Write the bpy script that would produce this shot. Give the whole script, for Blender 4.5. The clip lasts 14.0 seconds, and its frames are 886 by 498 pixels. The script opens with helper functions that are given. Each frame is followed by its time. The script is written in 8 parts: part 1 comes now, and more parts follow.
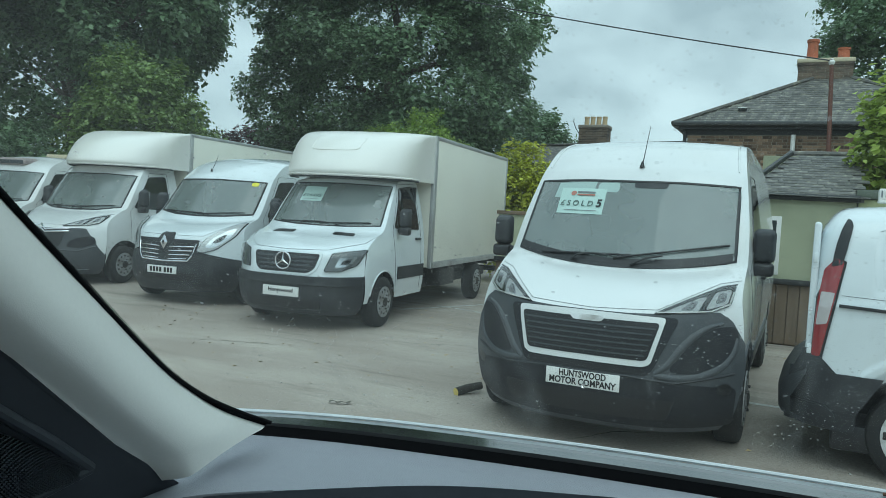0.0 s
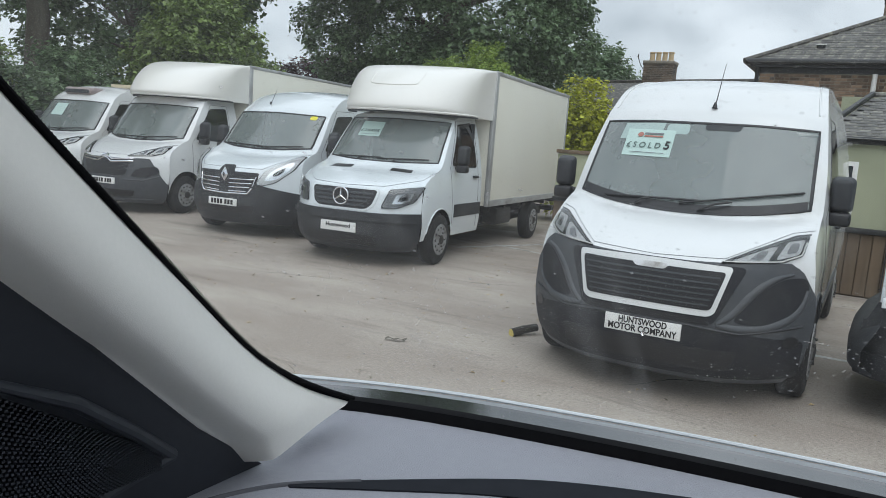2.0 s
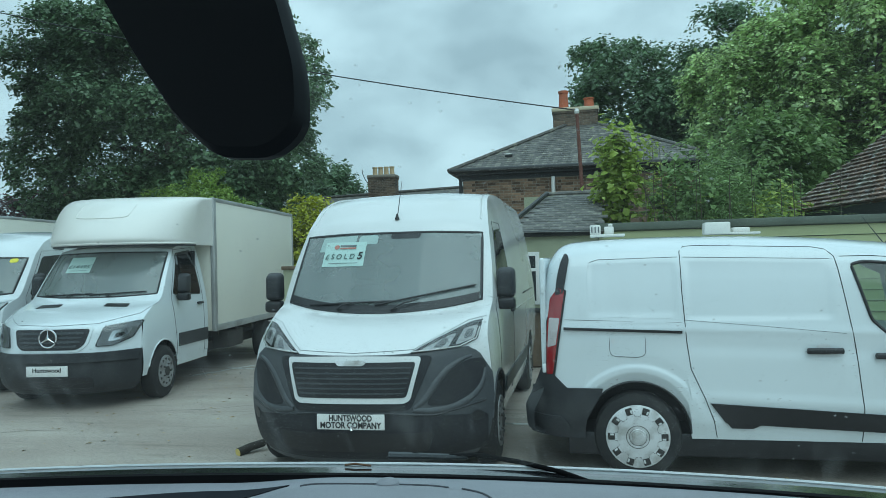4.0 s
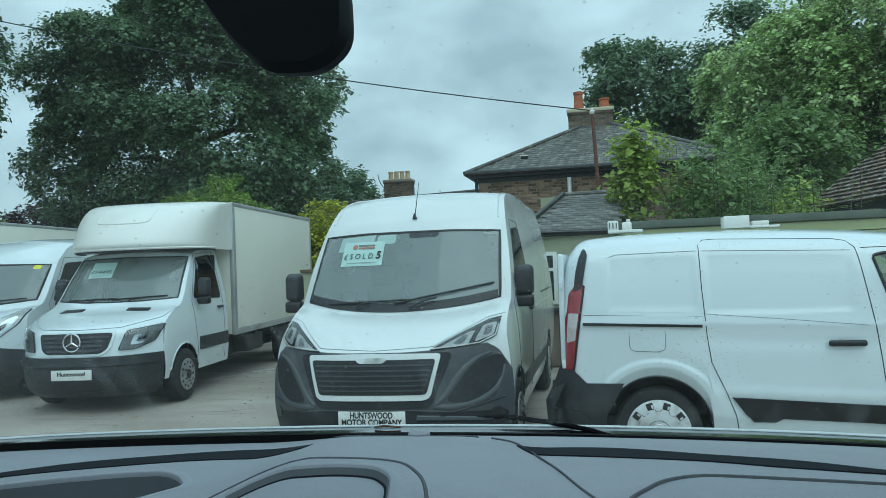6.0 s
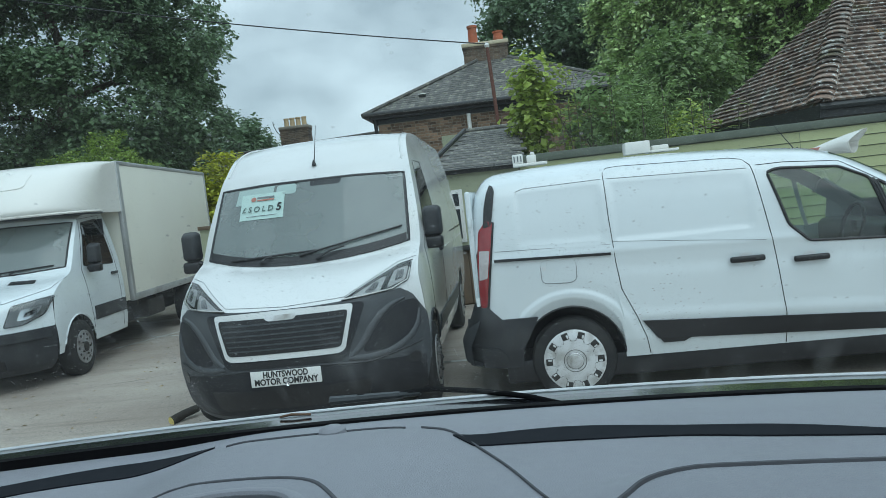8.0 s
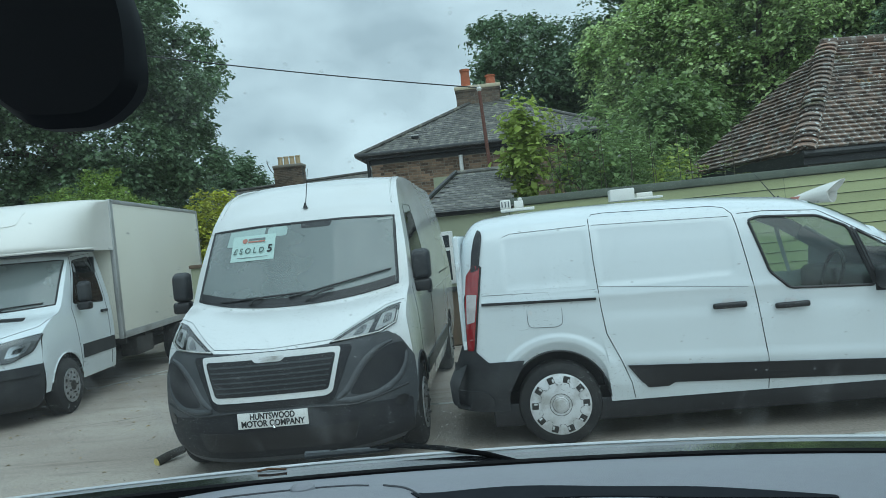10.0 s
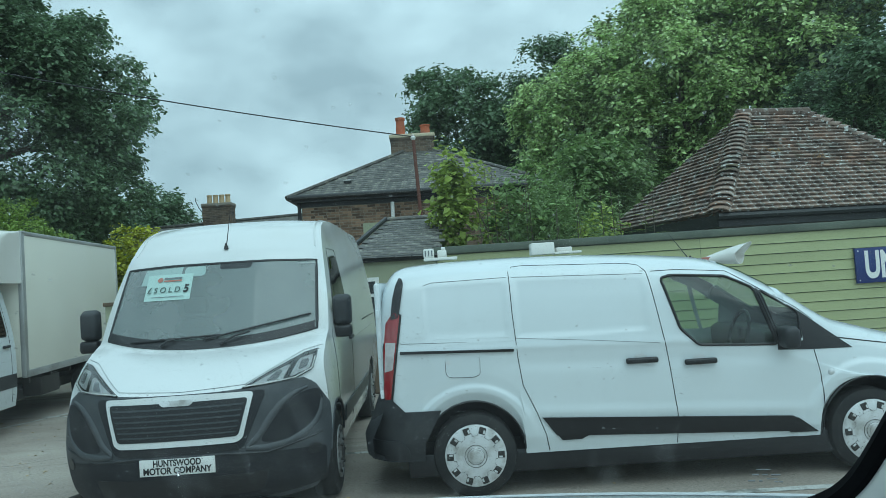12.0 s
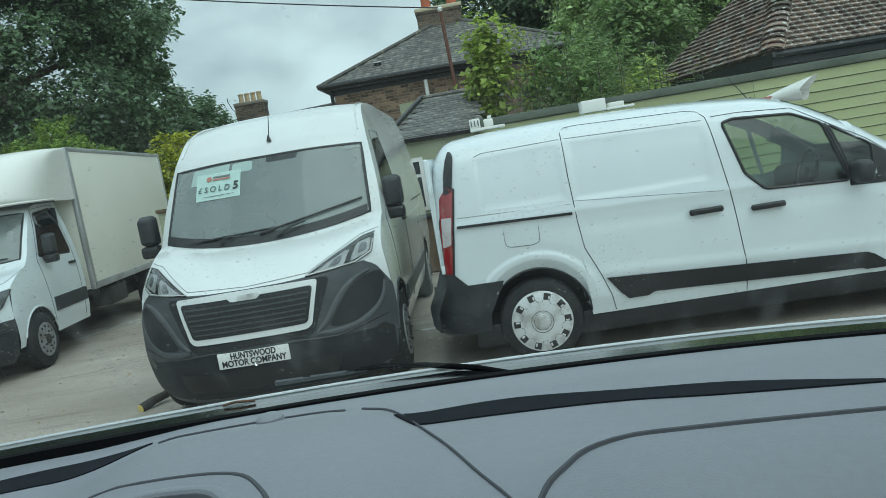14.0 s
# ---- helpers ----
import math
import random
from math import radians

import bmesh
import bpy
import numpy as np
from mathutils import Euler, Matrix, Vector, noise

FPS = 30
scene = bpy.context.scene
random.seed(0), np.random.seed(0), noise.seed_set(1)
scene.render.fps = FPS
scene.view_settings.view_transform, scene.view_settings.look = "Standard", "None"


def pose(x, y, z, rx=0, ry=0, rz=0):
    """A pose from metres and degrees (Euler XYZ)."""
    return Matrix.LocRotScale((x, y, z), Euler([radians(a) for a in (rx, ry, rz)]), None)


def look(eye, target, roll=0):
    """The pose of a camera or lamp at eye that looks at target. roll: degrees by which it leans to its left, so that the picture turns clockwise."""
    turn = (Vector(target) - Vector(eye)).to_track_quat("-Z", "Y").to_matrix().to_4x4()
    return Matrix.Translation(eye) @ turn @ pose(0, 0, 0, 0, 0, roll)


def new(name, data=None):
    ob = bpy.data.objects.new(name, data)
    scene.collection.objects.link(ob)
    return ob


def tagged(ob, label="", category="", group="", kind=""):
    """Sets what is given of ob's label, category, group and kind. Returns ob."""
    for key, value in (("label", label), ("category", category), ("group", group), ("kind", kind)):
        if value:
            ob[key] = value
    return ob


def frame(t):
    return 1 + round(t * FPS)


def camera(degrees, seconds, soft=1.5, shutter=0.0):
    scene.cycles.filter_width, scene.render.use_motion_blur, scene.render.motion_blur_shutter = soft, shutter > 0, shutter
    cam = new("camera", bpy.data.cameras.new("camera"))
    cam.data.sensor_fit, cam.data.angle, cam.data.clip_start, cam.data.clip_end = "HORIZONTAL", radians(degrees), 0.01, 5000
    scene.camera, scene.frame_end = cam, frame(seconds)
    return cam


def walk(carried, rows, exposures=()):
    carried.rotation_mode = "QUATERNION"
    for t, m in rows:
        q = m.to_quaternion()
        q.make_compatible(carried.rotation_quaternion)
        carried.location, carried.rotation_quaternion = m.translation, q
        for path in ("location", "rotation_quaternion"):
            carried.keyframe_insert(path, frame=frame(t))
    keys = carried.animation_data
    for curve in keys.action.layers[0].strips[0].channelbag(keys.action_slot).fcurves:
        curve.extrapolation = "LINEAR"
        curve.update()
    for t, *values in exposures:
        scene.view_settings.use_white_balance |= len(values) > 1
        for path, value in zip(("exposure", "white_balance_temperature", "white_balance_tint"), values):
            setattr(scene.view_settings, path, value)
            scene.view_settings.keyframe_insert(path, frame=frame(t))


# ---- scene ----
import functools

cam = camera(61.55, 14.0, soft=0.5)
# seconds, place in metres, yaw, pitch, roll in degrees
ROWS = [
    (0.0, 1.298, -5.075, 1.648, 25.61, -3.07, 3.10),
    (0.5, 1.199, -4.939, 1.616, 26.53, -8.76, 5.51),
    (1.0, 1.184, -4.952, 1.618, 28.51, -9.75, 5.85),
    (1.5, 1.185, -4.958, 1.626, 30.06, -9.28, 4.81),
    (2.0, 1.225, -5.031, 1.671, 29.42, -8.24, 4.25),
    (2.5, 1.470, -5.182, 1.642, 23.73, -6.39, 3.91),
    (3.0, 1.701, -5.313, 1.690, 15.51, -2.88, 0.72),
    (3.5, 1.740, -5.313, 1.704, 10.64, 0.61, -1.47),
    (6.0, 1.730, -5.343, 1.639, 12.04, 1.34, -2.31),
    (6.5, 1.712, -5.192, 1.660, 6.71, 0.33, -5.62),
    (7.0, 1.705, -5.184, 1.657, 7.85, -2.76, -7.30),
    (7.5, 1.697, -5.167, 1.649, 5.69, -3.64, -6.80),
    (10.0, 1.742, -5.253, 1.691, 4.30, -0.78, -5.87),
    (10.5, 1.826, -5.274, 1.709, 1.51, 1.47, -5.28),
    (11.0, 1.823, -5.265, 1.711, -0.65, 2.38, -4.59),
    (11.5, 1.830, -5.265, 1.704, -1.51, 2.61, -3.93),
    (12.0, 1.822, -5.267, 1.693, -1.22, 2.37, -3.75),
    (12.5, 1.818, -5.255, 1.691, -0.11, 1.68, -4.17),
    (13.0, 1.785, -5.259, 1.683, 2.17, 0.56, -5.71),
    (13.5, 1.730, -5.194, 1.659, 5.60, -1.33, -9.25),
    (14.0, 1.729, -5.139, 1.647, 3.04, -6.46, -9.69),
]
EXPOSURES = [(0.0, -0.08, 5760, -8), (0.5, 0.0, 6120, 4), (1.0, 0.06, 6320, 9), (2.0, 0.06, 6380, 13), (2.5, 0.04, 6230, 12), (3.0, -0.02, 5890, 2), (3.5, -0.12, 5580, -8), (3.9, -0.18, 5400, -12), (6.6, -0.19, 5400, -12), (7.5, -0.12, 5740, -1), (9.8, -0.14, 5700, -3), (10.5, -0.19, 5410, -11), (13.2, -0.20, 5410, -12), (14.0, -0.10, 5960, -7)]
walk(cam, [(t, pose(x, y, z, 90 + pitch, 0, yaw) @ pose(0, 0, 0, 0, 0, roll)) for t, x, y, z, yaw, pitch, roll in ROWS], EXPOSURES)

# ---- world: overcast daylight ----
world = bpy.data.worlds.new("overcast_sky")
scene.world = world
world.use_nodes = True
wn, wl = world.node_tree.nodes, world.node_tree.links
wn.clear()
w_out = wn.new("ShaderNodeOutputWorld")
w_bg = wn.new("ShaderNodeBackground")
w_sky = wn.new("ShaderNodeTexSky")
w_sky.sky_type, w_sky.sun_disc = "NISHITA", False
w_sky.sun_elevation, w_sky.sun_rotation = radians(51), radians(148)
w_co = wn.new("ShaderNodeTexCoord")
w_map = wn.new("ShaderNodeMapping")
w_map.inputs["Scale"].default_value = (1.0, 1.0, 1.7)
w_noise = wn.new("ShaderNodeTexNoise")
w_noise.inputs["Scale"].default_value = 4.2
w_noise.inputs["Detail"].default_value = 8.0
w_noise.inputs["Roughness"].default_value = 0.5
w_ramp = wn.new("ShaderNodeValToRGB")
w_ramp.color_ramp.elements[0].position, w_ramp.color_ramp.elements[0].color = 0.38, (4.9, 5.45, 5.85, 1)
w_ramp.color_ramp.elements[1].position, w_ramp.color_ramp.elements[1].color = 0.62, (8.2, 8.8, 9.2, 1)
w_mix = wn.new("ShaderNodeMix")
w_mix.data_type = "RGBA"
w_mix.inputs[0].default_value = 0.9
wl.new(w_co.outputs["Generated"], w_map.inputs["Vector"])
wl.new(w_map.outputs["Vector"], w_noise.inputs["Vector"])
wl.new(w_noise.outputs["Fac"], w_ramp.inputs["Fac"])
wl.new(w_sky.outputs["Color"], w_mix.inputs[6])
wl.new(w_ramp.outputs["Color"], w_mix.inputs[7])
# an overcast sky is brighter overhead than at the horizon
w_sep = wn.new("ShaderNodeSeparateXYZ")
wl.new(w_co.outputs["Generated"], w_sep.inputs["Vector"])
w_up = wn.new("ShaderNodeMapRange")
w_up.inputs["From Min"].default_value, w_up.inputs["From Max"].default_value = 0.25, 1.0
w_up.inputs["To Min"].default_value, w_up.inputs["To Max"].default_value = 1.0, 1.85
wl.new(w_sep.outputs["Z"], w_up.inputs["Value"])
w_mul = wn.new("ShaderNodeVectorMath")
w_mul.operation = "SCALE"
wl.new(w_mix.outputs[2], w_mul.inputs[0])
wl.new(w_up.outputs["Result"], w_mul.inputs["Scale"])
wl.new(w_mul.outputs["Vector"], w_bg.inputs["Color"])
w_bg.inputs["Strength"].default_value = 0.107
wl.new(w_bg.outputs["Background"], w_out.inputs["Surface"])

sun = new("sun", bpy.data.lights.new("sun", "SUN"))
sun.data.energy, sun.data.angle, sun.data.color = 0.9, radians(60), (1.0, 0.97, 0.93)
sun.matrix_world = look((8.0, -13.0, 19.0), (0.0, 0.0, 0.0))

# ---- materials ----


def material(name, color, rough=0.5, metal=0.0, grain=0.0, grain_scale=60.0, stain=None, stain_scale=1.5, stain_at=(0.45, 0.7), bump=0.0,
             bump_scale=80.0, coat=0.0, vary=0.0, spec=0.5, translucent=0.0, stretch=(1, 1, 1), island=False):
    m = bpy.data.materials.new(name)
    m.use_nodes = True
    nodes, links = m.node_tree.nodes, m.node_tree.links
    b = nodes["Principled BSDF"]
    b.inputs["Roughness"].default_value, b.inputs["Metallic"].default_value = rough, metal
    b.inputs["Coat Weight"].default_value = coat
    b.inputs["Coat Roughness"].default_value = 0.06
    b.inputs["Specular IOR Level"].default_value = spec
    co = nodes.new("ShaderNodeTexCoord")
    mp = nodes.new("ShaderNodeMapping")
    mp.inputs["Scale"].default_value = stretch
    links.new(co.outputs["Object"], mp.inputs["Vector"])
    rgb = nodes.new("ShaderNodeRGB")
    rgb.outputs[0].default_value = (*color, 1)
    out = rgb.outputs[0]

    def noise_node(scale, detail=4.0):
        n = nodes.new("ShaderNodeTexNoise")
        n.inputs["Scale"].default_value, n.inputs["Detail"].default_value = scale, detail
        links.new(mp.outputs["Vector"], n.inputs["Vector"])
        return n.outputs["Fac"]

    if stain is not None:
        ramp = nodes.new("ShaderNodeValToRGB")
        ramp.color_ramp.elements[0].position, ramp.color_ramp.elements[1].position = stain_at
        links.new(noise_node(stain_scale, 6.0), ramp.inputs["Fac"])
        mix = nodes.new("ShaderNodeMix")
        mix.data_type = "RGBA"
        links.new(ramp.outputs["Color"], mix.inputs[0])
        links.new(out, mix.inputs[6])
        mix.inputs[7].default_value = (*stain, 1)
        out = mix.outputs[2]
    if grain > 0 or vary > 0:
        hsv = nodes.new("ShaderNodeHueSaturation")
        links.new(out, hsv.inputs["Color"])
        total = None
        for amount, source in ((grain, "noise"), (vary, "random")):
            if amount <= 0:
                continue
            if source == "noise":
                fac = noise_node(grain_scale, 3.0)
            elif island:
                fac = nodes.new("ShaderNodeNewGeometry").outputs["Random Per Island"]
            else:
                fac = nodes.new("ShaderNodeObjectInfo").outputs["Random"]
            r = nodes.new("ShaderNodeMapRange")
            r.inputs["To Min"].default_value, r.inputs["To Max"].default_value = 1 - amount, 1 + amount
            links.new(fac, r.inputs["Value"])
            if total is None:
                total = r.outputs["Result"]
            else:
                mul = nodes.new("ShaderNodeMath")
                mul.operation = "MULTIPLY"
                links.new(total, mul.inputs[0])
                links.new(r.outputs["Result"], mul.inputs[1])
                total = mul.outputs[0]
        links.new(total, hsv.inputs["Value"])
        out = hsv.outputs["Color"]
    links.new(out, b.inputs["Base Color"])
    if bump > 0:
        bn = nodes.new("ShaderNodeBump")
        bn.inputs["Strength"].default_value, bn.inputs["Distance"].default_value = bump, 0.01
        links.new(noise_node(bump_scale, 3.0), bn.inputs["Height"])
        links.new(bn.outputs["Normal"], b.inputs["Normal"])
    if translucent > 0:
        tr = nodes.new("ShaderNodeBsdfTranslucent")
        links.new(out, tr.inputs["Color"])
        ms = nodes.new("ShaderNodeMixShader")
        ms.inputs[0].default_value = translucent
        links.new(b.outputs[0], ms.inputs[1])
        links.new(tr.outputs[0], ms.inputs[2])
        links.new(ms.outputs[0], nodes["Material Output"].inputs["Surface"])
    return m


PAINT = material("white_paint", (0.675, 0.69, 0.69), 0.22, coat=0.6, grain=0.015, grain_scale=3.0, stain=(0.62, 0.62, 0.59), stain_scale=1.1, stain_at=(0.5, 0.85))
PAINT_BLUE = material("cold_white_paint", (0.69, 0.74, 0.765), 0.2, coat=0.7, grain=0.015, grain_scale=3.0, stain=(0.63, 0.67, 0.68), stain_scale=1.3, stain_at=(0.5, 0.85))
BOXSKIN = material("box_panel", (0.80, 0.79, 0.70), 0.38, grain=0.03, grain_scale=2.0, stain=(0.72, 0.70, 0.61), stain_scale=0.8, stain_at=(0.4, 0.8))
POD = material("moulded_pod", (0.78, 0.77, 0.73), 0.3, coat=0.2, grain=0.02, grain_scale=2.0, stain=(0.68, 0.67, 0.62), stain_scale=1.2)
PLASTIC = material("dark_plastic", (0.021, 0.023, 0.027), 0.55, grain=0.25, grain_scale=9.0, stain=(0.05, 0.052, 0.054), stain_scale=5.0, stain_at=(0.42, 0.85), bump=0.15, bump_scale=400.0)
PLASTIC_GREY = material("grey_plastic", (0.046, 0.051, 0.058), 0.5, grain=0.2, grain_scale=14.0, stain=(0.06, 0.063, 0.068), stain_scale=4.0, bump=0.12, bump_scale=400.0)
BLACK = material("black_trim", (0.012, 0.012, 0.014), 0.4, grain=0.2, grain_scale=20.0)
RUBBER = material("tyre_rubber", (0.014, 0.014, 0.015), 0.8, grain=0.3, grain_scale=30.0, stain=(0.026, 0.025, 0.023), stain_scale=7.0, bump=0.2, bump_scale=120.0)
SILVER = material("silver_wheel", (0.66, 0.67, 0.68), 0.38, 0.2, grain=0.08, grain_scale=12.0, stain=(0.36, 0.35, 0.33), stain_scale=9.0)
WHEEL_STEEL = material("painted_steel_wheel", (0.30, 0.305, 0.31), 0.45, 0.2, grain=0.15, grain_scale=12.0, stain=(0.14, 0.125, 0.11), stain_scale=9.0)
CHROME = material("bright_chrome", (0.72, 0.73, 0.75), 0.16, 0.9, grain=0.03, grain_scale=12.0)
ALU = material("aluminium_edge", (0.46, 0.47, 0.47), 0.45, 0.4, grain=0.1, grain_scale=8.0, stain=(0.33, 0.33, 0.32), stain_scale=3.0)
STEEL = material("dark_steel", (0.04, 0.038, 0.036), 0.6, 0.3, grain=0.3, grain_scale=12.0)
LAMP = material("lamp_glass", (0.15, 0.158, 0.165), 0.22, 0.1, grain=0.4, grain_scale=26.0, coat=0.25)
LAMP_DARK = material("lamp_inside", (0.022, 0.024, 0.026), 0.15, 0.2, grain=0.4, grain_scale=22.0, coat=1.0)
RED = material("red_lens", (0.26, 0.010, 0.014), 0.12, coat=1.0, grain=0.25, grain_scale=40.0)
CLEAR_LENS = material("clear_lens", (0.50, 0.46, 0.46), 0.12, coat=1.0, grain=0.25, grain_scale=45.0)
PLATE = material("plate_white", (0.74, 0.74, 0.72), 0.3, grain=0.04, grain_scale=25.0, coat=0.3)
INK = material("black_ink", (0.012, 0.012, 0.013), 0.5)
SIGN_INK = material("faded_sign_print", (0.09, 0.13, 0.12), 0.6)
PAPER = material("sign_paper", (0.46, 0.60, 0.56), 0.6, grain=0.02, grain_scale=10.0)
PAPER_PALE = material("pale_sheet_behind_glass", (0.36, 0.46, 0.44), 0.6, grain=0.03, grain_scale=10.0)
ORANGE = material("orange_print", (0.40, 0.17, 0.13), 0.6)
YELLOW = material("yellow_sticker", (0.75, 0.68, 0.05), 0.5)
GREYBAR = material("grey_print", (0.16, 0.17, 0.18), 0.5)


def glass_material(name, tint, rough=0.03, clear=0.0, tint_clear=(1, 1, 1), film=0.0):
    """Vehicle glazing: mirror gloss by Fresnel over a tinted see-through pane with a share of diffuse film (dust, and
    in SCREEN painted sky sheen).
    """
    m = bpy.data.materials.new(name)
    m.use_nodes = True
    nodes, links = m.node_tree.nodes, m.node_tree.links
    b = nodes["Principled BSDF"]
    b.inputs["Base Color"].default_value = (*tint, 1)
    b.inputs["Roughness"].default_value = 0.7 if clear > 0 else rough
    b.inputs["IOR"].default_value = 1.52
    b.inputs["Specular IOR Level"].default_value = 0.0 if clear > 0 else 0.75
    if clear > 0:
        tr = nodes.new("ShaderNodeBsdfTransparent")
        tr.inputs["Color"].default_value = (*tint_clear, 1)
        mix = nodes.new("ShaderNodeMixShader")
        mix.inputs[0].default_value = clear
        links.new(b.outputs[0], mix.inputs[1])
        links.new(tr.outputs[0], mix.inputs[2])
        if film > 0:
            co = nodes.new("ShaderNodeTexCoord")
            nz = nodes.new("ShaderNodeTexNoise")
            nz.inputs["Scale"].default_value, nz.inputs["Detail"].default_value = 2.6, 6.0
            mr = nodes.new("ShaderNodeMapRange")
            mr.inputs["To Min"].default_value, mr.inputs["To Max"].default_value = clear + film, clear - film
            links.new(co.outputs["Object"], nz.inputs["Vector"])
            links.new(nz.outputs["Fac"], mr.inputs["Value"])
            links.new(mr.outputs["Result"], mix.inputs[0])
        gl = nodes.new("ShaderNodeBsdfGlossy")
        gl.inputs["Roughness"].default_value = rough
        fr = nodes.new("ShaderNodeFresnel")
        fr.inputs["IOR"].default_value = 1.75
        top = nodes.new("ShaderNodeMixShader")
        links.new(fr.outputs[0], top.inputs[0])
        links.new(mix.outputs[0], top.inputs[1])
        links.new(gl.outputs[0], top.inputs[2])
        links.new(top.outputs[0], nodes["Material Output"].inputs["Surface"])
    return m


# pale film: a little dust, mostly sky reflection painted into the pane colour
SCREEN = glass_material("van_windscreen", (0.36, 0.41, 0.40), 0.02, 0.56, (0.68, 0.78, 0.75), 0.10)
SIDEGLASS = glass_material("van_side_glass", (0.010, 0.012, 0.013), 0.015, 0.4, (0.45, 0.55, 0.52))
CLEARGLASS = glass_material("clear_side_glass", (0.02, 0.03, 0.026), 0.01, 0.94, (0.74, 0.84, 0.78))

# ---- mesh helpers ----


def mesh_of(name, bm, mats, smooth=True):
    me = bpy.data.meshes.new(name)
    bm.normal_update()
    bm.to_mesh(me)
    bm.free()
    for m in mats if isinstance(mats, (list, tuple)) else [mats]:
        me.materials.append(m)
    if smooth:
        me.polygons.foreach_set("use_smooth", [True] * len(me.polygons))
        me.set_sharp_from_angle(angle=radians(35))
    return me


def part(name, bm, mats, parent=None, label="", smooth=True):
    ob = new(name, mesh_of(name, bm, mats, smooth))
    if parent is not None:
        ob.parent = parent
    if label:
        ob["label"] = label
    return ob


def thing(name, m, label, category, group="", kind=""):
    ob = new(name)
    ob.empty_display_size = 0.2
    ob.matrix_world = m
    return tagged(ob, label, category, group, kind)


def box(bm, x0, x1, y0, y1, z0, z1, bevel=0.0, segments=2):
    made = bmesh.ops.create_cube(bm, size=1.0)["verts"]
    for v in made:
        v.co = Vector(((x0 + x1) / 2 + v.co.x * (x1 - x0), (y0 + y1) / 2 + v.co.y * (y1 - y0), (z0 + z1) / 2 + v.co.z * (z1 - z0)))
    if bevel > 0:
        edges = list({e for v in made for e in v.link_edges})
        bmesh.ops.bevel(bm, geom=edges, offset=bevel, segments=segments, profile=0.5, affect="EDGES")
    return bm


def boxed(*a, **k):
    return box(bmesh.new(), *a, **k)


def lathe(bm, profile, n=32, axis="x", cx=0.0, cy=0.0, cz=0.0):
    """profile: (along, radius) pairs turned about an axis through the centre."""
    rings = []
    for a, r in profile:
        ring = []
        for k in range(n):
            g = 2 * math.pi * k / n
            p = {"x": (a, r * math.cos(g), r * math.sin(g)), "y": (r * math.cos(g), a, r * math.sin(g)), "z": (r * math.cos(g), r * math.sin(g), a)}[axis]
            ring.append(bm.verts.new((cx + p[0], cy + p[1], cz + p[2])))
        rings.append(ring)
    for u, v in zip(rings, rings[1:]):
        for k in range(n):
            bm.faces.new((u[k], u[(k + 1) % n], v[(k + 1) % n], v[k]))
    for ring in (rings[0], rings[-1]):
        bm.faces.new(ring)
    bmesh.ops.recalc_face_normals(bm, faces=bm.faces)
    return bm


def tube(bm, points, radius, n=8, taper=None):
    pts = [Vector(p) for p in points]
    rings = []
    for i, p in enumerate(pts):
        d = (pts[min(i + 1, len(pts) - 1)] - pts[max(i - 1, 0)]).normalized()
        u = d.cross(Vector((0, 0, 1)) if abs(d.z) < 0.9 else Vector((1, 0, 0))).normalized()
        w = d.cross(u)
        r = radius if taper is None else radius + (taper - radius) * i / (len(pts) - 1)
        rings.append([bm.verts.new(p + r * (math.cos(2 * math.pi * k / n) * u + math.sin(2 * math.pi * k / n) * w)) for k in range(n)])
    for a, b in zip(rings, rings[1:]):
        for k in range(n):
            bm.faces.new((a[k], a[(k + 1) % n], b[(k + 1) % n], b[k]))
    bm.faces.new(rings[0][::-1])
    bm.faces.new(rings[-1])
    return bm


def grid(bm, rows):
    vs = [[bm.verts.new(p) for p in row] for row in rows]
    for a, b in zip(vs, vs[1:]):
        for k in range(len(a) - 1):
            q = (a[k], a[k + 1], b[k + 1], b[k])
            if (q[0].co - q[3].co).length + (q[1].co - q[2].co).length > 1e-5:
                bm.faces.new(q)
    return vs


def grid_part(rows):
    bm = bmesh.new()
    grid(bm, rows)
    return bm


def spline(keys, t):
    """Catmull-Rom through rows (t, values...)."""
    ts = [k[0] for k in keys]
    i = max(0, min(len(ts) - 2, next((n for n in range(len(ts) - 1) if t <= ts[n + 1]), len(ts) - 2)))
    u = (t - ts[i]) / (ts[i + 1] - ts[i])
    out = []
    for c in range(1, len(keys[0])):
        p1, p2 = keys[i][c], keys[i + 1][c]
        h = ts[i + 1] - ts[i]
        m1 = (p2 - keys[i - 1][c]) / (ts[i + 1] - ts[i - 1]) * h if i > 0 else p2 - p1
        m2 = (keys[i + 2][c] - p1) / (ts[i + 2] - ts[i]) * h if i + 2 < len(ts) else p2 - p1
        u2, u3 = u * u, u * u * u
        out.append((2 * u3 - 3 * u2 + 1) * p1 + (u3 - 2 * u2 + u) * m1 + (-2 * u3 + 3 * u2) * p2 + (u3 - u2) * m2)
    return out


def rounded(pts, r, n=4):
    out = []
    for i, p in enumerate(pts):
        p, a, b = Vector(p), Vector(pts[i - 1]), Vector(pts[(i + 1) % len(pts)])
        q = min(r, (a - p).length * 0.45, (b - p).length * 0.45)
        s, e = p + (a - p).normalized() * q, p + (b - p).normalized() * q
        for k in range(n + 1):
            u = k / n
            out.append(tuple((1 - u) ** 2 * s + 2 * u * (1 - u) * p + u * u * e))
    return out


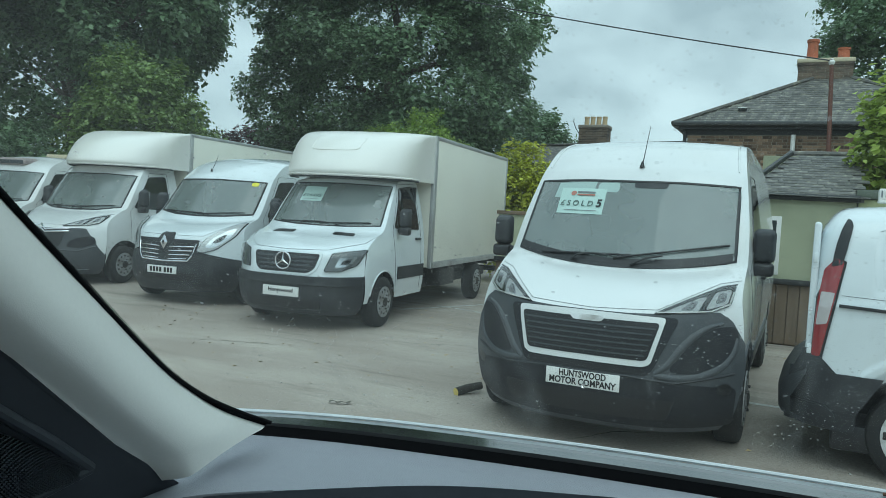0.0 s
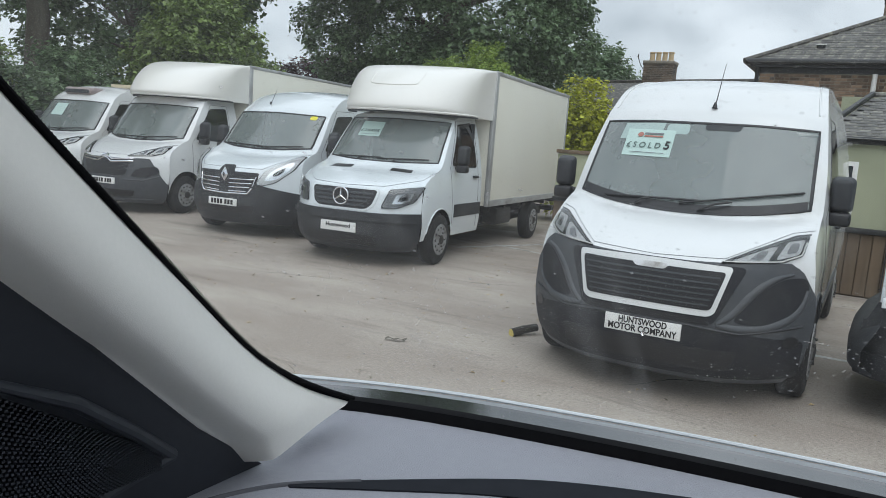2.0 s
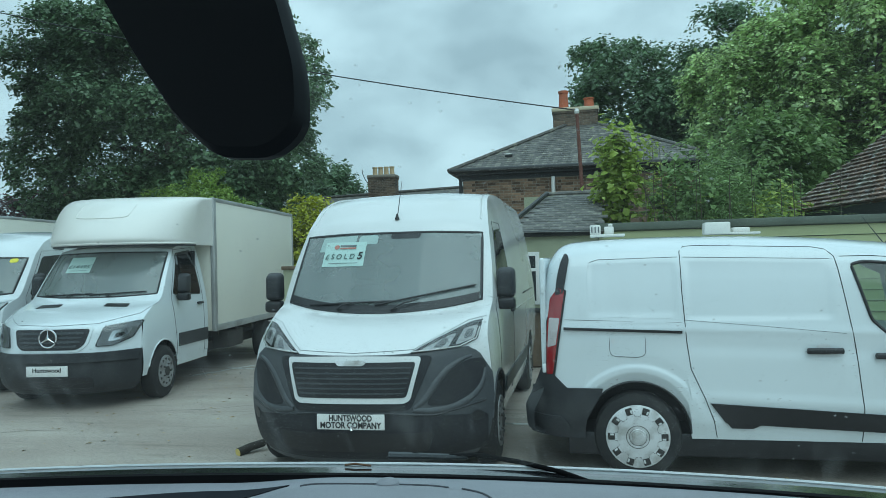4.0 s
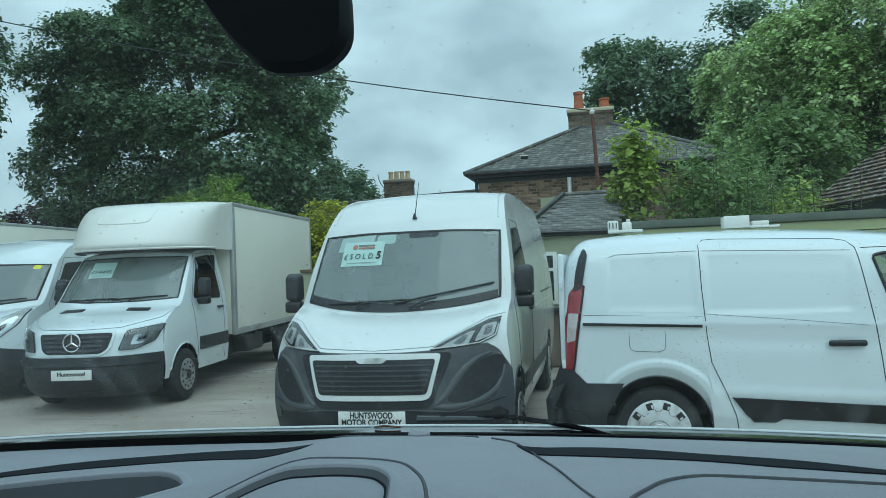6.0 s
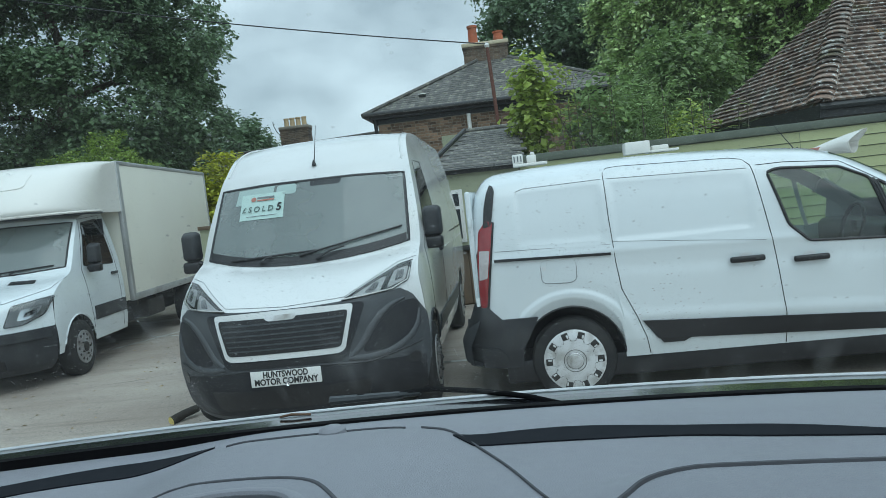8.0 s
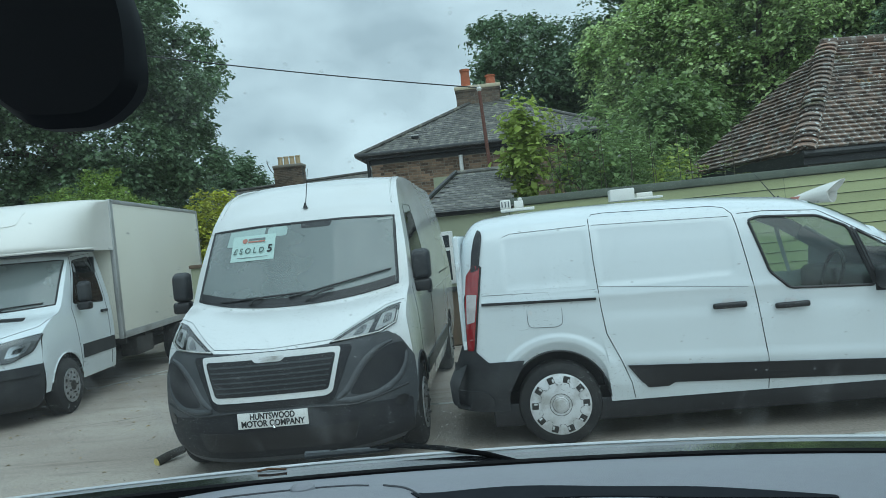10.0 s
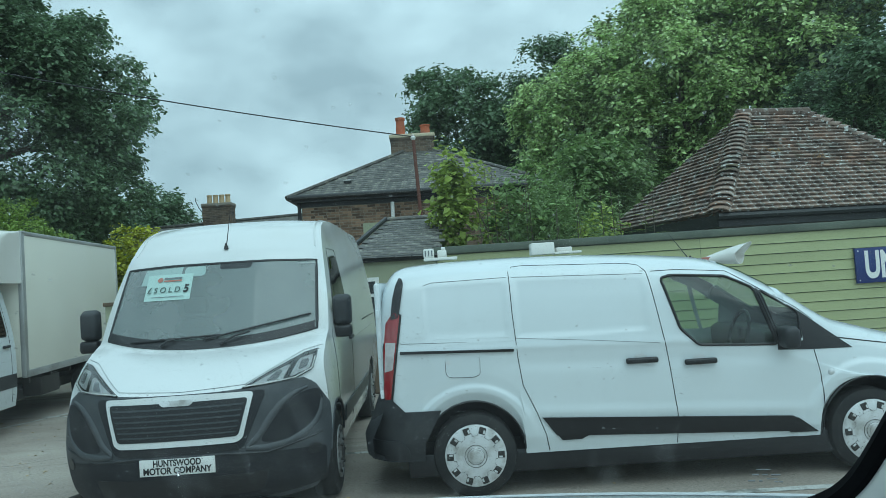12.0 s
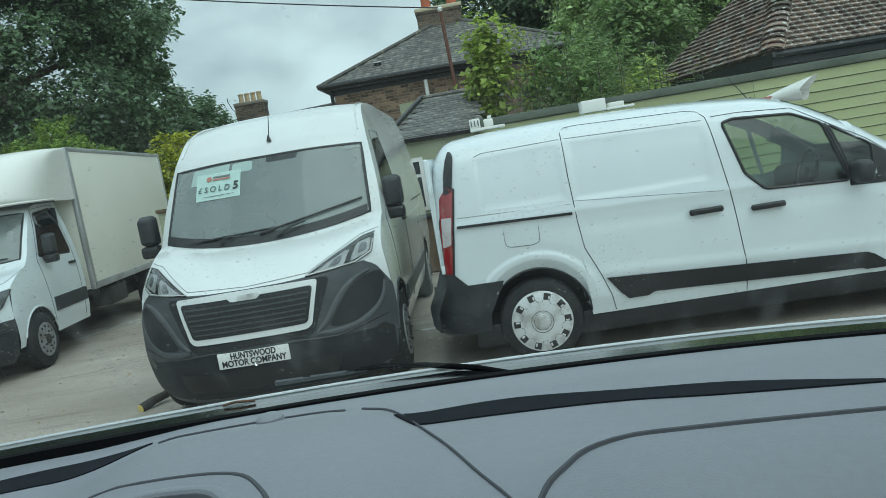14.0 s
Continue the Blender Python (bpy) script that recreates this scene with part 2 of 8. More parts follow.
def clipped(poly, step):
    """A flat bmesh grid in x, y cut to a convex polygon."""
    xs, ys = [p[0] for p in poly], [p[1] for p in poly]
    nx = max(1, math.ceil((max(xs) - min(xs)) / step))
    ny = max(1, math.ceil((max(ys) - min(ys)) / step))
    bm = bmesh.new()
    grid(bm, [[(min(xs) + (max(xs) - min(xs)) * i / nx, min(ys) + (max(ys) - min(ys)) * j / ny, 0) for i in range(nx + 1)] for j in range(ny + 1)])
    area = sum(poly[i - 1][0] * poly[i][1] - poly[i][0] * poly[i - 1][1] for i in range(len(poly)))
    for i in range(len(poly)):
        a, b = Vector((*poly[i - 1], 0)), Vector((*poly[i], 0))
        d = b - a
        if d.length < 1e-6:
            continue
        n = Vector((d.y, -d.x, 0)) * (1 if area > 0 else -1)
        bmesh.ops.bisect_plane(bm, geom=[*bm.verts, *bm.edges, *bm.faces], plane_co=a, plane_no=n, clear_outer=True, dist=1e-6)
    return bm


def skirt(bm, shift):
    """Gives an open sheet an edge that runs back into what it lies on."""
    edges = [e for e in bm.edges if len(e.link_faces) == 1]
    made = bmesh.ops.extrude_edge_only(bm, edges=edges)["geom"]
    for v in made:
        if isinstance(v, bmesh.types.BMVert):
            v.co += shift(v.co) if callable(shift) else Vector(shift)
    return bm


def text_mesh(text, size, m, mat, parent, name="lettering", extrude=0.001, width=None, label="", bold=0.0):
    cu = bpy.data.curves.new(name, "FONT")
    cu.body, cu.size, cu.align_x, cu.align_y, cu.extrude = text, size, "CENTER", "CENTER", extrude
    cu.offset = bold * size
    tmp = new(name, cu)
    me = bpy.data.meshes.new_from_object(tmp.evaluated_get(bpy.context.evaluated_depsgraph_get()))
    bpy.data.objects.remove(tmp)
    bpy.data.curves.remove(cu)
    if width:
        xs = [v.co.x for v in me.vertices]
        k = width / (max(xs) - min(xs))
        for v in me.vertices:
            v.co.x *= k
    me.materials.clear()
    me.materials.append(mat)
    ob = new(name, me)
    ob.parent = parent
    ob.matrix_basis = m
    if label:
        ob["label"] = label
    return ob


def cut_hole(bm, poly, axis, keep):
    """Cuts a convex window through the faces that keep() names; axis 0: poly is in y, z; axis 1: in x, z."""
    fs = [f for f in bm.faces if keep(f)]
    a = 0 if axis == 1 else 1
    for i in range(len(poly)):
        p, q = poly[i - 1], poly[i]
        n = Vector((0, 0, 0))
        n[a], n[2] = q[1] - p[1], -(q[0] - p[0])
        if n.length < 1e-9:
            continue
        c = Vector((0, 0, 0))
        c[a], c[2] = p
        geom = list({*fs, *(e for f in fs for e in f.edges), *(v for f in fs for v in f.verts)})
        made = bmesh.ops.bisect_plane(bm, geom=geom, plane_co=c, plane_no=n, dist=1e-6)["geom"]
        fs = [g for g in made if isinstance(g, bmesh.types.BMFace)]

    def inside(c):
        s = 0
        for i in range(len(poly)):
            (x0, z0), (x1, z1) = poly[i - 1], poly[i]
            k = (x1 - x0) * (c[2] - z0) - (z1 - z0) * (c[a] - x0)
            if abs(k) < 1e-12:
                continue
            if s == 0:
                s = k
            elif s * k < 0:
                return False
        return True

    bmesh.ops.delete(bm, geom=[f for f in fs if inside(f.calc_center_median())], context="FACES")

# ---- ground ----
ASPHALT = material("worn_tarmac", (0.325, 0.277, 0.235), 0.8, grain=0.55, grain_scale=38.0, stain=(0.45, 0.40, 0.345), stain_scale=0.55, stain_at=(0.42, 0.72), bump=0.6, bump_scale=130.0, stretch=(1.0, 1.9, 1.0))


def tyre_worn(m):
    """Darker scuffed streaks and small dark blotches over the tarmac."""
    nodes, links = m.node_tree.nodes, m.node_tree.links
    b = nodes["Principled BSDF"]
    out = b.inputs["Base Color"].links[0].from_socket
    co = next(n for n in nodes if n.type == "TEX_COORD")
    for scale, lo, hi, tone, stretch, turn in ((1.0, .56, .72, (.165, .140, .118, 1), (.35, 3.2, 1), 12), (1.0, .60, .74, (.19, .165, .14, 1), (.5, 5.0, 1), -8), (5.0, .62, .74, (.155, .135, .115, 1), (1, 1.5, 1), 0)):
        mp = nodes.new("ShaderNodeMapping")
        mp.inputs["Scale"].default_value, mp.inputs["Rotation"].default_value = stretch, (0, 0, radians(turn))
        nz = nodes.new("ShaderNodeTexNoise")
        nz.inputs["Scale"].default_value, nz.inputs["Detail"].default_value = scale, 7.0
        nz.inputs["Roughness"].default_value = .65
        ramp_n = nodes.new("ShaderNodeMapRange")
        ramp_n.inputs["From Min"].default_value, ramp_n.inputs["From Max"].default_value = lo, hi
        ramp_n.inputs["To Max"].default_value = .75
        mix_n = nodes.new("ShaderNodeMix")
        mix_n.data_type = "RGBA"
        mix_n.inputs[7].default_value = tone
        links.new(co.outputs["Object"], mp.inputs["Vector"])
        links.new(mp.outputs["Vector"], nz.inputs["Vector"])
        links.new(nz.outputs["Fac"], ramp_n.inputs["Value"])
        links.new(ramp_n.outputs["Result"], mix_n.inputs[0])
        links.new(out, mix_n.inputs[6])
        out = mix_n.outputs[2]
    links.new(out, b.inputs["Base Color"])


tyre_worn(ASPHALT)
gr = bmesh.new()
bmesh.ops.create_grid(gr, x_segments=40, y_segments=40, size=400)
tagged(part("ground", gr, ASPHALT, smooth=False), "worn brownish grey tarmac of a car park", "ground", kind="structure")
LINE = material("worn_white_line", (0.52, 0.51, 0.48), 0.8, grain=0.25, grain_scale=40.0, stain=(0.22, 0.21, 0.19), stain_scale=6.0, stain_at=(0.5, 0.62))


def paint_line(x0, y0, x1, y1, w=.09):
    a, b = Vector((x0, y0, .004)), Vector((x1, y1, .004))
    n = Vector((-(b - a).y, (b - a).x, 0)).normalized() * w / 2
    bm = bmesh.new()
    k = 24
    rows = []
    for i in range(k + 1):
        p = a.lerp(b, i / k)
        j = 1 + .12 * math.sin(i * 2.7)
        rows.append([tuple(p + n * j), tuple(p - n * j)])
    grid(bm, rows)
    for f in bm.faces:
        if f.normal.z < 0:
            f.normal_flip()
    tagged(part("bay_line", bm, LINE, smooth=False), "worn white painted parking bay line", "road marking", kind="structure")


paint_line(.6, 2.37, 7.5, 2.25, .08)
paint_line(1.6, .30, 8.6, .06, .09)
paint_line(-4.4, 5.4, -2.5, 9.6, .08)
paint_line(-4.2, 6.3, -2.2, 5.75, .08)

# dry leaves and grit scattered on the tarmac
LITTER = material("scattered_litter", (0.30, 0.26, 0.19), 0.9, vary=0.75, island=True)
lit = random.Random(11)
bm = bmesh.new()
for k in range(650):
    x, y = lit.uniform(-9.0, -1.1), lit.triangular(-4.5, 3.2, -.5)
    if k % 6 == 0:
        x, y = lit.uniform(-1.0, 8.0), lit.uniform(-1.6, .2)
    r, g = lit.choice((.004, .006, .008, .012, .018)), lit.uniform(0, 6.28)
    ring = [bm.verts.new((x + r * f * math.cos(g + q), y + r * f * math.sin(g + q), .006 + lit.uniform(0, .010))) for q, f in ((0, 1.3), (1.3, .5), (2.6, .8), (3.9, 1.0), (5.1, .55))]
    bm.faces.new(ring)
bm.normal_update()
for f in bm.faces:
    if f.normal.z < 0:
        f.normal_flip()
tagged(part("leaf_litter", bm, LITTER, smooth=False), "dry leaves and grit scattered over the tarmac", "litter", kind="stuff")

CRACK = material("dark_crack", (0.045, 0.040, 0.034), 0.95, grain=0.3, grain_scale=40.0)
crk = random.Random(3)
for x, y, g, n in ((-2.3, -1.0, -20, 26), (-.25, .20, 14, 18), (-5.5, 1.3, 15, 30), (-4.2, -.2, -35, 22), (-8.2, 1.5, 5, 28), (-3.4, 2.6, 40, 20)):
    bm, ang, rows = bmesh.new(), radians(g), []
    for k in range(n):
        ang += crk.uniform(-.35, .35) - .12 * (ang - radians(g))
        x, y = x + .07 * math.cos(ang), y + .07 * math.sin(ang)
        h = .006 * (1 - abs(2 * k / (n - 1) - 1)) * crk.uniform(.5, 1.4) + .001
        rows.append([(x + h * math.sin(ang), y - h * math.cos(ang), .003), (x - h * math.sin(ang), y + h * math.cos(ang), .003)])
    grid(bm, rows)
    bmesh.ops.recalc_face_normals(bm, faces=bm.faces)
    tagged(part("tarmac_crack", bm, CRACK, smooth=False), "thin dark crack in the worn tarmac", "crack", kind="structure")

# ---- green-clad outbuilding behind the vans ----
GREEN = material("pale_green_cladding", (0.40, 0.43, 0.225), 0.55, grain=0.05, grain_scale=5.0, stain=(0.33, 0.355, 0.19), stain_scale=1.6, stain_at=(0.35, 0.8), vary=0.06, stretch=(0.4, 1, 3))
GREEN_DARK = material("dull_green_fascia", (0.115, 0.135, 0.105), 0.6, grain=0.08, grain_scale=6.0, stain=(0.075, 0.09, 0.07), stain_scale=2.0)
RENDER = material("painted_render", (0.40, 0.42, 0.29), 0.75, grain=0.05, grain_scale=12.0, stain=(0.33, 0.35, 0.24), stain_scale=1.5, bump=0.2)
FENCE = material("brown_boards", (0.16, 0.115, 0.075), 0.75, grain=0.2, grain_scale=14.0, stain=(0.10, 0.075, 0.05), stain_scale=2.0, vary=0.12, stretch=(3, 3, .5))
UPVC = material("white_window_frame", (0.74, 0.74, 0.72), 0.35, grain=0.02, grain_scale=8.0)
PANE = glass_material("house_glass", (0.03, 0.035, 0.04), 0.04)
GUTTER = material("black_gutter", (0.02, 0.021, 0.022), 0.5, grain=0.2, grain_scale=8.0)
BLUE = material("blue_sign_board", (0.018, 0.035, 0.16), 0.4, grain=0.05, grain_scale=12.0)
WHITE_PRINT = material("white_letter_paint", (0.78, 0.79, 0.78), 0.5, grain=0.03, grain_scale=12.0)
YW = 6.35
wall_b = tagged(part("wall_north", boxed(1.95, 18.0, YW, YW + .2, 0, 2.10), GREEN_DARK), "outbuilding wall of pale green horizontal boards", "wall", kind="structure")
for k in range(13):
    z0 = .02 + .159 * k
    deep = .016 if k % 3 else .0
    lean = .014 if k % 3 == 2 else .006
    for x0, x1 in ((1.96, 6.1), (6.105, 10.3), (10.305, 14.2), (14.205, 18.0)):
        bm = bmesh.new()
        y = YW - .022
        prof = [(y - .012, z0), (y - .012 + .004, z0 + .012), (y + lean * .4, z0 + .145), (y + .02, z0 + .15)]
        grid(bm, [[(x0, a, b) for a, b in prof], [(x1, a, b) for a, b in prof]])
        bmesh.ops.recalc_face_normals(bm, faces=bm.faces)
        grid(bm, [[(x0, YW + .01, z0), (x0, y - .012, z0)], [(x1, YW + .01, z0), (x1, y - .012, z0)]])
        part("board", bm, GREEN, wall_b, smooth=False)
tagged(part("fascia", boxed(1.93, 18.0, YW - .07, YW + .3, 2.09, 2.205, bevel=.008), GREEN_DARK), "dull green fascia under the flat roof edge", "trim", kind="structure")
tagged(part("flat_roof", boxed(1.93, 18.0, YW + .05, YW + 4.5, 2.16, 2.20), GREEN_DARK), "flat felt roof of the outbuilding", "roof", kind="structure")
tagged(part("wall_west", boxed(-1.1, 1.94, YW, YW + .2, .86, 2.03), RENDER), "pale green painted wall with a white window", "wall", kind="structure")
low_wall = tagged(part("wall_low", boxed(-3.2, -1.1, YW, YW + .16, .86, 1.62), RENDER), "low pale green boundary wall", "wall", kind="structure")
part("coping", boxed(-3.22, -1.1, YW - .04, YW + .20, 1.62, 1.68, bevel=.01), FENCE, low_wall)
tagged(part("ledge", boxed(-3.2, 1.95, YW - .10, YW + .02, .86, .93, bevel=.01), GUTTER), "dark ledge above the brown boards", "trim", kind="structure")
fence = tagged(part("wall_base", boxed(-3.2, 1.94, YW + .01, YW + .2, 0, .86), FENCE), "brown boarded lower wall", "wall", kind="structure")
for k in range(34):
    x = -3.19 + .151 * k
    part("board", boxed(x, x + .143, YW - .035 + .006 * (k % 2), YW + .01, .02, .855, bevel=.006, segments=1), FENCE, fence)
tagged(part("gutter", tube(bmesh.new(), [(-1.15, YW - .07, 2.087), (0, YW - .07, 2.083), (1.98, YW - .07, 2.075)], .05, 10), GUTTER), "black plastic roof gutter", "gutter", kind="structure")
win = tagged(part("window_1", boxed(.36, 1.04, YW - .03, YW + .03, .98, 1.80, bevel=.008), UPVC), "white plastic casement window", "window", kind="structure")
for x0, x1 in ((.42, .68), (.73, .98)):
    for z0, z1 in ((1.04, 1.50), (1.55, 1.74)):
        part("pane", boxed(x0, x1, YW - .036, YW - .028, z0, z1), PANE, win)
tr = thing("trellis", pose(1.62, YW - .07, 0), "black metal trellis leaning against the pale wall", "trellis")
for k in range(4):
    part("bar", boxed(-.12 + .08 * k, -.105 + .08 * k, -.012, .0, .05, 1.72), BLACK, tr)
for k in range(9):
    part("crossbar", boxed(-.14, .16, -.02, -.012, .15 + .18 * k, .165 + .18 * k), BLACK, tr)
sg = thing("wall_sign", pose(9.23, YW - .06, 1.485), "blue sign board with white capital letters on the wall", "sign")
part("board", boxed(-.72, 1.9, -.02, .02, -.275, .275, bevel=.006), BLUE, sg)
text_mesh("UN", .58, pose(-.32, -.023, -.01, 90, 0, 0), WHITE_PRINT, sg, width=.50, bold=.035)
for x, z in ((-.67, -.23), (-.67, .23)):
    part("screw", lathe(bmesh.new(), [(0, .012), (-.004, .01), (-.006, .003)], 10, "y", x, -.02, z), SILVER, sg)

# ---- roofs and houses beyond ----
SLATE = material("grey_slate", (0.100, 0.096, 0.088), 0.65, grain=0.35, grain_scale=14.0, stain=(0.25, 0.24, 0.19), stain_scale=6.5, stain_at=(0.52, 0.70), vary=0.35, island=True)
def lichen_tile(name, island):
    """Old clay: dark and reddish patches, pale lichen freckles, a random tone for each tile."""
    m = material(name, (0.185, 0.138, 0.112), 0.88, grain=0.35, grain_scale=22.0, stain=(0.27, 0.155, 0.10), stain_scale=1.3, stain_at=(0.50, 0.74), vary=0.55, island=island, bump=0.5, bump_scale=60.0)
    nodes, links = m.node_tree.nodes, m.node_tree.links
    b = nodes["Principled BSDF"]
    out = b.inputs["Base Color"].links[0].from_socket
    co = next(n for n in nodes if n.type == "TEX_COORD")
    for scale, lo, hi, tone in ((2.0, .62, .76, (.12, .12, .055, 1)), (3.6, .56, .70, (.33, .32, .28, 1)), (13.0, .60, .64, (.60, .61, .58, 1))):
        nz = nodes.new("ShaderNodeTexNoise")
        nz.inputs["Scale"].default_value, nz.inputs["Detail"].default_value = scale, 3.0
        ramp = nodes.new("ShaderNodeMapRange")
        ramp.inputs["From Min"].default_value, ramp.inputs["From Max"].default_value = lo, hi
        mix = nodes.new("ShaderNodeMix")
        mix.data_type = "RGBA"
        mix.inputs[7].default_value = tone
        links.new(co.outputs["Object"], nz.inputs["Vector"])
        links.new(nz.outputs["Fac"], ramp.inputs["Value"])
        links.new(ramp.outputs["Result"], mix.inputs[0])
        links.new(out, mix.inputs[6])
        out = mix.outputs[2]
    links.new(out, b.inputs["Base Color"])
    return m


TILE = lichen_tile("weathered_clay_tile", True)
TILE_P = lichen_tile("weathered_clay_tile_piece", False)
SLATE_P = material("grey_slate_piece", (0.100, 0.096, 0.088), 0.65, grain=0.35, grain_scale=14.0, stain=(0.25, 0.24, 0.19), stain_scale=6.5, stain_at=(0.52, 0.70), vary=0.35)
BRICK = material("brown_brick", (0.235, 0.155, 0.100), 0.85, grain=0.3, grain_scale=30.0, stain=(0.13, 0.095, 0.07), stain_scale=2.6, vary=0.65, island=True)
BRICK_P = material("brown_brick_piece", (0.235, 0.155, 0.100), 0.85, grain=0.3, grain_scale=30.0, stain=(0.13, 0.095, 0.07), stain_scale=2.6, vary=0.65)
SOOT = material("sooty_brick", (0.165, 0.125, 0.092), 0.9, grain=0.35, grain_scale=30.0, stain=(0.075, 0.065, 0.055), stain_scale=3.0, vary=0.35, island=True)
BRICK_RED = material("red_brown_brick", (0.27, 0.125, 0.085), 0.85, grain=0.35, grain_scale=9.0, stain=(0.17, 0.085, 0.065), stain_scale=1.2)
ROOF_RED = material("red_brown_roof", (0.23, 0.105, 0.075), 0.85, grain=0.4, grain_scale=6.0, stain=(0.14, 0.08, 0.065), stain_scale=1.5, stretch=(1, 1, 4))
MORTAR = material("old_mortar", (0.29, 0.265, 0.22), 0.9, grain=0.2, grain_scale=30.0)
TERRA = material("terracotta_pot", (0.42, 0.125, 0.06), 0.8, grain=0.2, grain_scale=14.0, stain=(0.22, 0.10, 0.06), stain_scale=3.0)
BUFF = material("buff_pot", (0.52, 0.40, 0.24), 0.8, grain=0.15, grain_scale=14.0)
CEMENT = material("pale_cement", (0.56, 0.49, 0.35), 0.85, grain=0.15, grain_scale=14.0)
RUST = material("rusty_pole", (0.13, 0.055, 0.04), 0.7, grain=0.3, grain_scale=14.0)
rnd = random.Random(5)


def slab_mesh(name, w, d, t, mat):
    """One slate or tile, its upper edge at the origin, lying down its slope along -y."""
    bm = boxed(-w / 2, w / 2, -d, 0, 0, t)
    for v in bm.verts:
        if v.co.y < -d / 2:
            v.co.z += t * (1.6 if t > .02 else .9)
    return mesh_of(name, bm, mat, False)


def roof_face(parent, corners, piece, cover, w, thick, mats, limit=150, keep=None):
    """Courses of pieces over a plane a, b (eave), c, d (top); the first ones are objects, the rest is joined."""
    a, b, c, d = (Vector(p) for p in corners)
    up0 = (d - a)
    along = (b - a).normalized()
    n = along.cross(up0).normalized()
    slope = n.cross(along).normalized()
    height = up0.dot(slope)
    rows = int(height / cover)
    me = slab_mesh(piece, w * .97, cover * 1.25, thick, mats[0])
    base = Matrix((along, slope, n)).transposed().to_4x4()
    rest, count = bmesh.new(), 0
    for r in range(rows):
        u = (r + 1) * cover / height
        l, e = a.lerp(d, min(u - .5 * cover / height, 1)), b.lerp(c, min(u - .5 * cover / height, 1))
        span = (e - l).length
        k = -(.5 if r % 2 else 0)
        while (k + .5) * w < span:
            x = (k + .5) * w
            k += 1
            if x < .1 * w:
                continue
            p = l + along * min(x, span) + slope * .5 * cover + n * .004
            if keep and not keep(p):
                continue
            q = 1.0 if thick > .02 else .4
            m = Matrix.Translation(p + along * rnd.uniform(-.006, .006) + n * rnd.uniform(0, .004 * q)) @ base @ pose(0, 0, 0, rnd.uniform(-.8, .8) * q, rnd.uniform(-.5, .5) * q, rnd.uniform(-1.2, 1.2))
            if count < limit:
                ob = new(piece, me)
                ob.parent = parent
                ob.matrix_basis = parent.matrix_world.inverted() @ m
                count += 1
            else:
                nv = len(rest.verts)
                rest.from_mesh(me)
                rest.verts.ensure_lookup_table()
                bmesh.ops.transform(rest, matrix=parent.matrix_world.inverted() @ m, verts=rest.verts[nv:])
    if rest.verts:
        ob = part(piece + "_field", rest, mats[1], parent, smooth=False)
        ob["kind"] = "stuff"
    else:
        rest.free()


def brick_face(parent, x0, x1, y, z0, z1, limit=300, stand=.012, lx=.225, hz=.075):
    """Courses of alternate stretchers and headers standing proud of the mortar, facing -y."""
    lengths = (lx, lx / 2)
    pieces = [mesh_of("brick", boxed(-w / 2 + .006, w / 2 - .006, -stand, .02, -hz / 2 + .006, hz / 2 - .006), BRICK_P, False) for w in lengths]
    verts, faces = [], []
    count = 0
    rows = int((z1 - z0) / hz)
    for r in range(rows - 1, -1, -1):
        z = z0 + (r + .5) * hz
        x, k = x0 + (.0 if r % 2 else .02), r % 2
        while x + lengths[k] < x1:
            w = lengths[k]
            m = x + w / 2
            j = rnd.uniform(-.005, .005)
            if count < limit:
                ob = new("brick", pieces[k])
                ob.parent = parent
                ob.matrix_basis = pose(m, y + j, z)
                count += 1
            else:
                n = len(verts)
                for dx in (-w / 2 + .006, w / 2 - .006):
                    for dy in (-stand + j, .02):
                        for dz in (-hz / 2 + .006, hz / 2 - .006):
                            verts.append((m + dx, y + dy, z + dz))
                faces += [tuple(n + i for i in q) for q in ((0, 1, 3, 2), (4, 6, 7, 5), (0, 4, 5, 1), (2, 3, 7, 6), (0, 2, 6, 4), (1, 5, 7, 3))]
            x += w
            k = 1 - k
    if verts:
        me2 = bpy.data.meshes.new("brick_field")
        me2.from_pydata(verts, [], faces)
        me2.materials.append(BRICK)
        ob = new("brick_field", me2)
        ob.parent = parent
        ob["kind"] = "stuff"


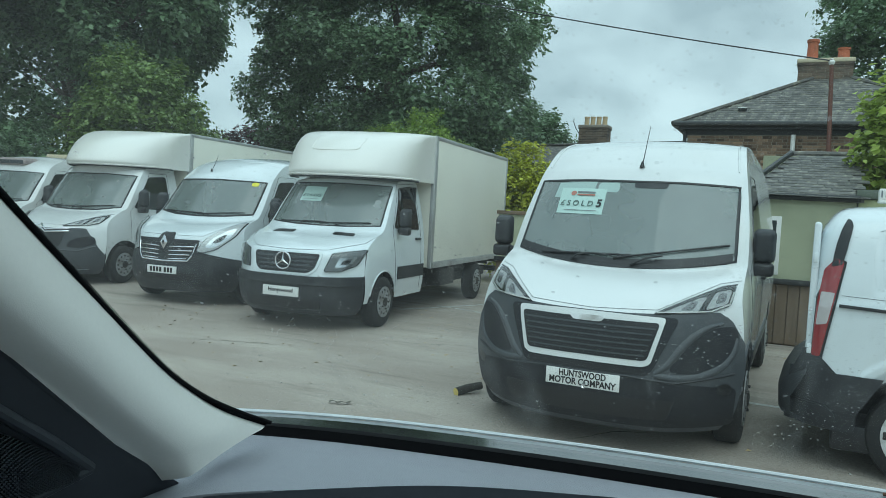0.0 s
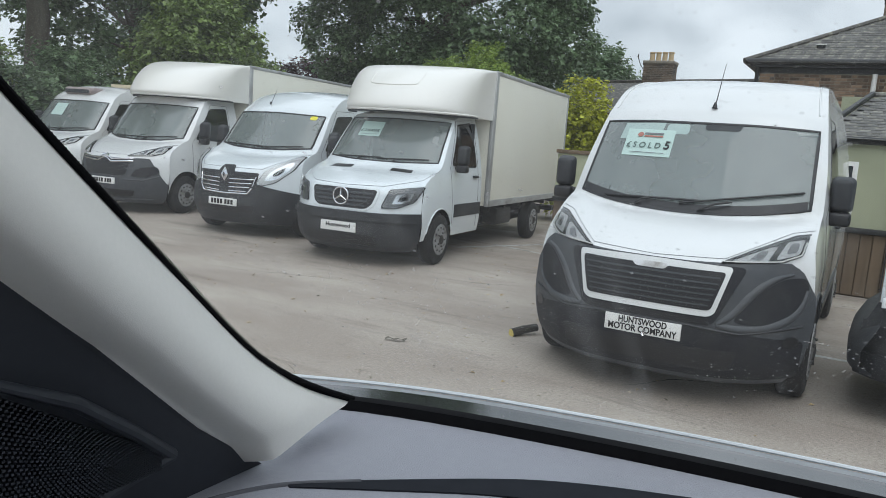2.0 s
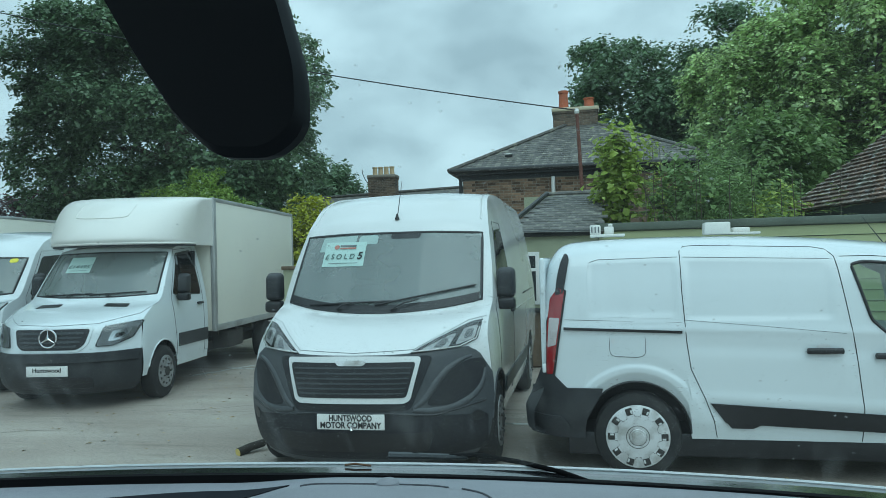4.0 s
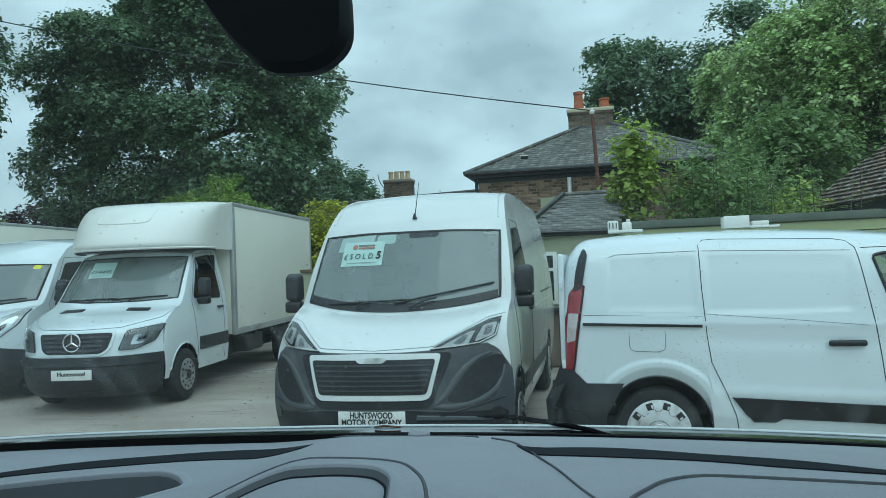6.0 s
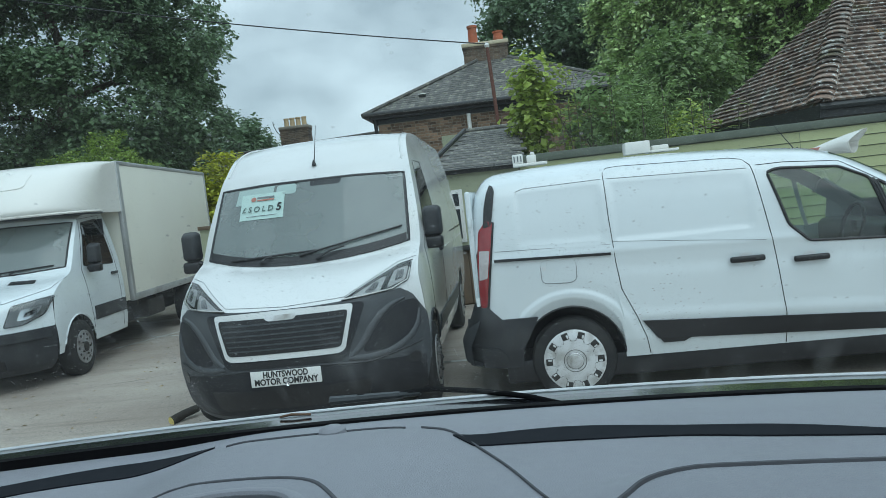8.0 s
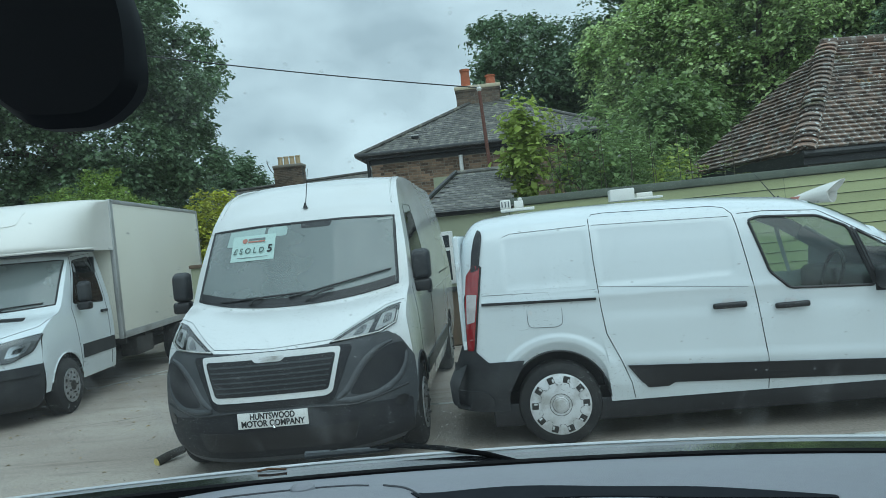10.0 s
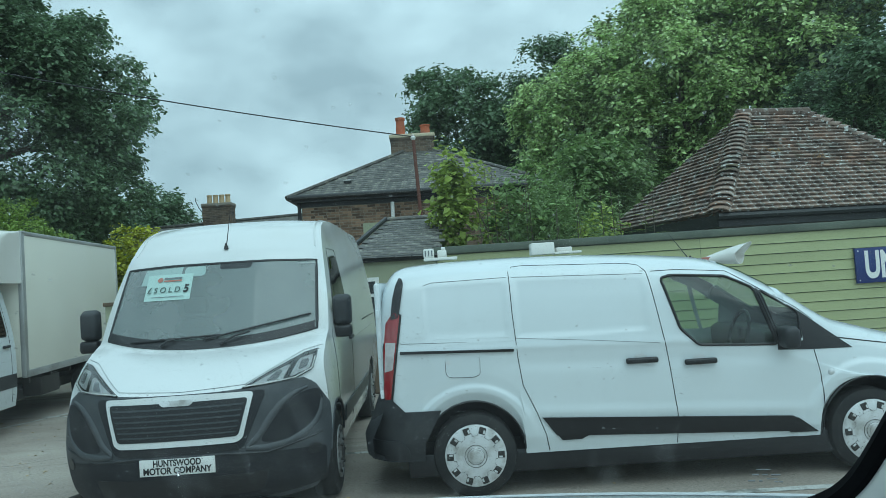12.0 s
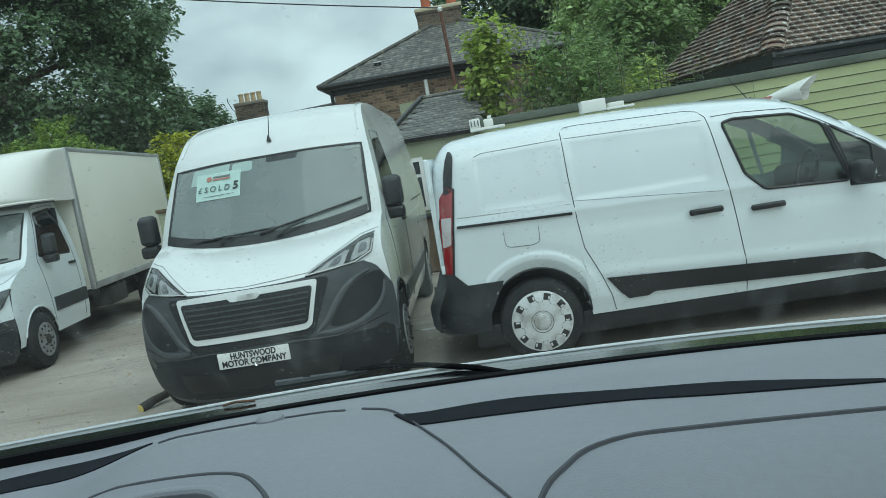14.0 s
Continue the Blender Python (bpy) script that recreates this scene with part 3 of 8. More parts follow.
def chimney(parent, x0, x1, y0, y1, z0, z1, pots, cap=CEMENT):
    c = part("chimney", boxed(x0, x1, y0, y1, z0, z1), MORTAR, parent, "brick chimney stack with clay pots")
    verts, faces = [], []
    for r in range(int((z1 - z0) / .075)):
        z = z0 + .075 * r
        for face in range(4):
            ln = (x1 - x0) if face % 2 == 0 else (y1 - y0)
            s = -.11 if r % 2 else 0
            while s < ln - .02:
                a, b = max(s + .006, 0), min(s + .219, ln)
                s += .225
                if b - a < .03:
                    continue
                o = .012
                if face == 0:
                    q = (x0 + a, x0 + b, y0 - o, y0 + .01)
                elif face == 2:
                    q = (x0 + a, x0 + b, y1 - .01, y1 + o)
                elif face == 1:
                    q = (x1 - .01, x1 + o, y0 + a, y0 + b)
                else:
                    q = (x0 - o, x0 + .01, y0 + a, y0 + b)
                n = len(verts)
                verts += [(x, y, zz) for x in q[:2] for y in q[2:] for zz in (z + .005, z + .070)]
                faces += [tuple(n + i for i in f) for f in ((0, 1, 3, 2), (4, 6, 7, 5), (0, 4, 5, 1), (2, 3, 7, 6), (0, 2, 6, 4), (1, 5, 7, 3))]
    me = bpy.data.meshes.new("brick_field")
    me.from_pydata(verts, [], faces)
    me.materials.append(SOOT)
    ob = new("brick_field", me)
    ob.parent = c
    ob["kind"] = "stuff"
    part("corbel", boxed(x0 - .035, x1 + .035, y0 - .035, y1 + .035, z1 - .12, z1 - .05, bevel=.006), SOOT, c)
    part("coping", boxed(x0 - .05, x1 + .05, y0 - .05, y1 + .05, z1 - .05, z1 + .07, bevel=.03), cap, c)
    for x, y, r, h, mat in pots:
        part("chimney_pot", lathe(bmesh.new(), [(z1, r * 1.1), (z1 + h * .12, r), (z1 + h * .85, r * .88), (z1 + h * .88, r * 1.05), (z1 + h, r * 1.05), (z1 + h, r * .7), (z1 + h * .7, r * .65)], 20, "z", x, y, 0), mat, c)
    return c


def build_brick_house():
    h = thing("brick_house", pose(0, 0, 0), "brown brick house with a hipped slate roof and chimney", "house")
    part("wall", boxed(-1.55, 5.1, 15.2, 21.8, 0, 4.12), MORTAR, h)
    part("eaves_board", boxed(-1.75, 5.3, 14.98, 15.2, 4.04, 4.16), GUTTER, h)
    part("gutter", tube(bmesh.new(), [(-1.85, 14.93, 4.17), (1.8, 14.93, 4.16), (5.4, 14.93, 4.15)], .07, 10), GUTTER, h)
    part("gutter", tube(bmesh.new(), [(-1.82, 14.93, 4.17), (-1.82, 22, 4.17)], .07, 10), GUTTER, h)
    part("downpipe", tube(bmesh.new(), [(-1.62, 15.1, 4.15), (-1.6, 15.12, 3.95), (-1.6, 15.14, 0)], .05, 10), GUTTER, h)
    part("soil_pipe", tube(bmesh.new(), [(.95, 15.1, 2.0), (.95, 15.1, 3.92)], .055, 12), UPVC, h, "white plastic vent pipe")
    # black strip painted in for the shade under the eaves
    part("dark_band", boxed(-1.56, 5.1, 15.16, 15.22, 3.92, 4.06), GUTTER, h)
    apex = (1.75, 18.5, 6.02)
    fl, fr, bl, br = (-1.9, 14.9, 4.15), (5.4, 14.9, 4.15), (-1.9, 22.1, 4.15), (5.4, 22.1, 4.15)
    bm = bmesh.new()
    vs = {k: bm.verts.new(p) for k, p in dict(fl=fl, fr=fr, bl=bl, br=br, a=apex).items()}
    for q in (("fl", "fr", "a"), ("fr", "br", "a"), ("br", "bl", "a"), ("bl", "fl", "a"), ("fl", "bl", "br", "fr")):
        bm.faces.new([vs[k] for k in q])
    roof = part("roof", bm, SLATE_P, h, "grey slate hipped roof", smooth=False)
    for e in (fl, fr, bl):
        part("hip_ridge", tube(bmesh.new(), [Vector(e) + Vector((0, 0, .03)), Vector(apex) + Vector((0, 0, .03))], .06, 8), SLATE_P, roof)
    roof_face(roof, (fl, fr, apex, apex), "slate", .17, .26, .010, (SLATE_P, SLATE), 120)
    roof_face(roof, (bl, fl, apex, apex), "slate", .17, .26, .010, (SLATE_P, SLATE), 0)
    for x, z in ((-.30, 4.60), (2.75, 4.60)):
        y = 14.9 + (z - 4.15) / 1.87 * 3.6
        vent = part("roof_vent", boxed(x - .10, x + .10, y - .10, y + .05, z - .01, z + .085, bevel=.01), GUTTER, roof)
        part("vent_lip", boxed(x - .11, x + .11, y - .12, y - .09, z + .06, z + .085, bevel=.005), UPVC, vent)
    chimney(h, .90, 2.24, 18.0, 18.7, 5.2, 6.28, ((1.22, 18.2, .15, .62, TERRA), (2.0, 18.3, .16, .38, TERRA)))
    brick_face(h, -1.55, 5.1, 15.2, 2.25, 3.92, 300)
    # lean-to with its own slates, joined to the pale wall
    lo = thing("lean_to", pose(0, 0, 0), "slate lean-to roof behind the pale green wall", "lean-to")
    B, C, Dd = (2.02, 6.25, 2.08), (2.08, 9.4, 2.92), (1.06, 9.4, 2.92)
    bm = bmesh.new()
    bm.faces.new([bm.verts.new(p) for p in ((.52, 6.25, 2.10), B, C, Dd)])
    roof2 = part("roof", skirt(bm, (0, 0, -.05)), SLATE_P, lo, smooth=False)
    roof_face(roof2, ((.52, 6.25, 2.10), B, C, Dd), "slate", .20, .26, .008, (SLATE_P, SLATE), 150)
    part("verge", tube(bmesh.new(), [(.46, 6.2, 2.12), (1.04, 9.45, 2.97)], .045, 8), GUTTER, lo)
    part("ridge", tube(bmesh.new(), [(1.0, 9.45, 2.95), (2.15, 9.45, 2.95)], .05, 8), SLATE_P, lo)
    part("end_wall", boxed(.6, 2.0, 9.3, 9.45, 0, 2.9), RENDER, lo)
    return h


def build_far_house():
    h = thing("far_house", pose(-6.6, 27.0, 0), "distant slate-roofed house with a tall chimney", "house")
    part("wall", boxed(-5.5, 3.2, .4, 6.0, 0, 3.5), BRICK_P, h)
    bm = bmesh.new()
    f = [bm.verts.new(p) for p in ((-6, -.2, 3.4), (3.6, -.2, 3.4), (3.6, 3.0, 5.22), (-6, 3.0, 4.92), (-6, 6.2, 3.4), (3.6, 6.2, 3.4))]
    bm.faces.new((f[0], f[1], f[2], f[3]))
    bm.faces.new((f[3], f[2], f[5], f[4]))
    bm.faces.new((f[1], f[5], f[2]))
    bm.faces.new((f[0], f[3], f[4]))
    part("roof", bm, SLATE_P, h, "grey slate roof", smooth=False)
    part("ridge", tube(bmesh.new(), [(-6, 3.0, 4.95), (3.6, 3.0, 5.25)], .08, 8), SLATE_P, h)
    chimney(h, -1.35, -.10, .6, 1.3, 3.6, 5.66, tuple((-1.11 + .27 * k, .95, .115, .46, BUFF) for k in range(4)), MORTAR)
    part("tv_aerial", tube(bmesh.new(), [(-1.35, .6, 5.35), (-1.5, .6, 5.55), (-1.62, .6, 5.85), (-1.62, .6, 6.0)], .018, 6), STEEL, h)
    return h


def build_cottage():
    h = thing("brick_cottage", pose(-25.2, 32.0, 0, 0, 0, 12), "distant red-brown brick cottage behind the trees", "house")
    part("wall", boxed(-2.6, 3.4, 0, 5.0, 0, 4.3), BRICK_RED, h)
    bm = bmesh.new()
    f = [bm.verts.new(p) for p in ((-2.9, -.3, 4.2), (3.7, -.3, 4.2), (3.7, 2.5, 6.3), (-2.9, 2.5, 6.3), (-2.9, 5.3, 4.2), (3.7, 5.3, 4.2))]
    for q in ((0, 1, 2, 3), (3, 2, 5, 4), (1, 5, 2), (0, 3, 4)):
        bm.faces.new([f[k] for k in q])
    part("roof", skirt(bm, (0, 0, -.06)), ROOF_RED, h, "red-brown tiled roof", smooth=False)
    part("ridge", tube(bmesh.new(), [(-2.9, 2.5, 6.33), (3.7, 2.5, 6.33)], .09, 8), ROOF_RED, h)
    for x in (-1.6, 1.2):
        w = part("window", boxed(x, x + 1.0, -.05, .05, 2.6, 3.7, bevel=.01), UPVC, h)
        part("pane", boxed(x + .08, x + .92, -.058, -.048, 2.68, 3.62), PANE, w)
    return h


def build_tiled_roof():
    """A hipped clay-tiled roof behind the outbuilding, with swept hips."""
    h = thing("tiled_outbuilding", pose(6.70, 7.0, 0, 0, 0, 10.0), "old outbuilding with a steep weathered clay tile roof", "outbuilding")
    L, Dp, ze, zr = 5.9, 4.6, 2.49, 4.63
    part("wall", boxed(.15, L - .15, .15, Dp - .15, 0, ze), MORTAR, h)
    part("fascia", boxed(-.02, L + .02, -.02, .06, ze - .22, ze - .02), GUTTER, h)
    part("fascia", boxed(-.02, .06, .06, Dp, ze - .22, ze - .02), GUTTER, h)
    part("gutter", tube(bmesh.new(), [(-.06, -.06, ze - .05), (L + .06, -.06, ze - .05)], .06, 8), GUTTER, h)
    r0, r1 = Vector((2.12, 2.3, zr)), Vector((3.55, 2.3, zr))
    c = [Vector(p) for p in ((0, 0, ze), (L, 0, ze), (L, Dp, ze), (0, Dp, ze))]
    bm = bmesh.new()
    v = [bm.verts.new(p - Vector((0, 0, .03))) for p in (*c, r0, r1)]
    for q in ((0, 1, 5, 4), (1, 2, 5), (2, 3, 4, 5), (3, 0, 4)):
        bm.faces.new([v[k] for k in q])
    roof = part("roof", bm, TILE_P, h, "weathered brown clay tiles", smooth=False)
    mw = h.matrix_world

    def w(p):
        return mw @ Vector(p)

    roof.parent = h
    bpy.context.view_layer.update()
    roof_face(roof, (w(c[0]), w(c[1]), w(r1), w(r0)), "tile", .118, .17, .034, (TILE_P, TILE), 300)
    roof_face(roof, (w(c[3]), w(c[0]), w(r0), w(r0)), "tile", .118, .17, .034, (TILE_P, TILE), 0)
    roof_face(roof, (w(c[1]), w(c[2]), w(r1), w(r1)), "tile", .118, .17, .034, (TILE_P, TILE), 0)
    part("ridge_tiles", tube(bmesh.new(), [r0 + Vector((-.1, 0, .05)), r1 + Vector((.1, 0, .05))], .09, 10), TILE_P, roof)
    # bonnet tiles stacked up the hips
    for a, b in ((c[0], r0), (c[1], r1)):
        n = 23
        d = (b - a).normalized()
        side = d.cross(Vector((0, 0, 1))).normalized()
        upv = side.cross(d).normalized()
        for k in range(n):
            p = a.lerp(b, (k + .3) / n)
            bm = bmesh.new()
            rows = []
            for s, lift in ((-.09, .070), (.0, .045), (.14, .008)):
                rows.append([p + d * s + side * (.19 * math.cos(g)) + upv * (lift + .085 * math.sin(g) - .02) for g in [math.pi * i / 8 for i in range(9)]])
            grid(bm, rows)
            part("bonnet_tile", skirt(bm, upv * -.02), TILE_P, roof, smooth=True)
    return h


brick_house = build_brick_house()
far_house = build_far_house()
cottage = build_cottage()
tiled_outbuilding = build_tiled_roof()

pole = thing("wire_pole", pose(1.85, 14.0, 0, 0, -2.2, 0), "thin rusty pole that carries the overhead wire", "pole")
part("shaft", tube(bmesh.new(), [(0, 0, 0), (0, 0, 3), (0, 0, 5.5)], .06, 10, .045), RUST, pole)
part("insulator", lathe(bmesh.new(), [(5.38, .05), (5.44, .07), (5.52, .03)], 12, "z"), UPVC, pole)
wire = thing("overhead_wire", pose(0, 0, 0), "thin black overhead wire strung across the sky", "wire")
pts = []
for k in range(41):
    u = k / 40
    pts.append((1.68 - 22.0 * u, 14.0 - 1.0 * u, 5.46 + 5.4 * u - 1.4 * u * (1 - u)))
part("strand", tube(bmesh.new(), pts, .016, 6), BLACK, wire)

# ---- vans: each built with its nose at y = 0 looking to -y, wheels on z = 0 ----
DUCATO = [(0, .10, .20, .86, .40, 0), (1, .02, .32, .95, .48, 0), (2, -.01, .52, .99, .50, 0), (3, 0, .70, 1.0, .51, 0), (4, .03, .93, .98, .50, -.03),
          (5, .10, 1.02, .955, .51, -.10), (6, .44, 1.17, .95, .39, -.09), (6.8, .70, 1.254, .95, .31, -.079), (7, .74, 1.272, .95, .30, -.075), (8, 1.01, 1.62, .93, .22, -.01),
          (9, 1.27, 1.975, .885, .18, .035), (10, 1.41, 2.125, .86, .17, .042), (11, 1.72, 2.31, .825, .12, .042), (12, 2.2, 2.395, .80, .06, .038),
          (13, 3.0, 2.43, .795, .02, .036), (14, 5.40, 2.42, .79, 0, .036)]
MASTER = [(0, .10, .22, .86, .42, 0), (1, .02, .34, .95, .50, 0), (2, -.01, .50, .99, .52, 0), (3, 0, .70, 1.0, .54, 0), (4, .03, .92, .98, .54, -.05),
          (5, .12, 1.06, .96, .52, -.12), (6, .42, 1.18, .955, .40, -.10), (7, .70, 1.28, .95, .32, -.08), (8, 1.0, 1.62, .92, .25, -.01),
          (9, 1.27, 1.94, .88, .20, .03), (10, 1.42, 2.07, .86, .18, .05), (11, 1.75, 2.25, .83, .12, .06), (12, 2.2, 2.34, .81, .06, .06),
          (13, 3.0, 2.38, .80, .02, .06), (14, 5.5, 2.37, .80, 0, .06)]
SPRINTER = [(0, .12, .22, .84, .34, 0), (1, .03, .32, .93, .42, 0), (2, 0, .50, .965, .44, 0), (3, 0, .68, .975, .44, 0), (4, .03, .86, .965, .44, -.02),
            (5, .10, 1.02, .955, .42, -.03), (6, .45, 1.16, .95, .32, -.04), (7, .82, 1.28, .94, .24, -.03), (8, 1.12, 1.62, .90, .20, 0),
            (9, 1.42, 1.95, .85, .16, .03), (10, 1.55, 2.02, .82, .14, .04), (11, 1.9, 2.08, .80, .06, .05), (12, 2.45, 2.09, .80, 0, .05)]
WAIST = [(.15, .90), (.3, .955), (.5, .995), (.8, 1.015), (1.2, 1.02), (1.6, .985), (2.0, .925), (2.3, .86), (2.5, .79), (2.9, .75)]


DUCATO_SCREEN = [(-.86, 1.365), (-.825, 1.945), (-.4, 1.96), (.4, 1.96), (.825, 1.945), (.86, 1.365), (.5, 1.305), (0, 1.29), (-.5, 1.305)]
SPRINTER_SCREEN = [(-.84, 1.365), (-.78, 1.92), (0, 1.935), (.78, 1.92), (.84, 1.365), (.4, 1.34), (0, 1.335), (-.4, 1.34)]
MASTER_SCREEN = [(-.855, 1.395), (-.815, 1.91), (0, 1.93), (.815, 1.91), (.855, 1.395), (.45, 1.35), (0, 1.335), (-.45, 1.35)]


def screen_hole(bm, poly):
    bmesh.ops.recalc_face_normals(bm, faces=bm.faces)
    cut_hole(bm, poly, 1, lambda f: f.calc_center_median().y < 1.7 and abs(f.normal.y) > .25 and 1.15 < f.calc_center_median().z < 2.1 and abs(f.calc_center_median().x) < .93)


def cab_inside(v, back, dash_z=1.16):
    """Seats, dash and bulkhead seen dimly through the windscreen."""
    part("cab_floor", boxed(-.9, .9, .62, back, .50, .54), BLACK, v)
    part("dash_panel", boxed(-.86, .86, .95, 1.25, .6, dash_z, bevel=.05, segments=2), PLASTIC, v)
    part("bulkhead", boxed(-.86, .86, back, back + .03, .5, 1.95), PLASTIC_GREY, v)
    for x in (-.48, .12, .56):
        s = part("seat", boxed(x - .21, x + .21, 1.62, 2.1, .80, .98, bevel=.06, segments=2), PLASTIC, v)
        part("backrest", boxed(x - .21, x + .21, 2.06, 2.18, .95, 1.48, bevel=.05, segments=2), PLASTIC, s)
        part("headrest", boxed(x - .12, x + .12, 2.07, 2.16, 1.52, 1.68, bevel=.04, segments=2), PLASTIC, s)
    ring = [(-.48 + .19 * math.cos(2 * math.pi * k / 24), 1.36 + .05 * math.sin(2 * math.pi * k / 24), 1.20 + .17 * math.sin(2 * math.pi * k / 24)) for k in range(25)]
    part("steering_wheel", tube(bmesh.new(), ring, .016, 6), BLACK, v)


# darker bumper plastic; on the flush corner patches it paints a hollow's shade
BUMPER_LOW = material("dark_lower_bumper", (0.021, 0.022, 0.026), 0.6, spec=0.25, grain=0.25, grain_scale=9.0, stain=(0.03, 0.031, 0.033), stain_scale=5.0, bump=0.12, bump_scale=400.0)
# paler tone paints the light that raised ribs catch
BUMPER_RIB = material("paler_bumper_rib", (0.056, 0.061, 0.068), 0.5, grain=0.2, grain_scale=14.0, stain=(0.062, 0.065, 0.070), stain_scale=5.0, bump=0.12, bump_scale=400.0)


class Skin:
    """A nose-to-tail sheet of a van with the sides that hang from its edges."""

    def __init__(self, stations, waist=WAIST, sill=.30, arches=(), end=None, width=1.0):
        self.st, self.waist, self.sill, self.arches, self.width = stations, waist, sill, arches, width
        self.last = stations[-1][0]
        self.end = end or stations[-1][1]

    def at(self, s, t, off=0.0):
        y, z, w, sb, cd = spline(self.st, t)
        a = abs(s)
        p = Vector((w * s * self.width, y + sb * a ** 3, z - cd * a ** 2.5))
        if off:
            e = 1e-3
            du = self.at(min(s + e, 1.2), t) - self.at(s - e, t)
            dv = self.at(s, min(t + e, self.last)) - self.at(s, max(t - e, 0))
            n = du.cross(dv).normalized()
            p += n * off
        return p

    def front(self, x, z, off=0.0, low=0.0, high=10.0):
        """The point of the sheet that shows at x, z from straight ahead."""
        a, b = low, min(high, self.last)
        for _ in range(28):
            t = (a + b) / 2
            w = spline(self.st, t)[2] * self.width
            s = max(-1.08, min(1.08, x / w))
            if self.at(s, t).z < z:
                a = t
            else:
                b = t
        return self.at(s, t, off)

    def edge(self, y):
        """t of the sheet's edge at a place along the side."""
        a, b = 3.0 if self.last > 8 else 0.0, self.last
        for _ in range(28):
            t = (a + b) / 2
            if self.at(1, t).y < y:
                a = t
            else:
                b = t
        return self.at(1, t)

    def base(self, y):
        z = self.sill
        for yc, zc, r in self.arches:
            if abs(y - yc) < r:
                z = max(z, zc + math.sqrt(r * r - (y - yc) ** 2))
        return z

    def side(self, y, z, sign=1, off=0.0):
        e = self.edge(y)
        b = spline(self.waist, z)[0] * self.width
        be = spline(self.waist, e.z)[0] * self.width
        k = max(0, min(1, (z - self.sill) / max(.05, e.z - self.sill)))
        return Vector((sign * (b + (e.x - be) * k * k + off), y, z))

    def body(self, bm, t0=0.0, t1=None, ns=28, step=.25, low=None, high=None, off=0.0):
        """The sheet from the curve low(s) to high(s)."""
        t1 = t1 or self.last
        rows, n = [], max(3, math.ceil((t1 - t0) / step))
        for k in range(n + 1):
            row = []
            for i in range(ns + 1):
                s = -1 + 2 * i / ns
                a, b = low(s) if low else t0, high(s) if high else t1
                row.append(self.at(s, a + (b - a) * k / n, off))
            rows.append(row)
        grid(bm, rows)
        return bm

    def sides(self, bm, y0, y1, nz=10, step=.09, signs=(1, -1), bottom=None, back=True):
        ys = [y0]
        while ys[-1] < y1 - 1e-6:
            near = any(abs(ys[-1] - c[0]) < c[2] + .06 for c in self.arches)
            ys.append(min(y1, ys[-1] + (.03 if near else step)))
        for sign in signs:
            rows = []
            for y in ys:
                e = self.edge(y)
                z0 = min(bottom if bottom is not None else self.base(y), e.z - .01)
                row = [self.side(y, z0 + (e.z - z0) * k / nz, sign) for k in range(nz + 1)]
                row[-1] = Vector((sign * e.x, y, e.z))
                rows.append(row if sign > 0 else row[::-1])
            grid(bm, rows)
        if back:
            e = self.edge(y1)
            n = 12
            rows = []
            for k in range(nz + 1):
                z0 = bottom if bottom is not None else self.sill
                z = z0 + (e.z - z0) * k / nz
                w = self.side(y1, z).x
                rows.append([(w - 2 * w * i / n, y1, z) for i in range(n + 1)])
            rows.append([tuple(self.at(1 - 2 * i / n, self.last)) for i in range(n + 1)])
            grid(bm, rows)
        return bm

    def patch(self, poly, off=.006, step=.06, low=0.0, high=10.0, depth=.02):
        """A thick panel that follows the nose; poly in x, z, convex."""
        bm = clipped(poly, step)
        for v in bm.verts:
            v.co = self.front(v.co.x, v.co.y, off, low, high)
        bmesh.ops.recalc_face_normals(bm, faces=bm.faces)
        if sum((f.normal.y for f in bm.faces)) > 0:
            bmesh.ops.reverse_faces(bm, faces=bm.faces)
        return skirt(bm, (0, depth, -depth * .2))

    def side_patch(self, poly, sign=1, off=.005, step=.08, depth=.015):
        bm = clipped(poly, step)
        for v in bm.verts:
            v.co = self.side(v.co.x, v.co.y, sign, off)
        bmesh.ops.recalc_face_normals(bm, faces=bm.faces)
        if sum((f.normal.x for f in bm.faces)) * sign < 0:
            bmesh.ops.reverse_faces(bm, faces=bm.faces)
        return skirt(bm, (-sign * depth, 0, 0))

    def seam(self, bm, pts, sign, r=.003):
        """A dark shut line along the side through y, z points."""
        fine = []
        for a, b in zip(pts, pts[1:]):
            n = max(1, math.ceil(math.dist(a, b) / .08))
            fine += [(a[0] + (b[0] - a[0]) * k / n, a[1] + (b[1] - a[1]) * k / n) for k in range(n)]
        fine.append(pts[-1])
        return tube(bm, [self.side(y, z, sign, 0.0) for y, z in fine], r, 6)

    def front_line(self, bm, pts, r=.004, off=.002):
        fine = []
        for a, b in zip(pts, pts[1:]):
            n = max(1, math.ceil(math.dist(a, b) / .08))
            fine += [(a[0] + (b[0] - a[0]) * k / n, a[1] + (b[1] - a[1]) * k / n) for k in range(n)]
        fine.append(pts[-1])
        return tube(bm, [self.front(x, z, off) for x, z in fine], r, 6)


def mirrored(poly):
    return [(-x, z) for x, z in reversed(poly)]


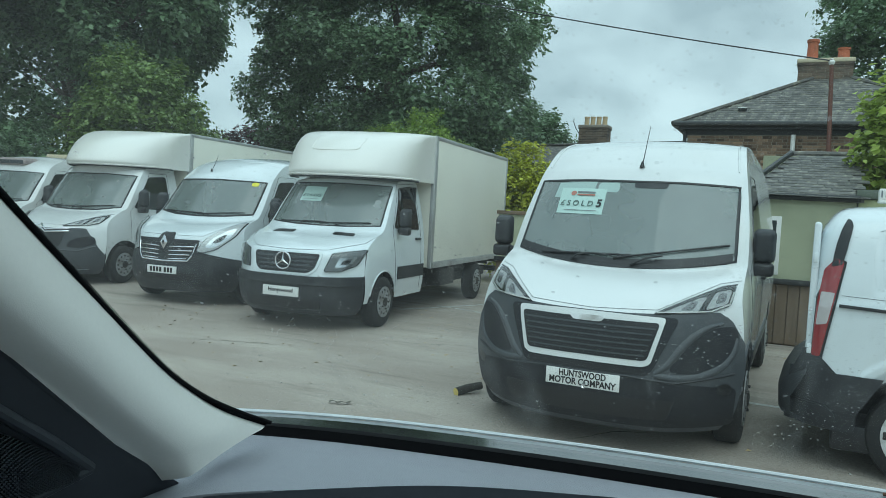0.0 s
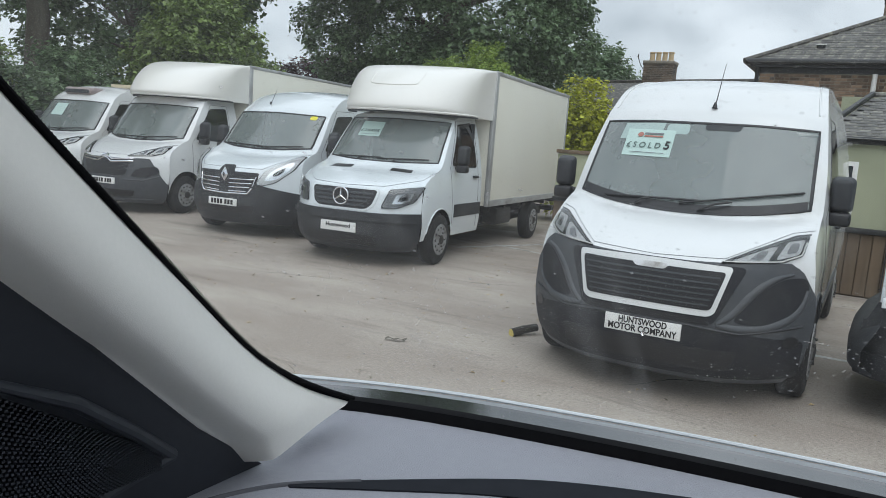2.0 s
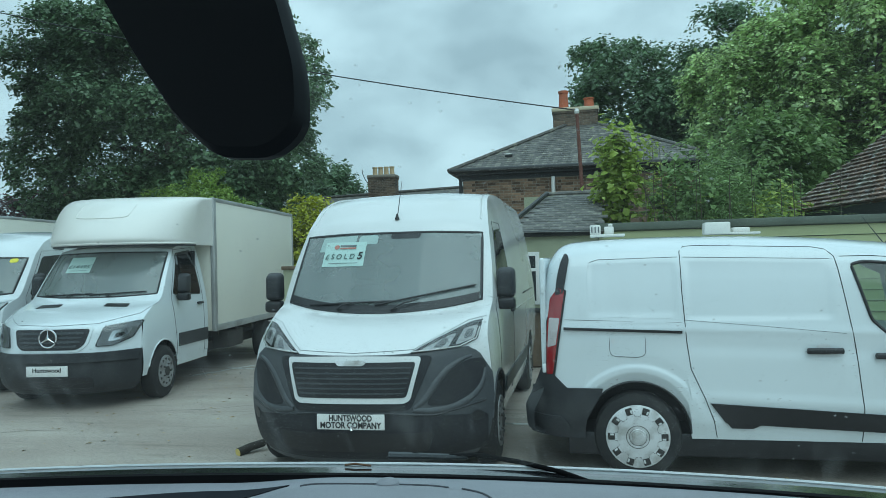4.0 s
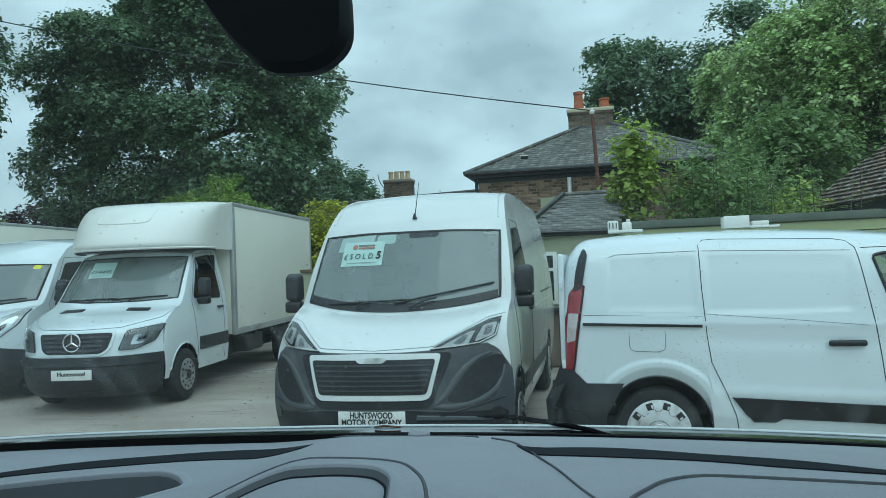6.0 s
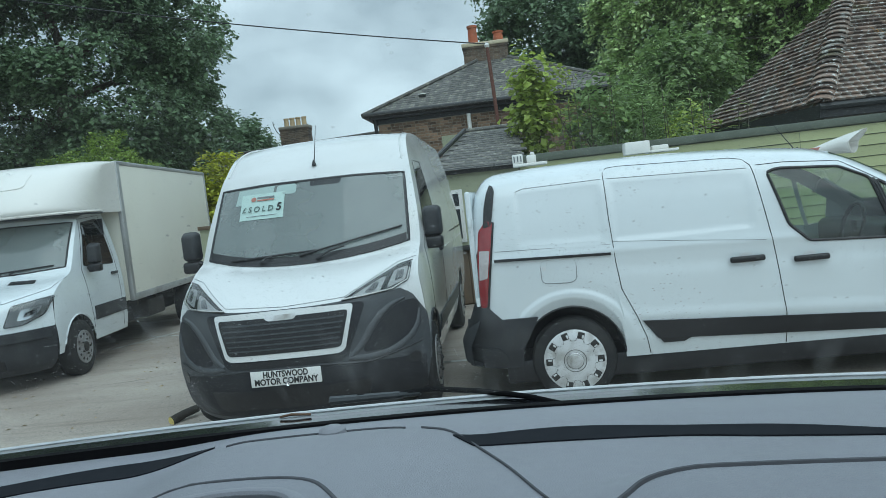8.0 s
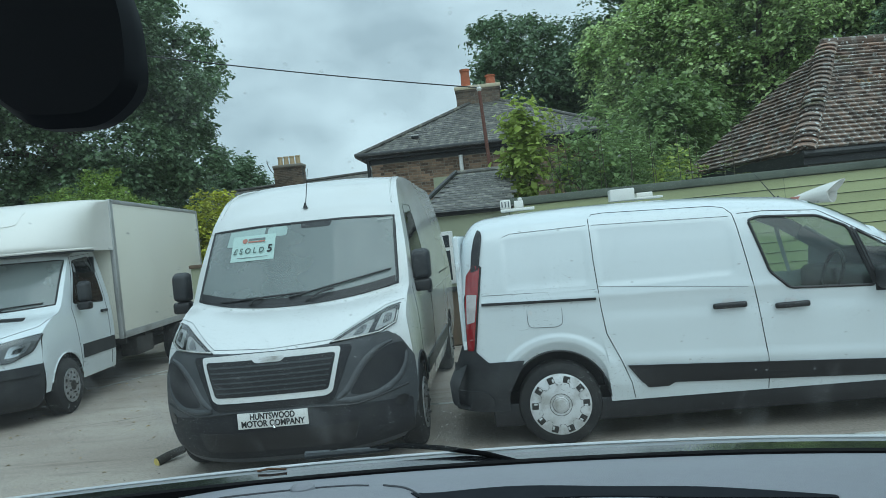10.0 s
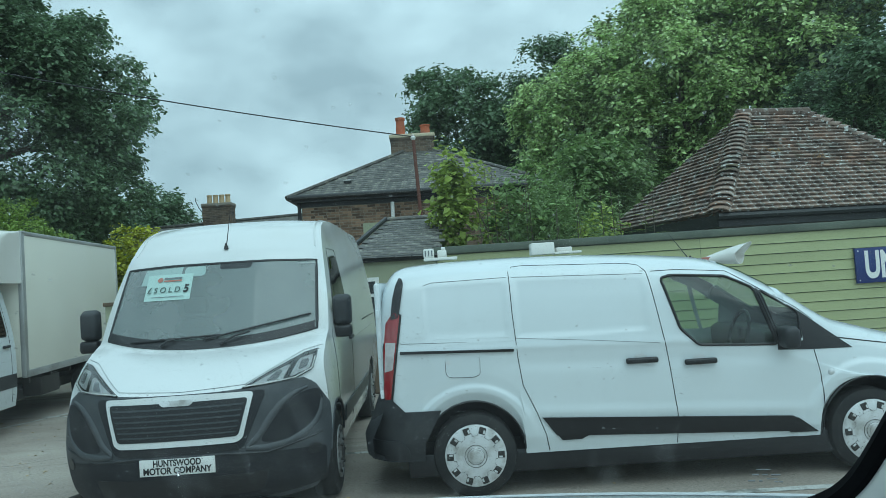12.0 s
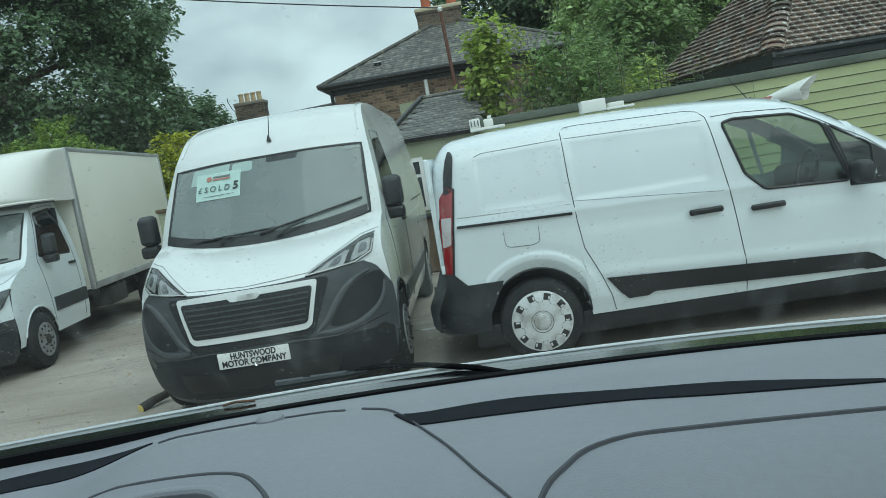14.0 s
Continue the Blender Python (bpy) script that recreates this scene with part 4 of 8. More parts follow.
def wheel(parent, x, y, r, sign, style="steel", width=.2, rim=.205, label=""):
    """A tyre with its rim; sign: the side that faces out."""
    tyre = lathe(bmesh.new(), [(-width / 2, rim), (-width / 2, r * .86), (-width * .42, r * .96), (-width * .3, r), (width * .3, r), (width * .42, r * .96),
                               (width / 2, r * .86), (width / 2 + .004, rim * 1.2), (width / 2, rim)], 40)
    w = part("wheel", tyre, RUBBER, parent, label or "black rubber tyre on a steel rim")
    w.matrix_basis = pose(x, y, r, 0, 0, 0 if sign > 0 else 180)
    face = width / 2
    if style == "cover":
        bm = lathe(bmesh.new(), [(face - .03, rim * 1.12), (face + .006, rim * 1.12), (face + .012, rim * 1.06), (face + .021, rim * .82), (face + .026, rim * .58), (face + .030, rim * .36),
                                 (face + .028, rim * .32), (face + .036, rim * .27), (face + .036, rim * .10)], 64)
        part("wheel_cover", bm, SILVER, w, "silver plastic wheel cover with slots")
        for k in range(10):
            g = 2 * math.pi * (k + .5) / 10
            sl = boxed(face + .004, face + .0235, -.026, .026, rim * .80, rim * 1.05, bevel=.005)
            bmesh.ops.rotate(sl, verts=sl.verts, cent=(0, 0, 0), matrix=Matrix.Rotation(g, 3, "X"))
            part("slot", sl, STEEL, w)
            for side in (-1, 1):
                q = [(face + .0245, side * .029, rim * .80), (face + .0245, side * .029, rim * .72), (face + .0262, side * .029 + side * .012, rim * .70)]
                ln = tube(bmesh.new(), q, .0017, 5)
                bmesh.ops.rotate(ln, verts=ln.verts, cent=(0, 0, 0), matrix=Matrix.Rotation(g, 3, "X"))
                part("moulded_edge", ln, BLACK, w)
            # silver wedge for the rim behind the slot and its painted glint
            glint = boxed(face + .016, face + .0242, .006, .024, rim * .83, rim * .98, bevel=.004)
            bmesh.ops.rotate(glint, verts=glint.verts, cent=(0, 0, 0), matrix=Matrix.Rotation(g, 3, "X"))
            part("rim_behind", glint, SILVER, w)
        for r2 in (rim * .40, rim * .30):
            part("groove", tube(bmesh.new(), [(face + .030, r2 * math.cos(2 * math.pi * i / 40), r2 * math.sin(2 * math.pi * i / 40)) for i in range(41)], .0022, 5), STEEL, w)
        part("centre_cap", lathe(bmesh.new(), [(face + .03, rim * .22), (face + .044, rim * .2), (face + .046, rim * .05)], 24), SILVER, w)
    else:
        bm = lathe(bmesh.new(), [(face - .02, rim * 1.03), (face + .010, rim * 1.02), (face + .012, rim * .98), (face + .005, rim * .92), (face + .004, rim * .84), (face + .013, rim * .70), (face + .014, rim * .46),
                                 (face + .022, rim * .40), (face + .022, rim * .1)], 40)
        part("rim", bm, WHEEL_STEEL, w, "grey steel rim")
        for k in range(12):
            g = 2 * math.pi * k / 12
            c = (face + .008, rim * .76 * math.sin(g), rim * .76 * math.cos(g))
            part("slot", lathe(bmesh.new(), [(-.01, .019), (.004, .019), (.0055, .004)], 10, cx=c[0], cy=c[1], cz=c[2]), BLACK, w)
        part("hub", lathe(bmesh.new(), [(face - .01, rim * .34), (face + .030, rim * .3), (face + .036, rim * .12)], 20), STEEL, w)
        for k in range(5):
            g = 2 * math.pi * (k + .3) / 5
            part("wheel_nut", lathe(bmesh.new(), [(face + .01, .012), (face + .034, .011), (face + .036, .004)], 6, cy=rim * .46 * math.sin(g), cz=rim * .46 * math.cos(g)), STEEL, w)
    return w


def door_mirror(parent, skin, y, z, sign, scale=1.0, out=.055):
    """A tall black two-part mirror on a thick arm, its shell rounded towards the nose."""
    x0 = skin.side(y, z).x
    h = .205 * scale
    xa, xb = x0 + out, x0 + out + .20 * scale
    bm = bmesh.new()
    box(bm, xa, xb, y - .085, y + .05, z - h * .55, z + h, bevel=.055 * scale, segments=4)
    for v in bm.verts:
        if v.co.y < y - .02:
            v.co.x = (xa + xb) / 2 + (v.co.x - (xa + xb) / 2) * .84
            v.co.z = z + (v.co.z - z) * .90
    low = bmesh.new()
    box(low, xa + .004, xb - .004, y - .078, y + .05, z - h * 1.15, z - h * .53, bevel=.035 * scale, segments=3)
    arm = bmesh.new()
    tube(arm, [(x0 - .03, y + .07, z - h * .95), (x0 + .03, y + .02, z - h * .85), (xa + .05, y - .01, z - h * .62)], .036 * scale, 8, .026 * scale)
    tri = bmesh.new()
    box(tri, x0 - .045, x0 + .006, y - .06, y + .13, z - h * 1.15, z - h * .2, bevel=.02)
    glass = bmesh.new()
    box(glass, xa + .02, xb - .02, y + .046, y + .056, z - h * .45, z + h * .88, bevel=.003)
    for m in (bm, low, arm, tri, glass):
        if sign < 0:
            for v in m.verts:
                v.co.x *= -1
            bmesh.ops.reverse_faces(m, faces=m.faces)
    m = part("door_mirror", bm, PLASTIC, parent, "tall black plastic door mirror")
    part("lower_housing", low, BLACK, m)
    part("arm", arm, PLASTIC, m)
    part("mounting_plate", tri, PLASTIC, m)
    part("mirror_glass", glass, CHROME, m)
    return m


def wiper(parent, skin, pts, z_off=.03):
    """An arm and blade lying on the windscreen; pts: pivot, joint, and the two ends of the blade in x, z."""
    bm = bmesh.new()
    p = [skin.front(x, z, z_off) for x, z in pts[:2]]
    tube(bm, [p[0] + Vector((0, .0, -.01)), p[0].lerp(p[1], .5) + Vector((0, -.012, .01)), p[1]], .011, 6, .007)
    w = part("wiper", bm, BLACK, parent, "black windscreen wiper")
    a, b = pts[2:]
    fine = [skin.front(a[0] + (b[0] - a[0]) * k / 10, a[1] + (b[1] - a[1]) * k / 10, z_off * .7) for k in range(11)]
    part("blade", tube(bmesh.new(), fine, .009, 6), BLACK, w)
    return w


def front_plate(parent, skin, z, lines, width=.52, height=.111, bars=False, off=.014):
    p = skin.front(0, z, off)
    bm = boxed(-width / 2, width / 2, p.y - .006, p.y + .012, z - height / 2, z + height / 2, bevel=.004)
    pl = part("number_plate", bm, PLATE, parent, "white plate with black lettering")
    y = p.y - .0075
    if bars:
        for k in range(7):
            x = -width * .40 + k * width * .108 + (width * .05 if k > 3 else 0)
            part("bar", boxed(x, x + width * .078, y - .001, y + .002, z - height * .32, z + height * .32), INK, pl)
    for text, size, dz, wd, mat in lines:
        text_mesh(text, size, pose(0, y, z + dz, 90, 0, 0), mat, pl, width=wd, bold=.03)
    return pl


def price_sign(parent, skin, x0, x1, z0, z1, sold=True, text=""):
    """A printed sheet behind the windscreen."""
    bm = skin.patch([(x0, z0), (x1, z0), (x1, z1), (x0, z1)], .012, .06, 7, 10, .004)
    s = part("price_sign", bm, PAPER, parent, "pale green printed price sheet")
    a, b = skin.front((x0 + x1) / 2, z0, .015, 7, 10), skin.front((x0 + x1) / 2, z1, .015, 7, 10)
    up = (b - a).normalized()
    right = (skin.front(x1, (z0 + z1) / 2, .015, 7, 10) - skin.front(x0, (z0 + z1) / 2, .015, 7, 10)).normalized()
    n = right.cross(up).normalized()
    up = n.cross(right)
    base = Matrix((right, up, n)).transposed().to_4x4()

    def place(u, v):
        return Matrix.Translation(skin.front(x0 + (x1 - x0) * u, z0 + (z1 - z0) * v, .018, 7, 10)) @ base

    h = z1 - z0
    if text:
        if sold:
            text_mesh(text, h * .36, place(.42, .38), SIGN_INK, s, width=(x1 - x0) * .72, bold=.01)
            text_mesh("5", h * .50, place(.90, .40), INK, s, width=(x1 - x0) * .11, bold=.03)
        else:
            text_mesh(text, h * .40, place(.5, .36), SIGN_INK, s, width=(x1 - x0) * .88)
        part("print_bar", boxed(-(x1 - x0) * .36, (x1 - x0) * .36, -h * .012, h * .012, -.0005, .0006), GREYBAR, s).matrix_basis = place(.52, .12)
    if sold:
        d = lathe(bmesh.new(), [(-.0005, h * .11), (.0005, h * .11), (.001, h * .02)], 20, "z")
        o = part("emblem", d, ORANGE, s)
        o.matrix_basis = place(.30, .78)
        for v, wd, mat in ((.83, .40, GREYBAR), (.73, .40, ORANGE)):
            o = part("print_bar", boxed(-(x1 - x0) * wd / 2, (x1 - x0) * wd / 2, -h * .035, h * .035, -.0005, .0008), mat, s)
            o.matrix_basis = place(.58, v)
    return s


def lamp(parent, skin, poly, mat=LAMP, label="clear headlamp", inner=None, off=.016):
    h = part("headlamp", skin.patch(poly, off, .05), LAMP_DARK, parent, label)
    cx = sum(p[0] for p in poly) / len(poly)
    cz = sum(p[1] for p in poly) / len(poly)
    for k, (f, m2) in enumerate(inner or ((.90, ALU), (.45, mat))):
        q = [(cx + (x - cx) * f + (.02 if k else 0) * (1 if cx > 0 else -1), cz + (z - cz) * f) for x, z in poly]
        part("reflector", skin.patch(q, off + .004 + .004 * k, .05, depth=.008), m2, h)
    return h


def side_door(parent, skin, sign, window, seams, handle=None):
    gl = part("side_window", skin.side_patch(rounded(window, .06), sign, .006), SIDEGLASS, parent, "dark glazed cab door window")
    part("window_seal", skin.side_patch(rounded([(y + (y - 1.55) * .04, z + (z - 1.65) * .05) for y, z in window], .07), sign, .002), BLACK, gl)
    bm = bmesh.new()
    for s in seams:
        skin.seam(bm, s, sign)
    part("door_seam", bm, BLACK, parent)
    if handle:
        y, z = handle
        p = skin.side(y, z, 1)
        part("door_handle", boxed(*sorted((sign * (p.x - .005), sign * (p.x + .035))), y - .09, y + .09, z - .018, z + .018, bevel=.012), PLASTIC, parent)


def aerial(parent, base, tip):
    a = part("aerial", tube(bmesh.new(), [base, Vector(base).lerp(Vector(tip), .5), tip], .005, 6, .002), BLACK, parent, "thin black roof aerial")
    part("aerial_foot", lathe(bmesh.new(), [(0, .022), (.02, .016), (.05, .006)], 14, "z", *base), BLACK, a)


LAMP_BOWL = material("lamp_reflector", (0.62, 0.63, 0.64), 0.3, 0.35, grain=0.5, grain_scale=45.0)
LENS = glass_material("lamp_lens", (0.2, 0.2, 0.2), 0.02, 0.97, (0.93, 0.95, 0.95))


def ducato_face(v, skin, screen_low=1.25, light_label="long clear headlamp"):
    part("screen_surround", skin.front_line(bmesh.new(), [*DUCATO_SCREEN, DUCATO_SCREEN[0]], .016, .0), BLACK, v)
    part("windscreen", skin.patch(rounded([(-.87, 1.36), (-.835, 1.955), (-.4, 1.968), (.4, 1.968), (.835, 1.955), (.87, 1.36), (.5, 1.30), (0, 1.285), (-.5, 1.30)], .05), .007), SCREEN, v, "large dark tinted windscreen")
    light = [(.43, 1.0), (.78, 1.03), (.885, 1.075), (.905, 1.2), (.82, 1.185)]
    for sg in (1, -1):
        def fl(poly):
            return poly if sg > 0 else mirrored(poly)
        h = part("headlamp", skin.patch(rounded(fl(light), .02), .016, .03), LAMP_DARK, v, light_label)
        part("reflector", skin.patch(rounded(fl([(.485, 1.012), (.70, 1.030), (.735, 1.118), (.70, 1.112)]), .012), .020, .03, depth=.006), LAMP_BOWL, h)
        part("reflector", skin.patch(rounded(fl([(.735, 1.040), (.862, 1.082), (.880, 1.170), (.785, 1.150)]), .02), .020, .03, depth=.006), LAMP_BOWL, h)
        part("bulb_bowl", skin.patch(rounded(fl([(.585, 1.028), (.665, 1.036), (.69, 1.088), (.655, 1.090)]), .02), .024, .03, depth=.006), CHROME, h)
        part("bulb_bowl", skin.patch(rounded(fl([(.785, 1.075), (.845, 1.092), (.855, 1.148), (.805, 1.140)]), .02), .024, .03, depth=.006), CHROME, h)
        part("divider", skin.patch(fl([(.695, 1.030), (.712, 1.032), (.765, 1.140), (.745, 1.132)]), .026, .03, depth=.006), LAMP_DARK, h)
        part("light_strip", skin.front_line(bmesh.new(), fl([(.45, 1.008), (.60, 1.018), (.77, 1.034), (.872, 1.078), (.889, 1.15)]), .0055, .024), PLATE, h, "pale daytime light strip")
        part("lamp_brow", skin.front_line(bmesh.new(), fl([(.44, 1.004), (.62, 1.095), (.82, 1.188), (.905, 1.204)]), .006, .016), BLACK, h)
        cover = part("lens", skin.patch(rounded(fl(light), .02), .029, .03, depth=.004), LENS, h, "clear moulded lamp lens")
        cover.visible_shadow = False


def cowl_band(skin):
    """The dark strip under the wipers."""
    rows = []
    for k in range(4):
        rows.append([skin.front(x, 1.262 + .095 * (abs(x) / .85) ** 2 + .068 * k / 3, .012) for x in [-.84 + 1.68 * i / 28 for i in range(29)]])
    bm = bmesh.new()
    grid(bm, rows)
    bmesh.ops.recalc_face_normals(bm, faces=bm.faces)
    if sum(f.normal.y for f in bm.faces) > 0:
        bmesh.ops.reverse_faces(bm, faces=bm.faces)
    return skirt(bm, (0, .012, -.006))


def build_boxer():
    v = thing("panel_van", pose(0, 0, 0), "white high-roof panel van with dark plastic bumper parked on the tarmac", "van")
    skin = Skin(DUCATO, arches=((.95, .345, .43), (4.40, .345, .43)))

    def top(s):
        a = abs(s)
        return 4.72 if a < .45 else 4.72 - .22 * ((a - .45) / .55) if a < .88 else 4.55 - 1.1 * ((a - .88) / .12)

    bm = skin.body(bmesh.new(), 3.4, low=top)
    skin.sides(bm, .51, 5.4)
    screen_hole(bm, DUCATO_SCREEN)
    part("body", bm, PAINT, v)
    cab_inside(v, 2.25)
    bumper = part("bumper", skin.body(bmesh.new(), 0, 4.72, high=top, off=.012), PLASTIC_GREY, v, "scuffed dark grey plastic bumper")
    part("bumper_edge", skin.front_line(bmesh.new(), [(-.97, .86), (-.88, 1.0), (-.45, .998), (0, .995), (.45, .998), (.88, 1.0), (.97, .86)], .008), BLACK, bumper)
    part("centre_panel", skin.patch(rounded([(-.60, .99), (-.44, .60), (.44, .60), (.60, .99)], .05), .017), BUMPER_LOW, bumper)
    ring = part("grille_surround", skin.patch(rounded([(-.515, .985), (-.44, .68), (-.40, .655), (.40, .655), (.44, .68), (.515, .985)], .03), .026), PAINT, v, "pale silver grille surround")
    part("grille", skin.patch(rounded([(-.478, .950), (-.412, .697), (.412, .697), (.478, .950)], .03), .030), BLACK, ring, "black slatted grille")
    for k in range(6):
        z = .725 + .036 * k
        wd = .395 + .010 * k
        part("slat", skin.patch([(-wd, z), (wd, z), (wd, z + .011), (-wd, z + .011)], .036, .1, depth=.01), PLASTIC_GREY, ring)
    part("badge_plinth", skin.patch(rounded([(-.13, .965), (-.10, .925), (.10, .925), (.13, .965)], .02), .031), SILVER, ring)
    part("lower_slot", skin.patch(rounded([(-.42, .60), (-.40, .645), (.40, .645), (.42, .60)], .01), .020), BLACK, bumper)
    part("lower_intake", skin.patch(rounded([(-.55, .30), (-.60, .44), (.60, .44), (.55, .30)], .03), .018), BLACK, bumper)
    part("bumper_crease", skin.front_line(bmesh.new(), [(-.94, .62), (-.6, .56), (-.3, .585), (.3, .585), (.6, .56), (.94, .62)], .010, .012), PLASTIC, bumper)
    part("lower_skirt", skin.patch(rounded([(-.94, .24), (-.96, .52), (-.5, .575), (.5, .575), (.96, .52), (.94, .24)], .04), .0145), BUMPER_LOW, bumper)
    part("upper_strip", skin.patch([(-.86, .985), (-.80, 1.022), (-.44, .992), (.44, .992), (.80, 1.022), (.86, .985), (.60, .965), (-.60, .965)], .016), BLACK, bumper)
    for sg in (1, -1):
        def fl(poly):
            return poly if sg > 0 else mirrored(poly)
        # flush patch, no real hollow: the shade is in the dark colour
        part("corner_recess", skin.patch(rounded(fl([(.54, .63), (.66, .82), (.80, .935), (.93, .945), (.955, .84), (.88, .70), (.72, .62)]), .06), .0145), BUMPER_LOW, bumper, "bumper corner with a hollow's shade put into its colour")
        for pts, r in (([(.47, .615), (.55, .685), (.62, .79), (.69, .875), (.77, .935), (.85, .962)], .028), ([(.46, .605), (.60, .590), (.74, .605), (.86, .665), (.925, .755), (.945, .86)], .030)):
            keys = [(k, *p) for k, p in enumerate(pts)]
            fine = [tuple(spline(keys, (len(pts) - 1) * k / 24)) for k in range(25)]
            bm = bmesh.new()
            rows = []
            for k, (x, z) in enumerate(fine):
                xa, za = fine[max(k - 1, 0)]
                xb, zb = fine[min(k + 1, 24)]
                n = Vector((-(zb - za), xb - xa)).normalized()
                w = r * (.45 + .55 * math.sin(math.pi * min(1, .12 + k / 26)))
                rows.append([skin.front(sg * (x + n.x * w * q), z + n.y * w * q, .010 + .013 * (1 - q * q)) for q in (-1, -.75, -.4, 0, .4, .75, 1)])
            grid(bm, rows)
            bmesh.ops.recalc_face_normals(bm, faces=bm.faces)
            if sum(f.normal.y for f in bm.faces) > 0:
                bmesh.ops.reverse_faces(bm, faces=bm.faces)
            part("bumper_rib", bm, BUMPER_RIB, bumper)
        fog = [(.885 + .045 * math.cos(2 * math.pi * k / 16), .515 + .04 * math.sin(2 * math.pi * k / 16)) for k in range(16)]
        part("fog_cover", skin.patch(fl(fog), .018, .03), BLACK, bumper)
        side_door(v, skin, sg, [(1.20, 1.37), (1.66, 1.96), (2.14, 1.99), (2.14, 1.34)],
                  [[(1.13, .40), (1.10, 1.30), (1.22, 1.40), (1.72, 2.06), (2.20, 2.06), (2.20, .42)]], (2.08, 1.20))
        door_mirror(v, skin, 1.28, 1.455, sg, .84, .085 if sg < 0 else -.005)
        part("side_moulding", skin.side_patch([(1.45, .50), (3.9, .50), (3.9, .64), (1.45, .64)], sg, .012), PLASTIC_GREY, v)
        part("arch_trim", skin.seam(bmesh.new(), [(.95 - .43 * math.cos(g), .345 + .43 * math.sin(g)) for g in [math.pi * k / 12 for k in range(1, 12)]], sg, .012), PLASTIC_GREY, v)
        part("body_crease", skin.seam(bmesh.new(), [(2.3, 1.18), (5.3, 1.18)], sg, .006), PAINT, v)
        part("slide_rail", skin.seam(bmesh.new(), [(3.5, 1.30), (5.2, 1.30)], sg, .008), BLACK, v)
        part("roof_gutter", tube(bmesh.new(), [skin.at(sg * .93, 9.9 + .35 * k, .004) for k in range(12)], .007, 6), PAINT, v)
        for y in (.95, 4.40):
            wheel(v, sg * .90, y, .345, sg)
    bonnet = bmesh.new()
    skin.front_line(bonnet, [(-.93, 1.24), (-.80, 1.215), (-.45, 1.035), (0, 1.015), (.45, 1.035), (.80, 1.215), (.93, 1.24)], .0018)
    part("bonnet_seam", bonnet, GREYBAR, v)
    ducato_face(v, skin)
    part("scuttle", cowl_band(skin), BLACK, v, "black panel at the foot of the windscreen")
    wiper(v, skin, [(-.35, 1.30), (-.25, 1.335), (-.62, 1.335), (.12, 1.355)], .034)
    wiper(v, skin, [(.12, 1.29), (.35, 1.36), (-.02, 1.325), (.80, 1.475)], .034)
    front_plate(v, skin, .525, [("HUNTSWOOD", .062, .026, .33, INK), ("MOTOR COMPANY", .062, -.026, .47, INK)], height=.115)
    p = skin.front(.02, .50, .02)
    part("towing_eye", tube(bmesh.new(), [p, p + Vector((0, -.03, -.01)), p + Vector((0, -.035, -.03))], .012, 8), CHROME, v)
    price_sign(v, skin, -.60, -.20, 1.665, 1.885, True, "£ S O L D")
    part("notice_sheet", skin.patch([(-.66, 1.80), (-.64, 1.93), (-.30, 1.945), (-.32, 1.80)], .0095, .06, 7, 10, .003), PAPER_PALE, v)
    part("mirror_mount", skin.patch(rounded([(-.28, 1.86), (-.28, 1.94), (-.10, 1.945), (-.10, 1.86)], .03), .009, .06, 7, 10, .003), PAPER_PALE, v)
    part("mirror_mount", skin.patch(rounded([(.02, 1.905), (.02, 1.955), (.30, 1.955), (.28, 1.905)], .02), .0095, .06, 7, 10, .003), PLASTIC, v)
    b = skin.at(.05, 9.75, .005)
    aerial(v, b, b + Vector((.03, .10, .36)))
    return v


def luton_box(v, y0, y1, z0, z1, hw=1.07, skin_mat=BOXSKIN):
    """The load box: flat panels between metal edge rails, on a chassis."""
    b = part("load_box", boxed(-hw, hw, y0, y1, z0, z1, bevel=.012), skin_mat, v, "cream panelled load box")
    e = .05
    for sx in (1, -1):
        part("edge_rail", boxed(*sorted((sx * (hw - e), sx * (hw + .012))), y0 - .01, y1 + .01, z1 - e, z1 + .014, bevel=.015), ALU, b)
        part("edge_rail", boxed(*sorted((sx * (hw - e), sx * (hw + .012))), y0 - .01, y1 + .01, z0 - .01, z0 + .09, bevel=.008), ALU, b)
        part("corner_post", boxed(*sorted((sx * (hw - .06), sx * (hw + .012))), y0 - .012, y0 + .09, z0, z1 + .01, bevel=.015), ALU, b)
        part("corner_post", boxed(*sorted((sx * (hw - .06), sx * (hw + .012))), y1 - .06, y1 + .012, z0, z1 + .01, bevel=.01), ALU, b)
    ch = bmesh.new()
    for sx in (1, -1):
        box(ch, sx * .38 - .04, sx * .38 + .04, 2.2, y1 - .1, z0 - .20, z0 - .02)
        box(ch, *sorted((sx * .70, sx * .98)), y0 + .6, y0 + 1.3, z0 - .34, z0 - .06, bevel=.03)
    for k in range(6):
        y = y0 + .2 + (y1 - y0 - .4) * k / 5
        box(ch, -hw + .04, hw - .04, y - .03, y + .03, z0 - .10, z0 - .012)
    box(ch, -.9, .9, y1 - .1, y1 + .02, .42, .52)
    box(ch, -.72, .72, 2.5, y1 - .3, .36, z0 - .21)
    part("chassis", ch, STEEL, v)
    return b


